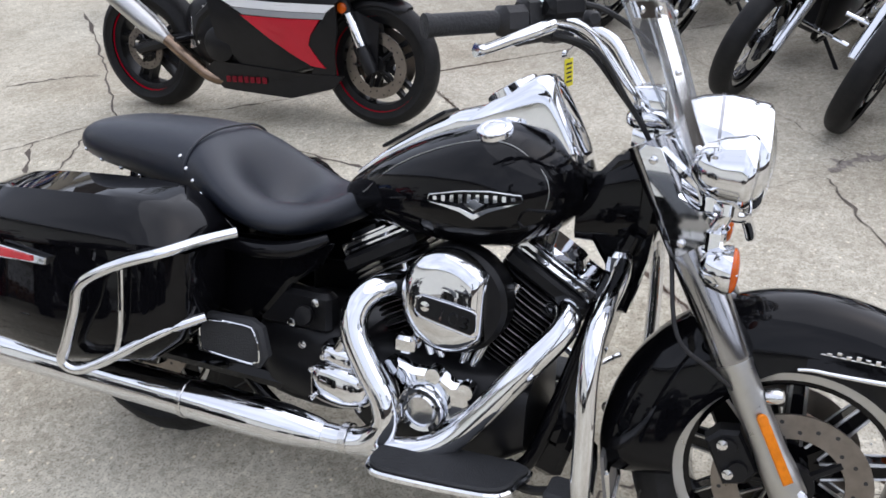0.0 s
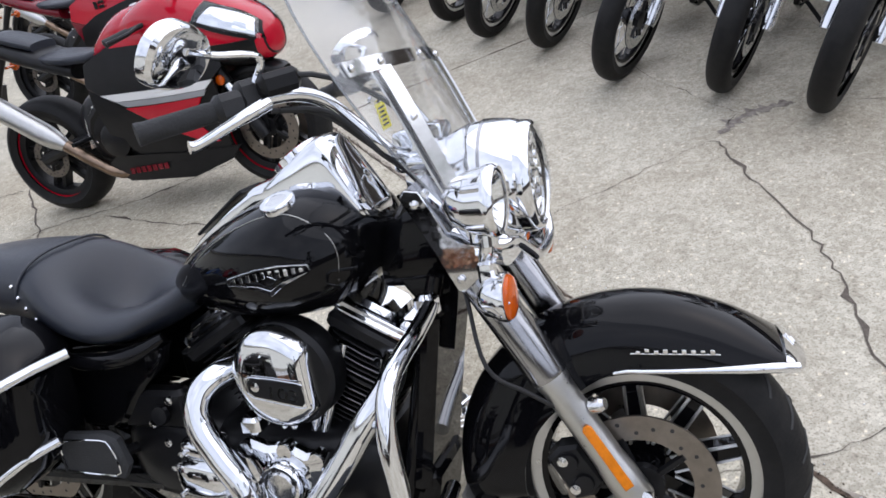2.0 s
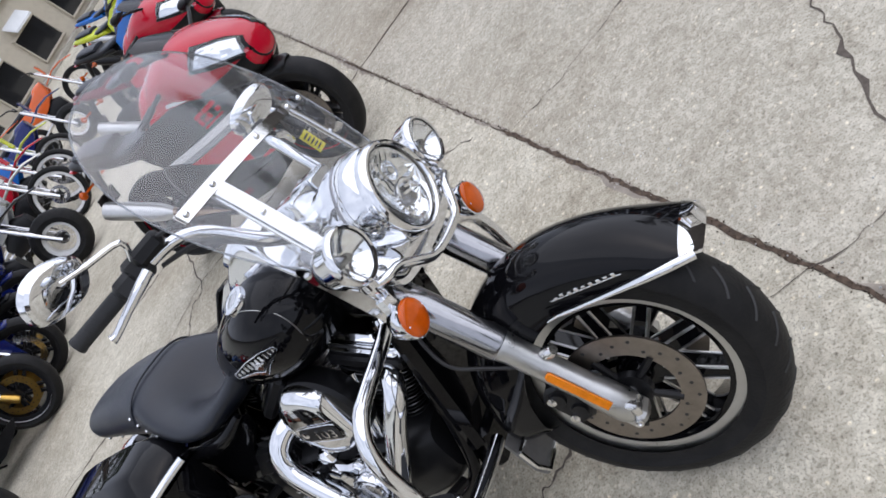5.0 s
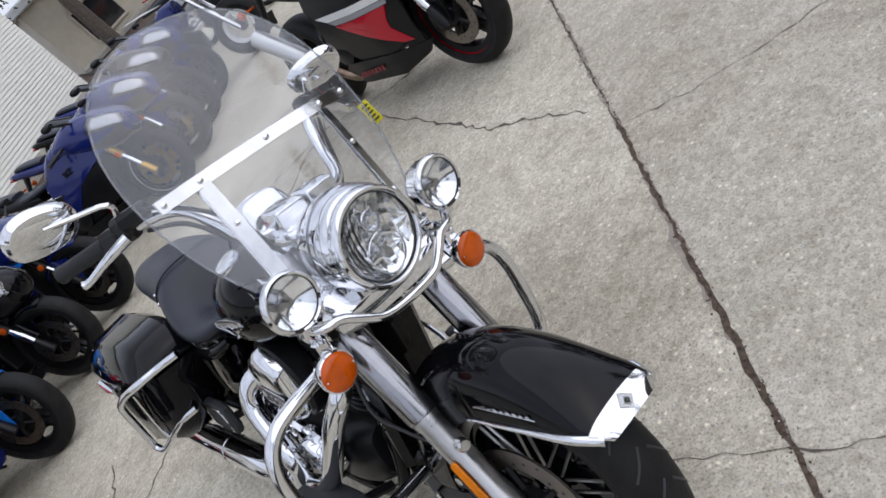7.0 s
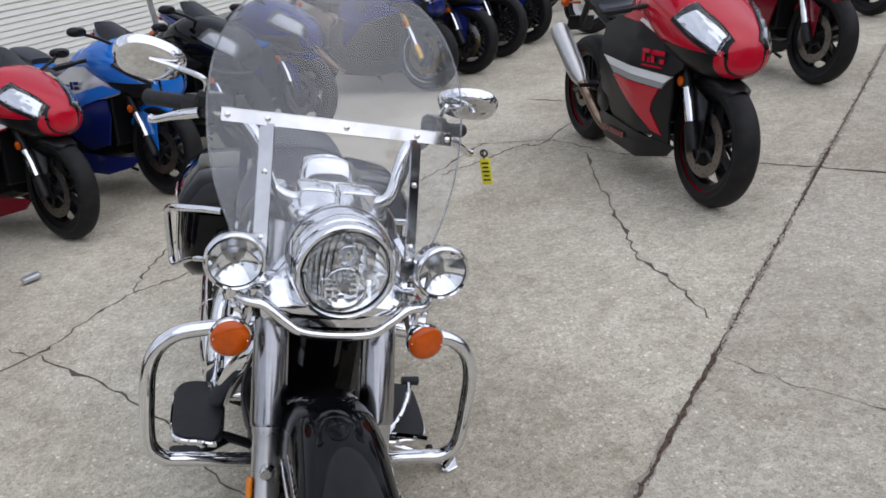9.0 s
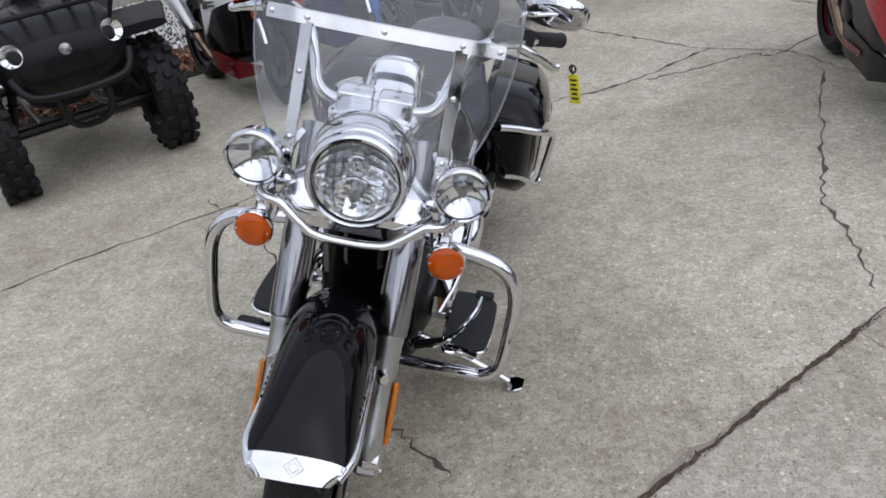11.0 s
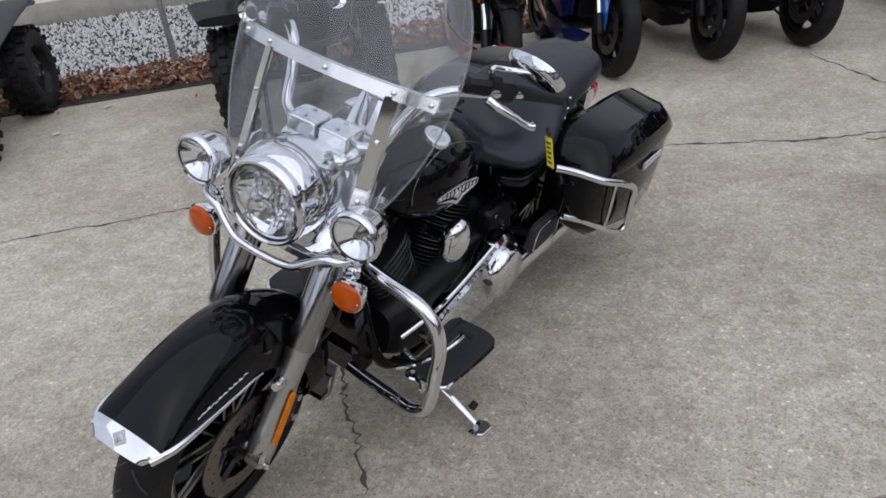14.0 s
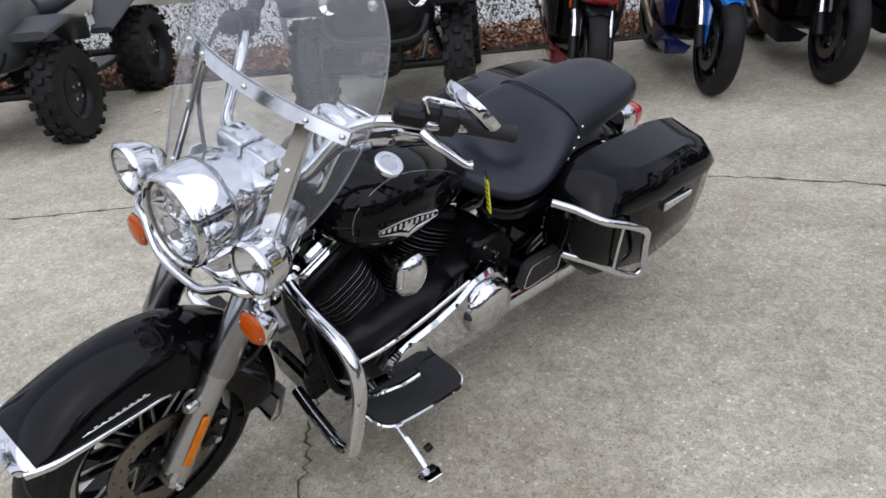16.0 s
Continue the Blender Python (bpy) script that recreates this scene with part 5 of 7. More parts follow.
part("gearbox_cap", body([(-.19, -.17, .42, .455, .03), (-.17, -.175, .41, .462, .04), (-.11, -.175, .405, .458, .04), (-.09, -.17, .415, .45, .02)], 3), CHROME, eng)
for x, z in ((-.2, .4), (-.2, .33), (-.075, .33), (-.075, .39), (-.17, .437), (-.11, .432)):
    part("bolt", lathe([(.007, 0), (.007, .012), (0, .014)], along((x, -.215, z), (0, -1, 0)), 8), STEEL, eng)
part("oil_plug", lathe([(.022, 0), (.024, .006), (.022, .014), (0, .015)], along((-.255, -.16, .5), (0, -1, .2)), 14), SATIN, eng)
# left side: primary cover, derby, horn, shift linkage
pr = [(-.3, .3), (-.27, .25), (-.2, .225), (-.05, .235), (.1, .265), (.18, .29), (.205, .33), (.19, .375), (.13, .4), (.02, .425), (-.06, .455), (-.12, .5), (-.19, .515), (-.25, .49), (-.29, .44), (-.31, .37)]
pc = part("primary_cover", panel_xz(pr, .16, .225, .012), CHROME, eng, "chrome primary cover")
part("derby_cover", lathe([(.096, -.02), (.096, .01), (.09, .03), (.074, .042), (.05, .048), (0, .05)], along((-.19, .222, .375), (0, 1, 0)), 36), CHROME, pc)
part("stator_cover", lathe([(.06, 0), (.06, .006), (.05, .012), (0, .015)], along((.11, .22, .335), (0, 1, 0)), 28), CHROME, pc)
for x, z in pr[::2]:
    part("bolt", lathe([(.007, 0), (.007, .006), (0, .008)], along((x * .94 - .003, .222, .365 + (z - .365) * .88), (0, 1, 0)), 8), STEEL, pc)
hn = part("horn", body([(.105, .215, .64, .7, .01), (.115, .22, .625, .73, .028), (.15, .225, .615, .745, .034), (.185, .22, .62, .73, .028), (.2, .215, .65, .7, .01)], 2.4), CHROME, eng, "chrome horn cover")
part("horn_mount", tube([(.15, .2, .66), (.15, .12, .67)], .014, 8, 1), CHROME, hn)
part("shift_rod", tube([(.33, .2, .42), (.18, .235, .47), (-.08, .235, .535)], .007, 8, 3), CHROME, eng)
part("shift_lever", tube([(.33, .2, .3), (.3, .26, .34), (.22, .3, .37), (.16, .31, .385)], .008, 8, 4), CHROME, eng)
part("shift_lever", tube([(.3, .22, .3), (.36, .3, .33), (.4, .33, .35)], .008, 8, 4), CHROME, eng)
part("shift_peg", lathe([(0, 0), (.012, 0), (.014, .05), (0, .055)], along((.155, .29, .388), (0, 1, 0)), 12), MATRUBBER, eng)
part("brake_arm", tube([(.24, -.19, .25), (.33, -.26, .27), (.4, -.3, .31)], .01, 8, 4), SATIN, eng)
part("brake_pad", block(.415, -.31, .318, .06, .075, .022, .006), MATRUBBER, eng, "black brake pedal pad")

# frame, front panels and engine guard
frame_ = part("frame", join(tube([(.46, .075, .78), (.4, .085, .6), (.33, .1, .35), (.27, .12, .22), (.1, .13, .17), (-.3, .13, .2), (-.45, .13, .3)], .018, 10, 4), tube([(.46, -.075, .78), (.4, -.085, .6), (.33, -.1, .35), (.27, -.12, .22), (.1, -.13, .17), (-.3, -.13, .2), (-.45, -.13, .3)], .018, 10, 4),
                            tube([(.5, 0, .95), (.44, 0, .72)], .04, 14, 1), tube([(.48, 0, .9), (.3, 0, .84), (0, 0, .78), (-.4, 0, .66), (-.5, 0, .5)], .03, 10, 3), body([(.33, 0, .74, .84, .05), (.39, 0, .74, .92, .06), (.46, 0, .74, .96, .06)], 3), tube([(-.5, .15, .66), (-.75, .16, .6), (-1.05, .13, .6)], .018, 8, 3), tube([(-.5, -.15, .66), (-.75, -.16, .6), (-1.05, -.13, .6)], .018, 8, 3), tube([(-.3, .12, .3), (-.8125, .14, .318)], .028, 8, 1), tube([(-.3, -.12, .3), (-.8125, -.14, .318)], .028, 8, 1)), BLACK, bike, "gloss black steel frame")
part("neck_gusset", panel_xz([(.32, .82), (.4, .93), (.47, .95), (.5, .86), (.485, .72), (.455, .6), (.415, .6), (.4, .7), (.36, .76)], -.05, .05, .012), BLACK, bike)
part("front_cover", join(block(0, 0, 0, .05, .22, .44, .018, Matrix.Translation((.388, 0, .5)) @ Matrix.Rotation(radians(13), 4, "Y"))), BLACK, bike, "gloss black cover between the downtubes")
part("regulator", block(0, 0, 0, .08, .18, .14, .014, Matrix.Translation((.335, 0, .27)) @ Matrix.Rotation(radians(15), 4, "Y")), BLACK, bike)
EG = [(.44, .06, .74), (.45, .12, .722), (.455, .2, .71), (.455, .28, .698), (.455, .335, .682), (.455, .375, .645), (.456, .394, .585), (.46, .396, .5), (.462, .394, .42), (.462, .384, .372), (.462, .35, .343), (.455, .3, .335), (.44, .2, .32), (.42, .1, .305)]
for s in (1, -1):
    part("engine_guard", tube([(x, s * y, z) for x, y, z in EG], .0185, 14, 5), CHROME, bike, "chrome tubular engine guard")
    part("guard_clamp", block(.44, s * .1, .725, .05, .035, .05, .01), CHROME, bike)
    # rider floorboard
    fbm = Matrix.Translation((.16, s * .285, .285)) @ Matrix.Rotation(radians(-3), 4, "Y")
    out = [(-.16, -.065 * s), (.15, -.065 * s), (.165, 0), (.15, .05 * s), (.1, .072 * s), (-.08, .08 * s), (-.14, .07 * s), (-.165, .03 * s)]
    out = [p[:2] for p in smooth_line([(q[0], q[1], 0) for q in out + out[:1]], 4)[:-1]]
    fb = part("floorboard", prism(out, -.012, .004, fbm, .004), CHROME, bike, "half-moon floorboard with black rubber pad and chrome rim")
    part("rubber_pad", prism([(x * .95, y * .92) for x, y in out], .003, .013, fbm, .004), MATRUBBER, fb)
    part("board_bracket", tube([(.06, s * .14, .24), (.06, s * .22, .27), (.06, s * .26, .272)], .014, 8, 3), SATIN, fb)
    part("board_bracket", tube([(.26, s * .14, .24), (.26, s * .22, .27), (.26, s * .26, .272)], .014, 8, 3), SATIN, fb)
    # folded passenger board
    o2 = [(-.48, .405), (-.31, .395), (-.285, .43), (-.3, .495), (-.33, .51), (-.455, .505), (-.485, .48)]
    pb = part("passenger_board", panel_xz(o2, min(s * .245, s * .275), max(s * .245, s * .275), .008), MATRUBBER, bike, "folded passenger footboard with chrome outline")
    ins = [(x * .82 - .07, s * .2765, .452 + (z - .452) * .78) for x, z in o2]
    part("chrome_outline", tube(ins + ins[:1], .0028, 6, 2), CHROME, pb)
    part("board_arm", tube([(-.38, s * .14, .4), (-.4, s * .22, .41), (-.4, s * .25, .42)], .014, 8, 3), SATIN, pb)

# side stand
ss = part("side_stand", tube([(.2, .13, .235), (.215, .25, .21), (.225, .37, .172), (.23, .435, .148)], [.014, .013, .012, .011], 10, 4), CHROME, bike, "chrome side stand leg")
ST = Matrix.Rotation(radians(17), 4, "X")
part("stand_foot", prism([(-.03, -.02), (.03, -.02), (.036, .0), (.025, .03), (-.02, .034), (-.034, .01)], -.008, .003, Matrix.Translation((.23, .45, .1415)) @ ST, .003), CHROME, ss)
part("stand_bumper", lathe([(0, 0), (.012, 0), (.012, .02), (0, .024)], along((.2, .4, .165), (-1, 0, .3)), 10), SATIN, ss)

# yellow hang tag on the clutch lever
tp = Vector((.2, .445, 1.122))
TW = bike.matrix_basis @ STEER @ tp
tag = thing("hang_tag", pose(TW.x, TW.y, TW.z, 0, 0, -122), "yellow plastic dealer tag hanging from the clutch lever", "tag")
part("tag_card", block(0, 0, -.052, .03, .0022, .075, .0008), YELLOW, tag)
for sd in (1, -1):
    part("tag_print", join(*[block(0, sd * .0016, -.028 - .012 * k, .02 - .004 * (k % 2), .001, .005, .0003) for k in range(5)]), DARKMARK, tag, "dark print shown as bars")
part("tag_tie", join(tube([(0, 0, .01), (.003, 0, -.004), (0, 0, -.016)], .002, 6, 3), lathe([(.009, -.002), (.012, 0), (.009, .002), (.006, 0), (.009, -.002)], Matrix.Rotation(radians(90), 4, "X"), 14)), DARKMARK, tag)

# ---- sport motorcycles ----
def side_y(x, z):
    y = .175 + .075 * math.exp(-((z - .58) / .27) ** 2)
    if x > .3:
        y -= .32 * (x - .3) ** 1.1
    if x < -.05:
        y -= .18 * (-.05 - x)
    return y


def skin(outline, s, off=0.0, t=.012):
    """A fairing panel: an outline in xz laid on the bulged side of the machine."""
    P = []
    n = len(outline)
    for i in range(n):
        a, b = Vector(outline[i]), Vector(outline[(i + 1) % n])
        k = max(1, int((b - a).length / .07))
        for q in range(k):
            P.append(a + (b - a) * (q / k))
    o = [(p.x, s * (side_y(p.x, p.y) + off), p.y) for p in P]
    i_ = [(p.x, s * (side_y(p.x, p.y) + off - t), p.y) for p in P]
    c = sum((p for p in P), Vector((0, 0))) / len(P)
    m = len(P)
    V = o + i_ + [(c.x, s * (side_y(c.x, c.y) + off), c.y)]
    base = len(V)
    for f in (.66, .33):
        for p in P:
            q = c + (p - c) * f
            V.append((q.x, s * (side_y(q.x, q.y) + off), q.y))
    F = []
    for j in range(m):
        k = (j + 1) % m
        F.append((j, k, base + k, base + j))
        F.append((base + j, base + k, base + m + k, base + m + j))
        F.append((base + m + j, base + m + k, 2 * m))
        F.append((k, j, m + j, m + k))
    F.append(tuple(range(2 * m - 1, m - 1, -1)))
    area = sum(P[j].x * P[(j + 1) % m].y - P[(j + 1) % m].x * P[j].y for j in range(m))
    if (area > 0) == (s > 0):
        F = [tuple(reversed(f)) for f in F]
    return V, F


ROWG = "motorcycles parked along the wall"
NOSE = [(.14, 0, .8, .93, .17), (.25, 0, .755, .985, .2), (.37, 0, .7, 1.012, .22), (.49, 0, .65, .998, .22), (.6, 0, .615, .955, .207), (.7, 0, .6, .9, .185), (.79, 0, .605, .84, .15), (.835, 0, .62, .79, .115), (.856, 0, .65, .755, .06), (.86, 0, .68, .73, .025)]


NOSE_ROWS = smooth_many(NOSE, 10)


def nose_at(x, ang, lift):
    rows = NOSE_ROWS
    i = min(range(len(rows)), key=lambda k: abs(rows[k][0] - x))
    _, y, a, b, w = rows[i]
    c, s = math.cos(radians(ang)), math.sin(radians(ang))
    return (x + lift * .6, (w + lift) * math.copysign(abs(c) ** (2 / 2.3), c), (a + b) / 2 + ((b - a) / 2 + lift) * math.copysign(abs(s) ** (2 / 2.3), s))


def nose_patch(corners, lift, n=8):
    """A patch on the nose between four (x, angle) corners."""
    (x0, a0), (x1, a1), (x2, a2), (x3, a3) = corners
    o, i_ = [], []
    for r in range(n + 1):
        f = r / n
        ro, ri = [], []
        for q in range(n + 1):
            g = q / n
            x = (x0 * (1 - g) + x1 * g) * (1 - f) + (x3 * (1 - g) + x2 * g) * f
            a = (a0 * (1 - g) + a1 * g) * (1 - f) + (a3 * (1 - g) + a2 * g) * f
            ro.append(nose_at(x, a, lift))
            ri.append(nose_at(x, a, lift - .006))
        o.append(ro)
        i_.append(ri)
    return shell(o, i_)


def sport_bike(m, label, group, main, second, accent, belly, fender, rim=SATIN, stripe=None, fork=SATIN, can=STEEL, tail=None, tank=None, disc=None, banded=False, nose=None, spokes=5):
    b = thing("sport_motorcycle", m, label, "motorcycle", group)
    can = SLIDER if can is STEEL else can
    tail, tank, nose = tail or main, tank or main, nose or main
    f = wheel(b, "front_wheel", .7, .3, .3, .12, .222, spokes, rim, rim, None, .158, .055, (1, -1), None, True, disc or ROTOR, False, .03, stripe)
    r = wheel(b, "rear_wheel", -.65, .315, .315, .185, .222, spokes, rim, rim, None, .11, .08, (-1,), None, True, disc or ROTOR, False, .03, stripe)
    fd = (Vector((.44, 0, .93)) - Vector((.7, 0, .3))).normalized()
    for s in (1, -1):
        a = Vector((.69, s * .105, .3))
        lg = part("fork_leg", lathe([(0, -.03), (.03, -.03), (.034, .0), (.03, .08), (.024, .1), (.024, .26), (.03, .262), (.032, .66), (0, .66)], along(a, fd), 16), fork, b)
        part("chrome_tube", lathe([(.0245, .1), (.0255, .11), (.0255, .255), (.0245, .26)], along(a, fd), 16), CHROME, lg)
        part("brake_caliper", block(0, 0, 0, .06, .05, .11, .014, Matrix.Translation((.645, s * .085, .36)) @ Matrix.Rotation(radians(-22), 4, "Y")), SATIN if fork is not GOLD else GOLD, lg)
        part("reflector", lathe([(.024, 0), (.024, .008), (.018, .012), (0, .013)], along(a + fd * .29 + Vector((0, s * .03, 0)), (0, s, 0)), 14), AMBER, lg)
    fs = fender_shell(.7, .3, .314, .066, 150, 58, .04, 20)
    part("front_fender", shell(fs, fender_shell(.7, .3, .31, .063, 150, 58, .04, 20)), fender, b)
    for s in (1, -1):
        part("fender_stay", panel_xz([(.66, .3), (.72, .3), (.74, .5), (.6, .56), (.58, .5)], min(s * .078, s * .084), max(s * .078, s * .084), .002), fender, b)
    # fairing panels
    for s in (1, -1):
        if banded:
            part("upper_panel", skin([(.62, .7), (.5, .78), (.36, .84), (.14, .84), (-.08, .76), (-.1, .66), (-.02, .61), (.3, .598), (.56, .585), (.62, .63)], s), second, b, "black upper fairing panel")
            part("red_flash", skin([(.6, .74), (.5, .79), (.36, .845), (.16, .845), (.1, .81), (.3, .8), (.5, .73)], s, .004), main, b, "red edge of the upper fairing")
            part("white_flash", skin([(.48, .765), (.3, .822), (.28, .81), (.46, .748)], s, .007), WHITE, b)
            part("white_stripe", skin([(-.02, .61), (.06, .57), (.52, .548), (.565, .583)], s, .003), WHITE, b)
            part("grey_stripe", skin([(.06, .567), (.11, .537), (.505, .52), (.52, .545)], s, .002), GREY, b)
            part("red_panel", skin([(.1, .533), (.49, .518), (.44, .45), (.42, .4), (.455, .33), (.48, .29), (.42, .3), (.25, .42)], s, .004), main, b, "red lower fairing panel")
            part("dark_panel", skin([(-.1, .65), (-.02, .605), (.1, .53), (.25, .42), (.42, .3), (.3, .27), (.05, .28), (-.08, .42)], s, -.006), SATIN, b)
            part("front_panel", skin([(.5, .52), (.565, .58), (.56, .47), (.53, .36), (.52, .25), (.4, .25), (.48, .29), (.455, .33), (.42, .4), (.44, .45)], s, -.002), SATIN, b)
            bars(b, "panel_mark", main, (.54 if s > 0 else .37, s * (side_y(.54 if s > 0 else .37, .65) + .006), .632), (-1, .27, 0) if s > 0 else (1, .27, 0), (0, 0, 1), [(0, .04, .055, .06), (0, 0, .02, .036), (.035, 0, .055, .022), (.062, .036, .15, .06), (.062, 0, .085, .03), (.12, 0, .15, .022), (.0, -.022, .14, -.013)], .002, "red maker's mark drawn as plain shapes")
        else:
            part("upper_panel", skin([(.56, .7), (.46, .78), (.36, .84), (.14, .84), (-.06, .76), (-.08, .66), (.1, .6), (.45, .64), (.54, .66)], s), main, b)
            part("middle_panel", skin([(-.08, .655), (.1, .595), (.45, .63), (.46, .52), (.38, .34), (.2, .3), (.0, .44)], s, .002), second, b)
            part("accent_panel", skin([(.58, .68), (.43, .72), (.14, .66), (.0, .6), (-.05, .4), (.08, .48), (.2, .58), (.4, .635)], s, .008), accent, b)
            bars(b, "panel_mark", belly if belly is not main else SATIN, (.16, s * (side_y(.16, .72) + .012), .7), (-s, 0, 0) if s > 0 else (1, 0, 0), (0, 0, 1), [(0, 0, .03, .05), (.04, 0, .085, .02), (.04, .03, .09, .05)], .002, "maker's mark drawn as plain shapes")
        if accent is WHITE and not banded:
            bars(b, "side_mark", SATIN, (.06 if s < 0 else .3, s * (side_y(.18, .6) + .016), .575), (-s, 0, .12) if s > 0 else (1, 0, .12), (0, 0, 1), [(0, 0, .035, .05), (.045, 0, .085, .05), (.1, .006, .22, .018), (.1, .03, .2, .042)], .002, "dark lettering shown as plain bars")
        part("belly_pan", skin([(.56, .25), (.3, .27), (.05, .29), (-.12, .3), (-.22, .25), (-.1, .16), (.3, .14), (.5, .19)], s, .002), belly, b)
        if banded:
            bars(b, "belly_mark", DEEPRED, (-.06, s * (side_y(.1, .22) + .01), .2), (-s, 0, 0) if s > 0 else (1, 0, .02), (0, 0, 1), [(.035 * i, 0, .035 * i + .026, .03) for i in range(7)] if s < 0 else [(-.035 * i - .2, 0, -.035 * i - .174, .03) for i in range(7)], .002, "red lettering shown as plain bars")
        part("frame_spar", tube([(.36, s * .12, .8), (.1, s * .165, .68), (-.2, s * .15, .5), (-.25, s * .12, .36)], .03, 8, 3), SATIN, b)
        part("swingarm", tube([(-.22, s * .11, .4), (-.43, s * .125, .37), (-.65, s * .12, .315)], [.035, .03, .028], 8, 3), rim, b)
        for k in range(7):
            q = k / 6
            part("frame_bolt", lathe([(.009, 0), (.009, .008), (0, .01)], along((-.11 - .12 * q, s * (.172 - .02 * q), .72 - .34 * q), (0, s, 0)), 8), STEEL, b)
        part("heel_guard", panel_xz([(-.3, .34), (-.22, .36), (-.2, .47), (-.27, .5)], min(s * .14, s * .147), max(s * .14, s * .147), .002), STEEL if banded else SATIN, b)
        part("foot_peg", tube([(-.27, s * .12, .4), (-.29, s * .26, .4)], .012, 8, 1), SATIN, b)
        # clip-on bars and mirrors
        part("clip_on", tube([(.36, s * .11, .88), (.33, s * .2, .88), (.25, s * .34, .85)], .012, 8, 2), SATIN, b)
        part("grip", lathe([(0, 0), (.018, 0), (.019, .12), (0, .125)], along((.285, s * .27, .865), (-.48, s * .8, -.18)), 12), MATRUBBER, b)
        part("lever", tube([(.33, s * .26, .875), (.33, s * .34, .86), (.28, s * .42, .845)], .008, 6, 3), SATIN, b)
        mr = part("mirror", tube([(.5, s * .13, .965), (.48, s * .22, 1.01), (.44, s * .29, 1.04)], .01, 8, 3), SATIN, b)
        part("mirror_head", body([(.41, s * .31, 1.035, 1.065, .045), (.42, s * .31, 1.022, 1.078, .06), (.44, s * .31, 1.022, 1.078, .058), (.47, s * .3, 1.035, 1.065, .03)], 2.6, 18), SATIN, mr)
        part("mirror_glass", body([(.406, s * .31, 1.028, 1.072, .054), (.41, s * .31, 1.028, 1.072, .056)], 2.6, 18, 1), CHROME, mr)
        part("rear_signal", join(tube([(-.84, s * .05, .8), (-.86, s * .12, .8)], .008, 6, 1), ball((-.87, s * .14, .8), .028, 10, (.7, 1, 1))), AMBER, b)
    nb = part("nose_fairing", body(NOSE, 2.3, 32, 4), nose, b, "", 60)
    for s in (1, -1):
        A = (lambda q: q) if s > 0 else (lambda q: 180 - q)
        part("nose_mask", nose_patch([(.4, A(-88)), (.848, A(-88)), (.848, A(4)), (.5, A(-22))], .004), SATIN, nb, "black lower nose panel")
        part("lamp_mask", nose_patch([(.57, A(10)), (.85, A(0)), (.84, A(62)), (.625, A(54))], .0035), BLACK, b)
        part("headlight", nose_patch([(.6, A(16)), (.825, A(10)), (.822, A(52)), (.66, A(46))], .006), SMOKE if group is ROWG and main is not RED else CHROME, b, "clear slanted headlight", 8)
        part("headlight_lens", nose_patch([(.575, A(15)), (.838, A(4)), (.832, A(58)), (.625, A(52))], .009), LENS, b)
        part("lamp_surround", nose_patch([(.56, A(10)), (.82, A(0)), (.824, A(6)), (.575, A(17))], .0075), SATIN, b)
        if accent is WHITE and not banded:
            part("nose_flash", nose_patch([(.46, A(36)), (.54, A(18)), (.555, A(22)), (.5, A(42))], .006), WHITE, nb)
    rows_o, rows_i = [], []
    for i in range(8):
        q = i / 7
        w = .135 * (1 - .5 * q ** 2)
        ro = [(.5 - .24 * q + .02 * q * q - 1.6 * (w * (-1 + k / 5)) ** 2, w * (-1 + k / 5), .985 + .125 * q - .8 * (w * (-1 + k / 5)) ** 2) for k in range(11)]
        rows_o.append(ro)
        rows_i.append([(x - .004, y, z - .002) for x, y, z in ro])
    part("windscreen", shell(rows_o, rows_i), SMOKED, b, "smoked windscreen")
    part("fuel_tank", body([(-.14, 0, .74, .8, .06), (-.08, 0, .73, .85, .11), (.04, 0, .72, .93, .15), (.16, 0, .73, .965, .178), (.27, 0, .75, .95, .165), (.36, 0, .8, .9, .11)], 2.5, 28), tank, b, "", 60)
    part("filler_cap", lathe([(0, .01), (.03, .009), (.034, 0)], along((.16, 0, .962), (-.1, 0, 1)), 18), STEEL, b)
    part("seat", body([(-.46, 0, .8, .84, .1), (-.4, 0, .775, .835, .13), (-.28, 0, .755, .815, .14), (-.16, 0, .745, .805, .1), (-.1, 0, .76, .82, .05)], 2.8, 24), LEATHER, b, "black seat")
    part("tail_section", body([(-.9, 0, .945, .965, .02), (-.84, 0, .905, .97, .06), (-.7, 0, .84, .945, .1), (-.52, 0, .77, .88, .13), (-.38, 0, .72, .82, .13), (-.26, 0, .68, .77, .12)], 2.6, 24), tail, b)
    part("pillion_seat", body([(-.8, 0, .955, .975, .04), (-.72, 0, .935, .985, .085), (-.58, 0, .89, .94, .1), (-.48, 0, .85, .9, .09)], 2.8, 20), LEATHER, b)
    part("tail_lamp", body([(-.9, 0, .92, .945, .05), (-.86, 0, .905, .94, .06)], 2.5, 16, 1), REDLENS, b)
    part("plate_hanger", join(tube([(-.78, 0, .87), (-.85, 0, .78), (-.93, 0, .66)], [.03, .022, .02], 8, 3), block(0, 0, 0, .01, .17, .1, .003, Matrix.Translation((-.945, 0, .67)) @ Matrix.Rotation(radians(25), 4, "Y"))), PLASTIC, b, "black plate hanger")
    part("engine", body([(-.32, 0, .3, .56, .12), (-.2, 0, .24, .62, .17), (.05, 0, .2, .62, .18), (.22, 0, .22, .66, .17), (.36, 0, .26, .6, .12)], 3.5, 24), SATIN, b)
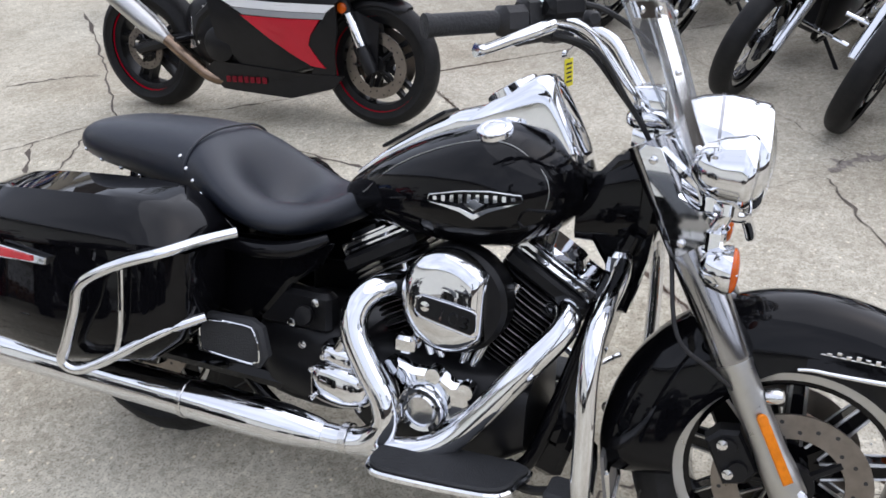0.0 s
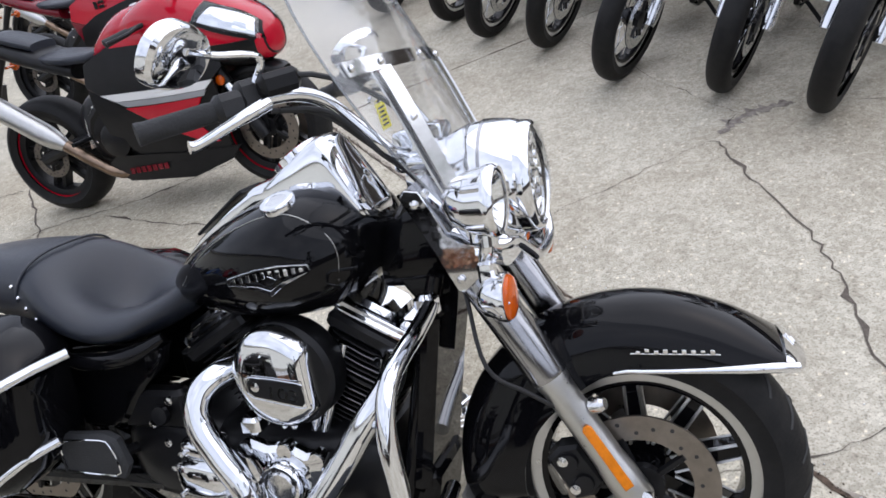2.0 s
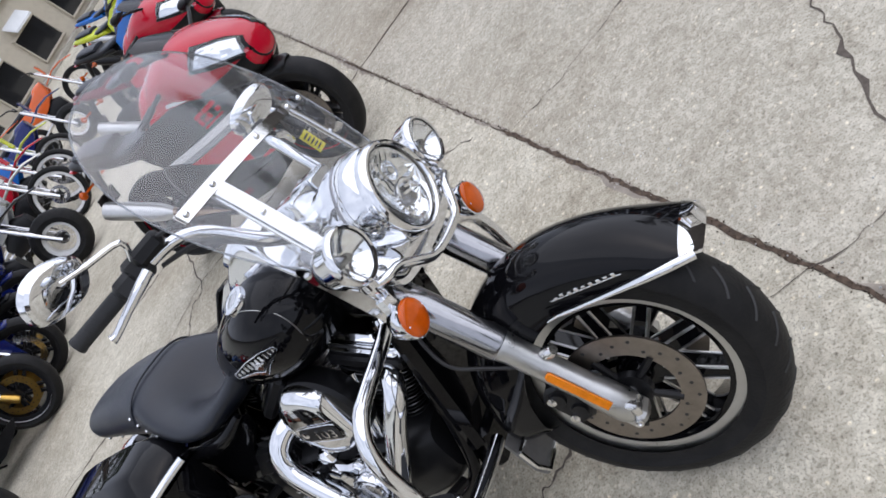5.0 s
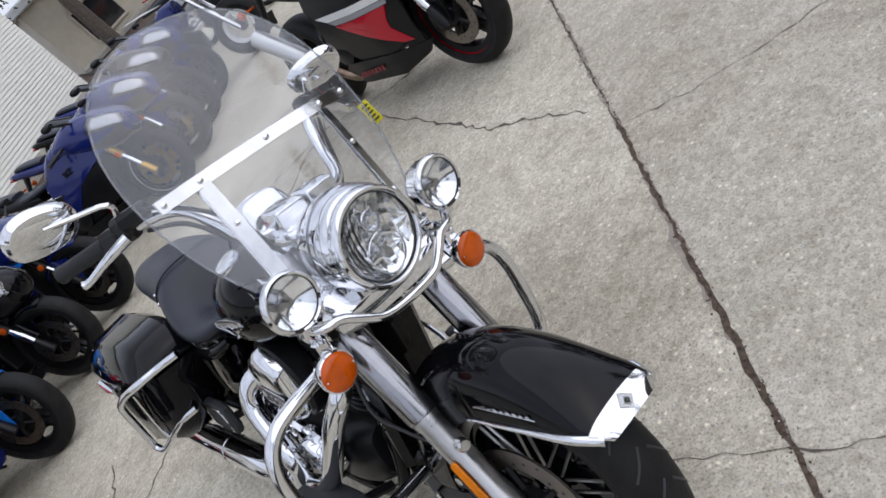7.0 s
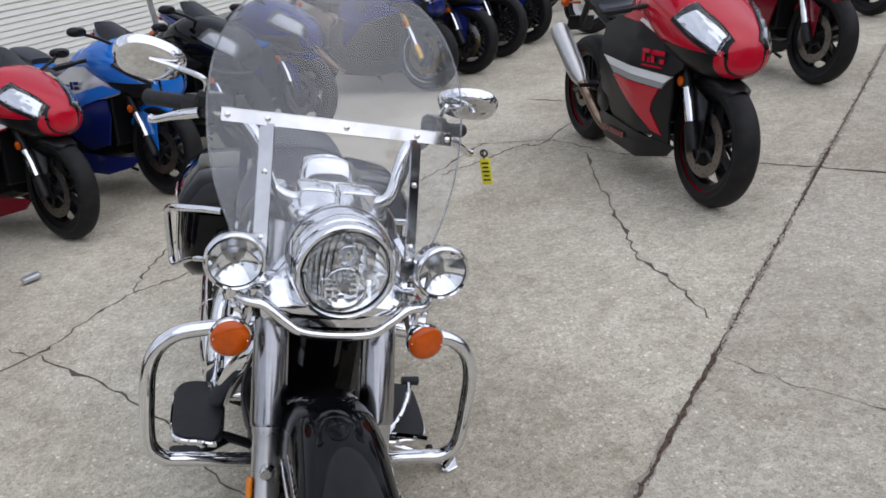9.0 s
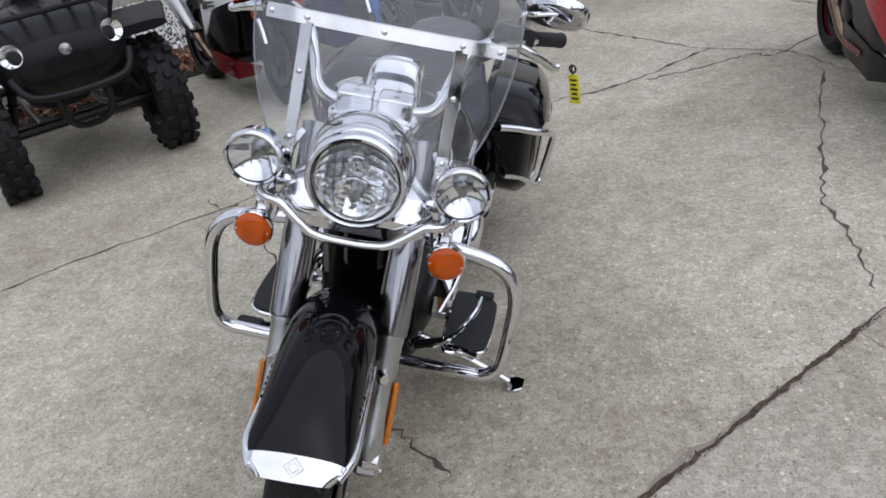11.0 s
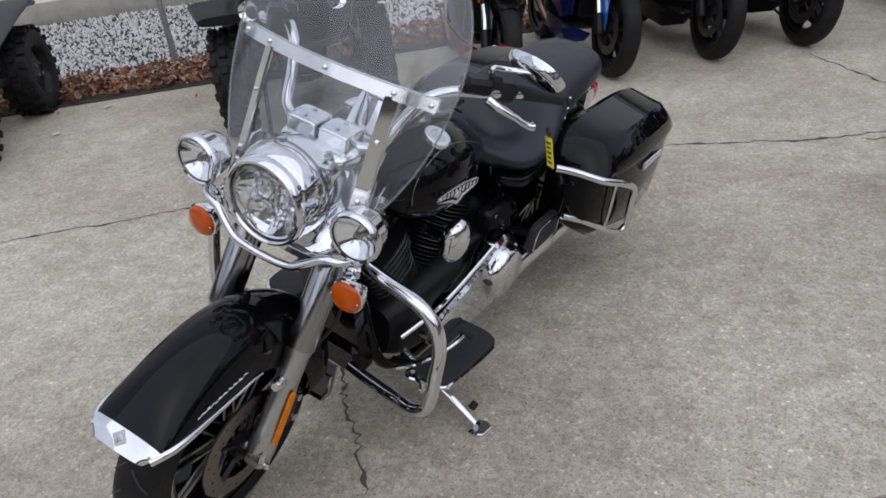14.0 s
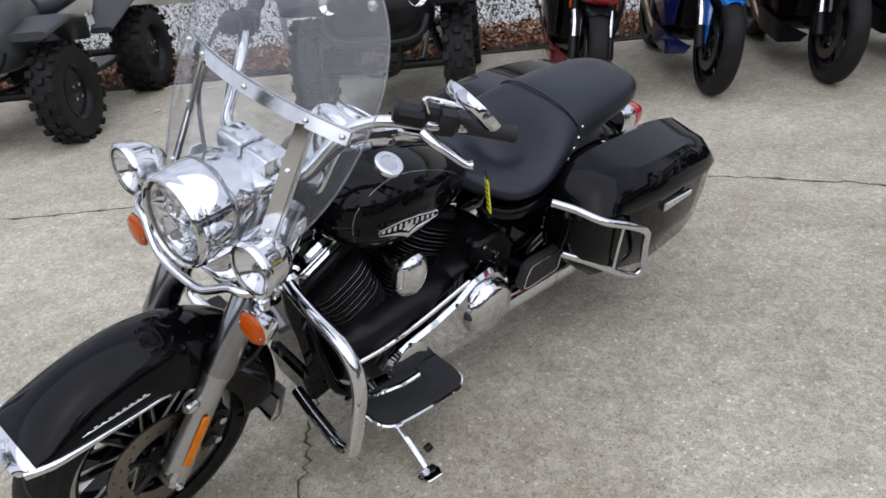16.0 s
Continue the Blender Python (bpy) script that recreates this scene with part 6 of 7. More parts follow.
    part("clutch_cover", lathe([(.085, 0), (.085, .012), (.07, .022), (0, .026)], along((-.08, -.19, .38), (0, -1, 0)), 20), SATIN, b)
    part("radiator", block(.4, 0, .5, .04, .3, .34, .01), SATIN, b)
    ex = part("exhaust", tube([(.1, -.13, .2), (-.15, -.15, .2), (-.28, -.17, .28), (-.41, -.195, .4)], .03, 12, 4), BURNT, b, "heat-tinted exhaust pipe")
    part("silencer", lathe([(0, 0), (.03, 0), (.05, .06), (.056, .12), (.056, .4), (.05, .43), (.036, .435), (.03, .4), (0, .4)], along((-.4, -.195, .39), (-1, -.1, .82)), 24), can, ex, "brushed silencer can")
    part("chain_guard", panel_xz([(-.72, .38), (-.4, .47), (-.35, .44), (-.68, .34)], .12, .13, .003), PLASTIC, b)
    part("side_stand", tube([(-.1, .12, .22), (-.08, .26, .1), (-.07, .32, .06)], .011, 8, 3), SATIN, b)
    return b


def stand(x, y, heading, lean=-9, lift=.004, size=1.05):
    """Front tyre at (x, y), pointing along heading, leaning to its left."""
    h = radians(heading)
    return pose(x - .7 * size * math.cos(h), y - .7 * size * math.sin(h), lift, 0, 0, heading) @ pose(0, 0, 0, lean) @ Matrix.Scale(size, 4)


LINE = "sport motorcycles parked in a line"
sport_bike(stand(-1.19, 2.14, 1), "black and red sport motorcycle with white side stripes", LINE, RED, SATIN, WHITE, SATIN, SATIN, SATIN, RED, SATIN, STEEL, SATIN, RED, None, True, RED)
sport_bike(stand(-2.76, 3.86, 3), "red sport motorcycle with dark red front fender", LINE, RED, DEEPRED, SATIN, SATIN, DEEPRED, SATIN, None, SATIN, STEEL, DEEPRED, RED, None, False, RED)
sport_bike(stand(-4.45, 5.65, 5), "blue and black sport motorcycle", LINE, BLUE, NAVY, WHITE, SATIN, NAVY, SATIN, None, SATIN, STEEL, SATIN, NAVY, None, False, BLUE)
sport_bike(stand(-6.0, 7.2, 5), "lime yellow and black sport motorcycle", LINE, LIME, SATIN, SATIN, SATIN, SATIN, SATIN, None, SATIN, SATIN, LIME, SATIN)
sport_bike(stand(-7.6, 8.9, 5), "blue and white sport motorcycle", LINE, BLUE, WHITE, WHITE, SATIN, WHITE, SATIN, None, SATIN, STEEL, BLUE, WHITE)
sport_bike(stand(-2.77, -1.24, 45), "red, white and black sport motorcycle", ROWG, RED, SATIN, WHITE, DEEPRED, SATIN, SATIN, None, SATIN, STEEL, RED, RED, None, False, RED)
sport_bike(stand(-3.29, -.66, 46), "light blue, silver and navy sport motorcycle", ROWG, SILVER, NAVY, BLUE, NAVY, BLUE, SATIN, None, SATIN, STEEL, BLUE, BLUE, None, False, BLUE)
sport_bike(stand(-3.82, -.15, 44), "black sport motorcycle with clear headlights", ROWG, SATIN, BLACK, SATIN, SATIN, BLACK, SATIN, None, SATIN, STEEL, NAVY, BLACK, None, False, BLACK, 3)
sport_bike(stand(-4.26, .35, 44), "dark blue sport motorcycle", ROWG, NAVY, NAVY, BLUE, SATIN, NAVY, SATIN, STEEL, SATIN, STEEL, NAVY, NAVY)
sport_bike(stand(-4.9, 1.5, 44), "navy motorcycle with gold fork and white rim line", ROWG, NAVY, SATIN, NAVY, SATIN, SATIN, SATIN, WHITE, GOLD, STEEL, SATIN, NAVY, GOLD)
for x, y, c in ((-5.28, 1.98, NAVY), (-5.8, 2.44, BLACK), (-6.27, 2.87, NAVY)):
    sport_bike(stand(x, y, 44), "dark motorcycle with pale brake disc, parked in a row", ROWG, c, SATIN, c, SATIN, c, SATIN, None, SATIN, STEEL, c, c, STEEL)


# ---- dirt bikes and a mini bike further along the row ----
def dirt_bike(m, label, col, guard, rim, fat=False):
    b = thing("dirt_bike", m, label, "motorcycle", ROWG)
    R, W, rr = (.3, .17, .17) if fat else (.34, .09, .275)
    f = wheel(b, "front_wheel", .7, R, R, W, rr, 0, rim, SATIN, rim, .11 if not fat else .07, .03, (1,), None, False, STEEL, False)
    r = wheel(b, "rear_wheel", -.65, R, R, W * 1.2, rr, 0, rim, SATIN, rim, .1, .03, (1,), None, False, STEEL, False)
    for w, cx in ((f, .7), (r, -.65)):
        for k in range(16):
            a = 2 * math.pi * k / 16
            part("wire_spoke", tube([(cx + .03 * math.cos(a + .5), (-1) ** k * .025, R + .03 * math.sin(a + .5)), (cx + (rr - .02) * math.cos(a), 0, R + (rr - .02) * math.sin(a))], .002, 4, 1), STEEL, w)
    fd = Vector((-.42, 0, 1)).normalized()
    for s in (1, -1):
        part("fork_leg", lathe([(0, -.02), (.026, -.02), (.028, .3), (.022, .31), (.022, .75), (0, .75)], along((.7, s * .09, R), fd), 14), STEEL, b)
        part("handlebar", tube([(.38, s * .04, 1.05), (.36, s * .14, 1.12), (.28, s * .36, 1.14)], .011, 8, 3), SATIN, b)
        part("side_panel", body([(-.5, s * .1, .72, .84, .02), (-.2, s * .12, .55, .82, .03), (.1, s * .13, .58, .88, .04), (.3, s * .12, .72, .9, .03)], 3, 16), col, b)
        part("swingarm", tube([(-.1, s * .08, .4), (-.65, s * .09, R)], .022, 8, 1), STEEL, b)
    part("front_fender", loft([oval(.35, 0, .8, .06, .012, 2.4, 14), oval(.6, 0, .85, .085, .014, 2.4, 14), oval(.8, 0, .83, .08, .014, 2.4, 14), oval(1.0, 0, .75, .05, .01, 2.4, 14)]), guard, b)
    part("rear_fender", loft([oval(-.95, 0, .98, .05, .01, 2.4, 14), oval(-.7, 0, .93, .09, .014, 2.4, 14), oval(-.4, 0, .86, .09, .014, 2.4, 14)]), guard, b)
    part("fuel_tank", body([(0, 0, .7, .88, .06), (.15, 0, .7, .95, .11), (.32, 0, .76, .93, .09)], 2.5, 18), col, b)
    part("seat", body([(-.7, 0, .88, .94, .06), (-.4, 0, .83, .92, .09), (0, 0, .83, .92, .08), (.1, 0, .86, .92, .05)], 2.8, 16), LEATHER, b)
    part("number_plate", block(.5, 0, 1.0, .02, .16, .2, .03), guard, b)
    part("engine", body([(-.15, 0, .3, .5, .1), (.1, 0, .28, .65, .12), (.3, 0, .34, .55, .08)], 3.5, 16), SATIN, b)
    part("side_stand", tube([(-.05, .1, .35), (0, .28, .03)], .01, 6, 1), SATIN, b)
    return b


dirt_bike(stand(-6.15, 3.58, 44), "dark mini bike with fat tyres and white rims", NAVY, SATIN, WHITE, True)
dirt_bike(stand(-7.3, 4.72, 44), "silver dirt bike with large white-rimmed spoked wheels", SILVER, WHITE, WHITE)
dirt_bike(stand(-7.9, 5.35, 44), "red dirt bike with white rims", RED, RED, WHITE)
dirt_bike(stand(-8.5, 6.0, 44), "blue dirt bike with yellow fender", BLUE, LIME, STEEL)
dirt_bike(stand(-9.25, 7.2, 44), "navy fat-tyred mini bike with white hubs", NAVY, NAVY, WHITE, True)
dirt_bike(stand(-10.6, 9.0, 44), "orange and black dirt bike", ORANGE, ORANGE, SATIN)

# ---- row of cruisers facing the lot ----
def cruiser(m, label, group):
    b = thing("cruiser_motorcycle", m, label, "motorcycle", group)
    fw_ = wheel(b, "front_wheel", .78, .325, .325, .112, .24, 0, BLACK, BLACK, CHROME, .145, .05, (1,), None, False, STEEL, False)
    for k in range(18):
        a = 2 * math.pi * k / 18
        part("wire_spoke", tube([(.78 + .03 * math.cos(a + .5), (-1) ** k * .03, .325 + .03 * math.sin(a + .5)), (.78 + .24 * math.cos(a), 0, .325 + .24 * math.sin(a))], .0022, 4, 1), CHROME, fw_)
    wheel(b, "rear_wheel", -.78, .325, .325, .16, .22, 7, BLACK, BLACK, CHROME, .14, .07, (1,), None, False, STEEL, False)
    fd = (Vector((.36, 0, .98)) - Vector((.78, 0, .325))).normalized()
    for s in (1, -1):
        lg = part("fork_leg", lathe([(0, -.02), (.028, -.02), (.033, .02), (.03, .3), (.033, .31), (0, .31)], along((.77, s * .1, .325), fd), 16), CHROME, b, "chrome fork leg")
        part("fork_tube", lathe([(.0215, .3), (.0215, .78), (0, .78)], along((.77, s * .1, .325), fd), 14), CHROME, lg)
        part("handlebar", tube([(.34, s * .05, 1.02), (.33, s * .2, 1.1), (.22, s * .36, 1.1), (.12, s * .42, 1.08)], .0125, 10, 4), CHROME, b)
        part("grip", lathe([(0, 0), (.018, 0), (.018, .11), (0, .115)], along((.17, s * .39, 1.09), (-.8, s * .5, -.1)), 12), MATRUBBER, b)
        part("turn_signal", lathe([(0, -.03), (.03, -.02), (.036, .01), (.03, .022), (0, .026)], along((.42, s * .19, .88), (1, 0, 0)), 16), AMBER, b)
        part("frame_tube", tube([(.4, s * .05, .8), (.3, s * .1, .4), (.2, s * .12, .2), (-.4, s * .12, .22)], .018, 8, 3), BLACK, b)
        part("muffler", lathe([(0, 0), (.03, 0), (.045, .1), (.045, .75), (0, .76)], along((-.1, s * .22, .28), (-1, 0, .04)), 18), CHROME, b)
    part("front_fender", shell(fender_shell(.78, .325, .352, .07, 165, 60, .09, 22), fender_shell(.78, .325, .348, .067, 165, 60, .09, 22)), BLACK, b)
    part("headlight", lathe([(0, -.1), (.05, -.08), (.078, -.03), (.084, .005), (.074, .01), (.05, -.005), (0, -.02)], along((.46, 0, .92), (1, 0, -.05)), 24), CHROME, b)
    part("fuel_tank", body([(-.2, 0, .72, .76, .05), (-.05, 0, .68, .85, .13), (.1, 0, .67, .9, .16), (.22, 0, .7, .89, .14), (.3, 0, .76, .84, .06)], 2.4, 24), BLACK, b)
    part("engine", body([(-.2, 0, .25, .5, .15), (0, 0, .2, .64, .17), (.2, 0, .22, .64, .16), (.3, 0, .28, .5, .1)], 4, 20), SATIN, b)
    for x in (-.02, .16):
        part("rocker_cover", block(x, 0, .64, .15, .16, .07, .02), CHROME, b)
    part("air_cleaner", lathe([(.09, 0), (.09, .04), (.07, .06), (0, .065)], along((.08, -.16, .55), (0, -1, 0)), 20), CHROME, b)
    part("exhaust_pipe", tube([(.25, -.12, .52), (.3, -.18, .42), (.15, -.22, .3), (-.15, -.22, .28)], .026, 10, 4), CHROME, b)
    part("seat", body([(-.85, 0, .72, .78, .08), (-.65, 0, .7, .82, .13), (-.42, 0, .62, .74, .17), (-.22, 0, .64, .72, .12)], 2.6, 20), LEATHER, b)
    part("rear_fender", shell(fender_shell(-.78, .325, .38, .1, 0, 125, .1, 20), fender_shell(-.78, .325, .376, .096, 0, 125, .1, 20)), BLACK, b)
    part("side_stand", tube([(.1, .12, .2), (.15, .32, .06)], .011, 8, 1), SATIN, b)
    part("floor_peg", tube([(.3, -.3, .3), (.3, .3, .3)], .012, 8, 1), CHROME, b)
    return b


def cruiser_pose(x, y, h, lean=-19):
    return pose(x - .78 * math.cos(radians(h)), y - .78 * math.sin(radians(h)), .004, 0, 0, h) @ pose(0, 0, 0, lean)


CG = "cruisers parked in a row facing the lot"
first = cruiser(cruiser_pose(1.34, 2.31, 249), "black cruiser motorcycle with chrome forks parked in a row", CG)
for x, y, h in ((.945, 2.63, 252), (.425, 2.95, 248), (-.055, 3.59, 252), (-.52, 3.97, 250), (-.92, 4.47, 248), (-1.67, 5.04, 252), (-2.3, 5.68, 250), (-2.95, 6.3, 248), (-3.6, 6.95, 250), (-4.3, 7.6, 250)):
    copy_thing(first, cruiser_pose(x, y, h))


# ---- quad bikes ----
def quad_wheel(b, x, y, z, R, W, s):
    w = part("wheel", lathe([(0, -W * .1), (.05, -W * .1), (.14, -W * .2), (.155, -W * .42), (.165, -W * .45), (.165, W * .45), (.155, W * .42), (.14, W * .25), (.05, W * .3), (0, W * .3)], along((x, y, z), (0, s, 0)), 28), SATIN, b)
    prof = [(.16, -W * .42), (.2, -W * .5), (R * .9, -W * .48), (R - .012, -W * .36), (R - .008, 0), (R - .012, W * .36), (R * .9, W * .48), (.2, W * .5), (.16, W * .42)]
    t = part("tyre", lathe(prof, along((x, y, z), (0, s, 0)), 36), RUBBER, w, "knobbly tyre")
    kn = []
    T = along((x, y, z), (0, s, 0))
    for k in range(20):
        a = 2 * math.pi * k / 20
        for j, off in ((-.38, 0), (0.02, .15), (.38, 0)):
            kn.append(xf(block(R - .004, 0, j * W, .026, .045, W * .26, .005), T @ Matrix.Rotation(a + off, 4, "Z")))
    part("tread_block", join(*kn), RUBBER, t)["kind"] = "stuff"
    for k in range(4):
        a = radians(90 * k + 45)
        part("lug_nut", xf(lathe([(.01, .0), (.01, .02), (0, .022)], Matrix.Translation((.05 * math.cos(a), .05 * math.sin(a), W * .28)), 7), T), STEEL, w)
    return w


def quad(m, label, body_mat, utility):
    b = thing("quad_bike", m, label, "quad bike", "quad bikes by the gravel bed")
    for x in (.6, -.6):
        for s in (1, -1):
            quad_wheel(b, x, s * .42, .3, .3, .165 if x > 0 else .22, s)
    part("frame", join(*[tube([(.6, s * .2, .32), (.2, s * .18, .26), (-.5, s * .18, .28)], .02, 8, 2) for s in (1, -1)], tube([(.6, -.42, .3), (.6, .42, .3)], .025, 8, 1), tube([(-.6, -.42, .3), (-.6, .42, .3)], .03, 8, 1)), SATIN, b)
    part("engine", body([(-.25, 0, .28, .5, .15), (0, 0, .26, .6, .18), (.25, 0, .3, .5, .14)], 4, 20), SATIN, b)
    part("front_body", body([(.15, 0, .55, .82, .14), (.35, 0, .5, .88, .24), (.6, 0, .46, .87, .31), (.78, 0, .48, .82, .3), (.87, 0, .54, .74, .22)], 3.2, 28), body_mat, b, "", 55)
    for s in (1, -1):
        part("front_fender", loft([oval(.2, s * .36, .56, .1, .02, 3, 16), oval(.38, s * .4, .7, .16, .025, 3, 16), oval(.6, s * .41, .74, .17, .025, 3, 16), oval(.8, s * .38, .68, .14, .025, 3, 16)]), body_mat, b)
        part("rear_fender", loft([oval(-.2, s * .34, .52, .08, .02, 3, 16), oval(-.4, s * .4, .7, .16, .025, 3, 16), oval(-.62, s * .41, .76, .18, .025, 3, 16), oval(-.88, s * .38, .72, .15, .025, 3, 16)]), body_mat, b)
        part("headlight", lathe([(.05, -.03), (.056, .0), (.053, .01), (.044, .0), (.02, -.02), (0, -.02)], along((.855, s * (.235 if utility else .2), .715 if utility else .66), (1, s * .25, .12)), 20), REFLECT, b, "round headlight")
        part("shock", join(tube([(.55, s * .22, .68), (.6, s * .32, .36)], .022, 8, 1), *[lathe([(.03, 0), (.036, .005), (.03, .01)], along((.55 + .05 * q, s * (.22 + .1 * q), .68 - .32 * q), (.05, s * .1, -.32)), 12) for q in (.1, .25, .4, .55, .7)]), STEEL if not utility else SATIN, b)
        part("handlebar", tube([(.3, s * .04, .95), (.28, s * .16, 1.02), (.2, s * .34, 1.0)], .012, 8, 3), SATIN, b)
        part("grip", lathe([(0, 0), (.018, 0), (.018, .12), (0, .125)], along((.235, s * .27, 1.01), (-.4, s * .9, -.1)), 12), MATRUBBER, b)
        part("footwell", block(-.02, s * .33, .33, .42, .2, .03, .01), SATIN, b)
    part("bumper", join(tube([(.88, -.28, .62), (.93, -.22, .52), (.94, 0, .5), (.93, .22, .52), (.88, .28, .62)], .02, 10, 3), tube([(.9, -.12, .5), (.9, -.1, .36), (.8, 0, .3), (.9, .1, .36), (.9, .12, .5)], .018, 8, 3)), SATIN, b, "black tubular front bumper")
    part("grille", block(.85, 0, .62, .04, .26, .1, .012), SATIN, b)
    part("badge", lathe([(.028, 0), (.028, .006), (0, .008)], along((.875, 0, .69), (1, 0, .1)), 16), STEEL, b)
    part("seat", body([(-.7, 0, .76, .84, .12), (-.5, 0, .72, .84, .17), (-.1, 0, .66, .78, .15), (.15, 0, .66, .78, .1)], 2.8, 20), LEATHER, b)
    part("tank_cover", body([(.05, 0, .7, .82, .1), (.2, 0, .72, .92, .14), (.33, 0, .76, .92, .1)], 2.6, 20), body_mat, b)
    part("pod", body([(.24, 0, .92, 1.0, .07), (.32, 0, .92, 1.03, .08), (.38, 0, .93, 1.0, .05)], 2.6, 16), SATIN, b)
    if utility:
        for x0, x1 in ((.3, .9), (-.95, -.4)):
            rk = part("cargo_rack", join(tube([(x0, -.36, .86), (x0, .36, .86), (x1, .36, .88), (x1, -.36, .88), (x0, -.36, .86)], .013, 8, 1)), SATIN, b, "black tubular cargo rack")
            for y in (-.24, -.12, 0, .12, .24):
                part("rack_bar", tube([(x0, y, .86), ((x0 + x1) / 2, y, .875), (x1, y, .88)], .011, 8, 2), SATIN, rk)
            for x in (x0 + .1, x1 - .1):
                for y in (-.3, .3):
                    part("rack_stay", tube([(x, y, .87), (x, y * .8, .72)], .012, 6, 1), SATIN, rk)
    else:
        for s in (1, -1):
            part("sticker", block(-.15, s * .31, .6, .08, .006, .06, .002), WHITE, b, "white price sticker")
            part("side_flash", prism([(.2, .45), (.34, .52), (.1, .56)], min(-s * .335, -s * .325), max(-s * .335, -s * .325), SIDE_L, .002), WHITE, b)
    return b


quad(pose(-2.46, -2.68, 0, 0, 0, 44) @ Matrix.Scale(1.13, 4), "black utility quad bike with cargo racks and round headlights", SATIN, True)
quad(pose(-.69, -4.74, 0, 0, 0, 43) @ Matrix.Scale(1.13, 4), "grey sport quad bike with knobbly tyres and white stickers", ATVGREY, False)
quad(pose(.9, -6.2, 0, 0, 0, 47), "grey and black quad bike parked beside another", ATVGREY, False)

# ---- wall, gravel bed, fence, far shop, trees, unseen backdrop ----
SIDING = mat("white_vinyl_siding", (0.84, 0.84, 0.76), 0.45, var=0.06, scale=3, bump=0.03, bscale=40)
FOUND = mat("painted_block_foundation", (0.42, 0.4, 0.34), 0.85, var=0.25, scale=4, bump=0.25, bscale=50)
ROOFM = mat("grey_shingle", (0.12, 0.12, 0.12), 0.9, var=0.4, scale=12, bump=0.3)
STONE = mat("white_landscape_stone", (0.8, 0.8, 0.79), 0.8, var=0.45, scale=30, bump=0.3, dark=(0.42, 0.42, 0.41), random_shift=0.2)
SOIL = mat("dark_bed_soil", (0.06, 0.05, 0.04), 0.95, var=0.5, scale=14, bump=0.4)
LEAF = mat("dry_brown_leaf", (0.3, 0.15, 0.07), 0.75, var=0.5, scale=9, dark=(0.12, 0.06, 0.035))
_ln = LEAF.node_tree
_lg = _ln.nodes.new("ShaderNodeNewGeometry")
_lr = _ln.nodes.new("ShaderNodeValToRGB")
_lr.color_ramp.elements[0].position, _lr.color_ramp.elements[0].color = 0.0, (0.1, 0.045, 0.025, 1)
_lr.color_ramp.elements[1].position, _lr.color_ramp.elements[1].color = 1.0, (0.42, 0.27, 0.16, 1)
_le = _lr.color_ramp.elements.new(0.6)
_le.color = (0.27, 0.11, 0.05, 1)
_ln.links.new(_lg.outputs["Random Per Island"], _lr.inputs["Fac"])
_ln.links.new(_lr.outputs["Color"], _ln.nodes["Principled BSDF"].inputs["Base Color"])
GREEN = mat("dull_weed_green", (0.07, 0.1, 0.035), 0.8, var=0.4, scale=10)
GALV = mat("galvanised_pipe", (0.42, 0.42, 0.41), 0.45, 0.8, var=0.25, scale=14)
CREAM = mat("cream_render", (0.55, 0.5, 0.4), 0.8, var=0.12, scale=3, bump=0.1)
BROWN = mat("backdrop_brown", (0.09, 0.075, 0.06), 0.9, var=0.4, scale=2, bump=0.1)
AWN = mat("white_awning", (0.75, 0.77, 0.78), 0.6, var=0.08, scale=3)
DARKWIN = mat("dark_window", (0.015, 0.016, 0.018), 0.08, 0.0, coat=0.5)
BARK = mat("grey_bark", (0.12, 0.1, 0.08), 0.9, var=0.4, scale=12, bump=0.5, bscale=30)
NEEDLE = mat("dark_foliage", (0.05, 0.075, 0.03), 0.8, var=0.5, scale=2)
PAPER = mat("litter_paper", (0.7, 0.69, 0.66), 0.7, var=0.1)

W0 = Vector((-4.9, -8.5, 0))


def at_wall(u, n, z):
    p = W0 + U * u + N * n
    return (p.x, p.y, z)


def wall_box(u0, u1, n0, n1, z0, z1):
    c = [at_wall(u0, n0, 0), at_wall(u1, n0, 0), at_wall(u1, n1, 0), at_wall(u0, n1, 0)]
    return prism([(p[0], p[1]) for p in c], z0, z1, None, .004)


bld = tagged(new("wall_siding"), "white horizontal vinyl siding wall on a painted block foundation", "wall", kind="structure")
part("foundation", wall_box(-14, 19.5, -.25, 0.0, -.02, .3), FOUND, bld)
part("wall_core", wall_box(-14, 19.5, -.25, -.03, .3, 4.6), SIDING, bld)
for i in range(52):
    z = .3 + i * .083
    V = []
    for n_, h_ in ((-.028, 0), (.004, .0), (.0, .015), (-.006, .066), (-.028, .068), (-.028, .083)):
        V += [at_wall(-14, n_, z + h_), at_wall(19.5, n_, z + h_)]
    part("siding_board", (V, [(2 * k, 2 * k + 2, 2 * k + 3, 2 * k + 1) for k in range(5)]), SIDING, bld, angle=5)
part("eave", wall_box(-14.4, 19.9, -.3, .5, 4.55, 4.75), AWN, bld)
part("wall_end", wall_box(19.2, 19.5, -9, -.25, -.02, 4.6), SIDING, bld)
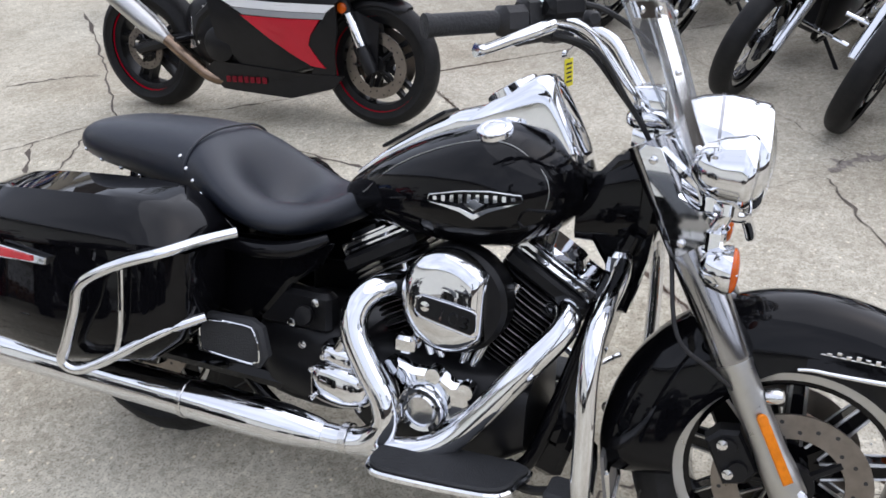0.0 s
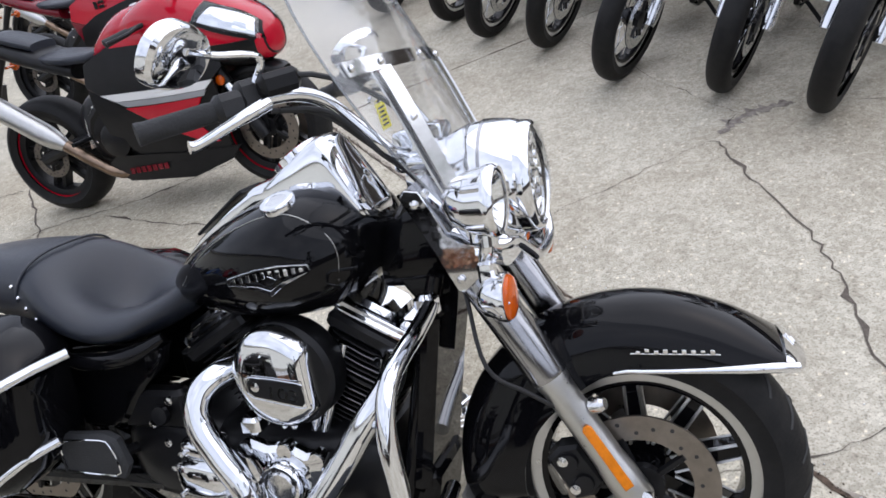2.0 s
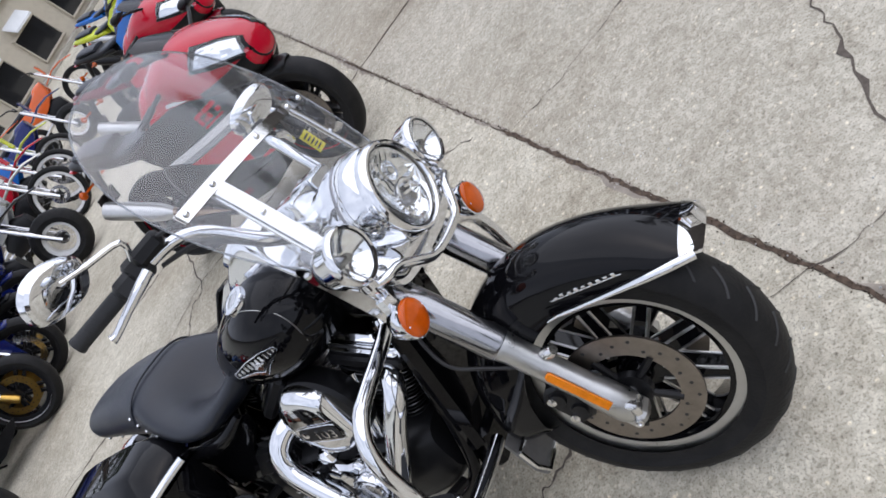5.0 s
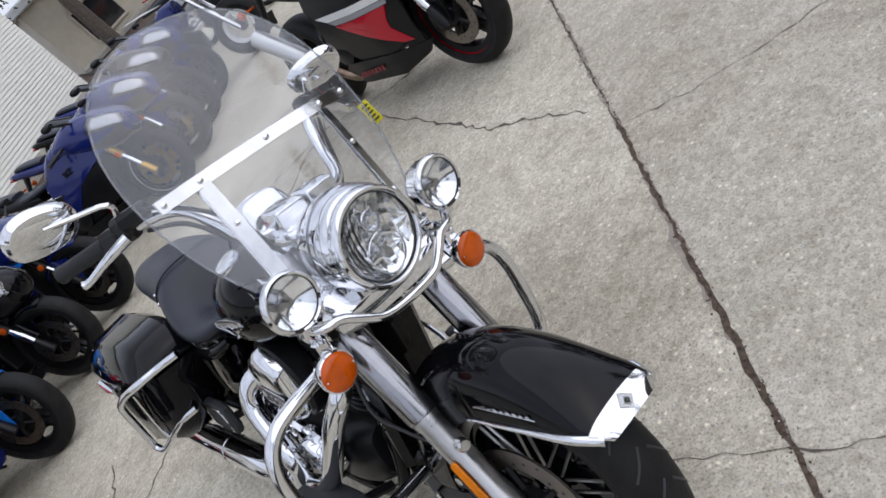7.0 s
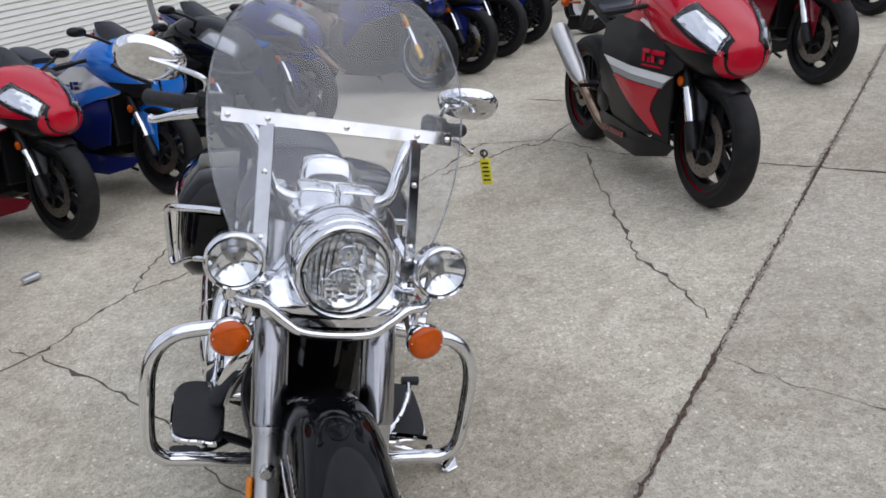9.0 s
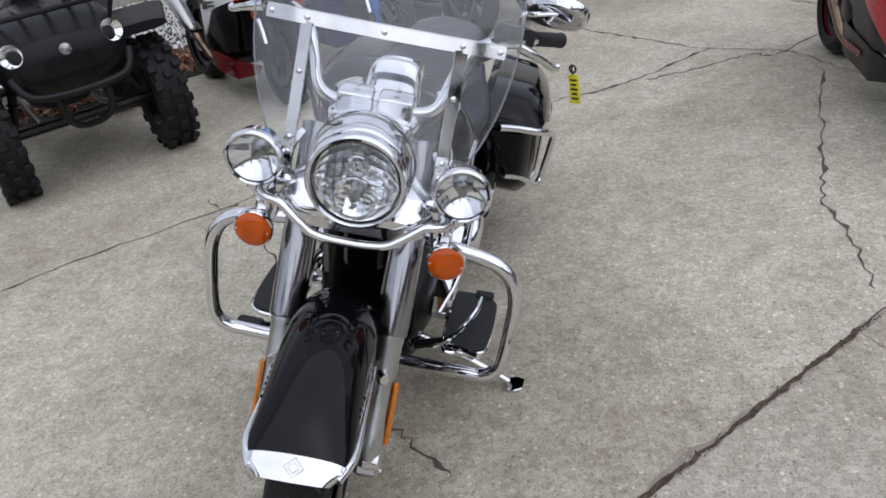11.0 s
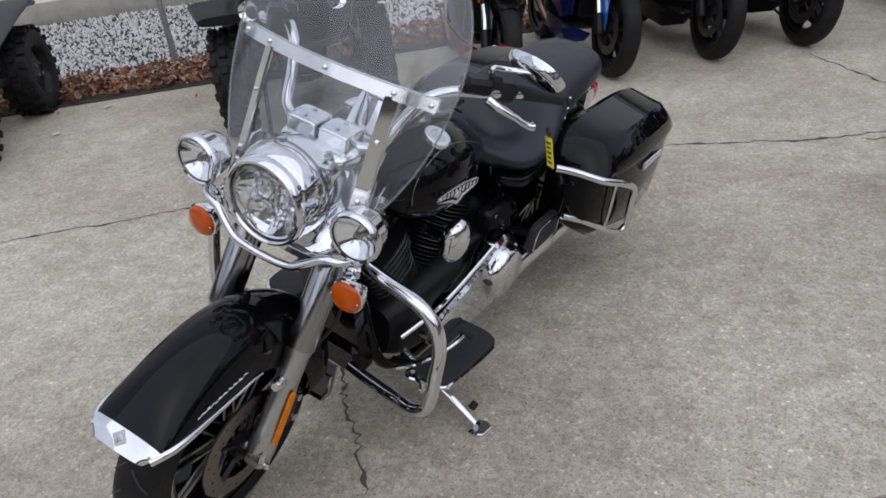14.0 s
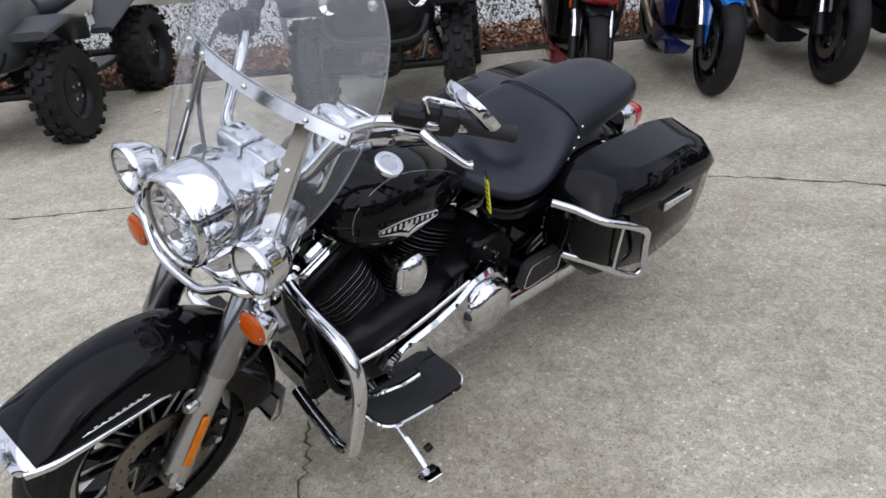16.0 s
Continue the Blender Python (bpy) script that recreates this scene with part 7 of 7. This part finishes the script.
tagged(part("roof", ([at_wall(-14.4, .5, 4.75), at_wall(19.9, .5, 4.75), at_wall(19.9, -5, 7), at_wall(-14.4, -5, 7), at_wall(-14.4, .5, 4.68), at_wall(19.9, .5, 4.68), at_wall(19.9, -5, 6.9), at_wall(-14.4, -5, 6.9)], [(0, 1, 2, 3), (7, 6, 5, 4), (0, 4, 5, 1), (1, 5, 6, 2), (2, 6, 7, 3), (3, 7, 4, 0)]), ROOFM), "grey shingle roof above the siding wall", "roof", kind="structure")

# gravel bed with leaves along its edge
bed = [at_wall(-14, 0, 0), at_wall(9, 0, 0), at_wall(9, 4.95, 0), at_wall(-14, 4.95, 0)]
tagged(part("bed_soil", prism([(p[0], p[1]) for p in bed], -.06, .012, None, .004), SOIL), "dark soil of the planting bed", "soil", kind="structure")


def scatter(n, u0, u1, n0, n1, fn, seed):
    rng = random.Random(seed)
    V, F = [], []
    for _ in range(n):
        g = fn(rng, Vector(at_wall(rng.uniform(u0, u1), rng.uniform(n0, n1), 0)))
        o = len(V)
        V += g[0]
        F += [tuple(i + o for i in q) for q in g[1]]
    return V, F


def pebble_at(rng, p, r, lift):
    m = Euler((rng.uniform(0, 6), rng.uniform(0, 6), rng.uniform(0, 6))).to_matrix()
    q = [(1, 0, 0), (-1, 0, 0), (0, .8, 0), (0, -.8, 0), (0, 0, .6), (0, 0, -.6)]
    V = [tuple(p + Vector((0, 0, lift + r * .3)) + m @ Vector((x * r * rng.uniform(.8, 1.2), y * r, z * r))) for x, y, z in q]
    return V, [(0, 2, 4), (2, 1, 4), (1, 3, 4), (3, 0, 4), (2, 0, 5), (1, 2, 5), (3, 1, 5), (0, 3, 5)]


def pebble(rng, p):
    return pebble_at(rng, p, rng.uniform(.012, .027), .014)


def leaf(rng, p):
    r = rng.uniform(.016, .038)
    m = Euler((rng.uniform(-.8, .8), rng.uniform(-.8, .8), rng.uniform(0, 6))).to_matrix()
    h = Vector((0, 0, .02 + rng.uniform(0, .05)))
    q = [(-1, 0, 0), (-.3, .55, .25), (.5, .45, .2), (1, 0, 0), (.4, -.5, .2), (-.4, -.5, .25), (0, 0, -.05)]
    V = [tuple(p + h + m @ (Vector(c) * r)) for c in q]
    return V, [(0, 6, 1), (1, 6, 2), (2, 6, 3), (3, 6, 4), (4, 6, 5), (5, 6, 0)]


def blade(rng, p):
    h, a = rng.uniform(.04, .16), rng.uniform(0, 6.28)
    d = Vector((math.cos(a), math.sin(a), 0))
    s = Vector((-d.y, d.x, 0)) * .006
    V = [tuple(p - s), tuple(p + s), tuple(p + d * h * .4 + Vector((0, 0, h)))]
    return V, [(0, 1, 2)]


tagged(part("landscape_gravel", scatter(26000, -6, 6.5, .1, 4.3, pebble, 3), STONE), "white and grey landscape gravel in the bed", "gravel", kind="stuff")
tagged(part("fallen_leaves", scatter(11000, -7, 7, 3.95, 4.9, leaf, 4), LEAF), "dry brown leaves heaped along the bed edge", "leaves", kind="stuff")
tagged(part("stray_leaves", scatter(45, -7, 8, 4.8, 5.5, leaf, 14), LEAF), "scattered dry leaves on the concrete", "leaves", kind="stuff")
tagged(part("weeds", scatter(2600, -6, 7, .2, 4.4, blade, 5), GREEN), "low green weeds among the gravel", "weeds", kind="stuff")

def grit(rng, p):
    return pebble_at(rng, p, rng.uniform(.0015, .005), .001)


def along_joint(n, spread, seed):
    """Points scattered about the main joint between the slabs."""
    rng = random.Random(seed)
    side = Vector((U.y, -U.x, 0))
    V, F = [], []
    for _ in range(n):
        p = J0 + U * rng.uniform(-6, 2.5) + side * rng.gauss(0, spread)
        g = grit(rng, p)
        o = len(V)
        V += g[0]
        F += [tuple(i + o for i in q) for q in g[1]]
    return V, F


tagged(part("joint_grit", along_joint(1300, .009, 21), DIRT), "brown grit and crumbs packed along the slab joint", "grit", kind="stuff")
tagged(part("loose_grit", along_joint(420, .14, 22), STONE), "pale loose crumbs of stone beside the slab joint", "grit", kind="stuff")

# chain-link fence posts and rail
for u in (-4.5, -1.8, 1.15, 4.1, 6.9):
    x, y, _ = at_wall(u, 3.72, 0)
    po = tagged(part("fence_post", lathe([(0, 0), (.03, 0), (.03, 1.5), (.034, 1.5), (.03, 1.53), (0, 1.545)], Matrix.Translation((x, y, .0)), 14), GALV), "grey galvanised steel fence post", "fence post", "fence posts")

# litter
for i, (x, y, r) in enumerate(((-1.76, -4.3, .3), (-1.16, -4.08, 1.2), (-2.17, -1.33, 2.0), (.2, -4.3, .8))):
    m = pose(x, y, .006, 3, -4, 57 * r)
    g = prism([(-.045, -.02), (.04, -.024), (.05, .016), (.01, .024), (-.04, .018)], 0, .003, m, .001) if i != 2 else block(0, 0, .02, .1, .05, .03, .008, m)
    tagged(part("paper_scrap" if i != 2 else "crushed_packet", g, PAPER if i != 2 else SILVER), "white scrap of paper lying on the concrete" if i != 2 else "small crushed grey packet lying on the concrete", "litter")

# far shop front with dark windows under white awnings
shop = thing("shop_building", pose(-25.6, 23.0, 0, 0, 0, -12), "cream shop building with dark windows and white awnings", "building")
part("wall", block(0, 0, 1.3, 4.0, 30.0, 2.6, .02), CREAM, shop)
part("roof", block(0, 0, 2.75, 4.6, 30.6, .3, .05), AWN, shop)
for k in range(13):
    y = -13.2 + 2.2 * k
    w = part("window", block(2.0, y, .98, .1, 1.35, 1.15, .02), DARKWIN, shop)
    part("window_frame", join(block(2.04, y - .7, .98, .12, .06, 1.25, .01), block(2.04, y + .7, .98, .12, .06, 1.25, .01), block(2.04, y, .38, .16, 1.46, .08, .01), block(2.04, y, 1.58, .12, 1.46, .08, .01)), CREAM, w)
    part("awning", prism([(2.0, 2.1), (2.0, 2.02), (2.5, 1.62), (2.5, 1.7)], -(y + .5), -(y - .5), SIDE_L, .01), AWN, shop, "white sloping awning")
part("kerb", block(2.5, 0, .08, 1.0, 30, .16, .02), FOUND, shop)

# utility pole
up = thing("utility_pole", pose(-22.0, 24.6, 0), "weathered wooden utility pole with a crossarm", "pole")
part("pole", lathe([(.15, 0), (.11, 9), (0, 9.02)], None, 16), BARK, up)
part("crossarm", block(0, 0, 8.2, .1, 2.2, .12, .01), BARK, up)


# trees behind the buildings, and more added out of view round the lot
def tree(x, y, h, seed):
    rng = random.Random(seed)
    t = thing("tree", pose(x, y, 0), "tall bare-limbed tree with thin dark foliage round the lot, some added out of view", "tree", "trees behind the buildings")
    limbs, tips = [tube([(0, 0, 0), (.1, 0, h * .3), (-.1, .1, h * .62), (0, 0, h * .9)], [h * .03, h * .022, h * .014, .02], 9, 3)], []
    for k in range(16):
        z = h * rng.uniform(.28, .85)
        a = rng.uniform(0, 6.28)
        L = h * rng.uniform(.14, .3) * (1.15 - z / h)  * 1.5
        p0, p1 = Vector((0, 0, z)), Vector((L * math.cos(a), L * math.sin(a), z + L * .7))
        pm = (p0 + p1) / 2 + Vector((0, 0, -L * .1))
        limbs.append(tube([p0, pm, p1], [h * .01, h * .006, .012], 6, 2))
        for q in range(7):
            tips.append(pm + (p1 - pm) * rng.uniform(.1, 1.1) + Vector((rng.gauss(0, .4), rng.gauss(0, .4), rng.gauss(0, .35))))
    part("trunk", join(*limbs), BARK, t)
    V, F = [], []
    for c in tips:
        for _ in range(70):
            p = c + Vector((rng.gauss(0, .38), rng.gauss(0, .38), rng.gauss(0, .3)))
            m = Euler((rng.uniform(0, 6), rng.uniform(0, 6), rng.uniform(0, 6))).to_matrix()
            r = rng.uniform(.05, .1)
            o = len(V)
            V += [tuple(p + m @ Vector(q)) for q in ((-r, 0, 0), (0, r * .5, 0), (r, 0, 0), (0, -r * .5, 0))]
            F.append((o, o + 1, o + 2, o + 3))
    part("crown", (V, F), NEEDLE, t)
    return t


for i, (x, y, h) in enumerate(((-24, 8.5, 9), (-28, 12.0, 11), (-33, 16, 12), (-14, 20, 10), (-6, 26, 11), (8, 28, 12), (20, 22, 11), (26, 8, 12), (24, -10, 11), (10, -24, 12))):
    tree(x, y, h, 40 + i)
# Unseen boxes round the lot: a dark horizon for the chrome to mirror.
for u0, u1, n0, n1 in ((-60, 60, 38, 46), (-48, -40, -20, 38), (40, 48, 6, 38)):
    tagged(part("unseen_backdrop", wall_box(u0, u1, n0, n1, -.02, 5.5), BROWN), "unseen brown box added to darken the horizon in chrome reflections", "building", kind="structure")
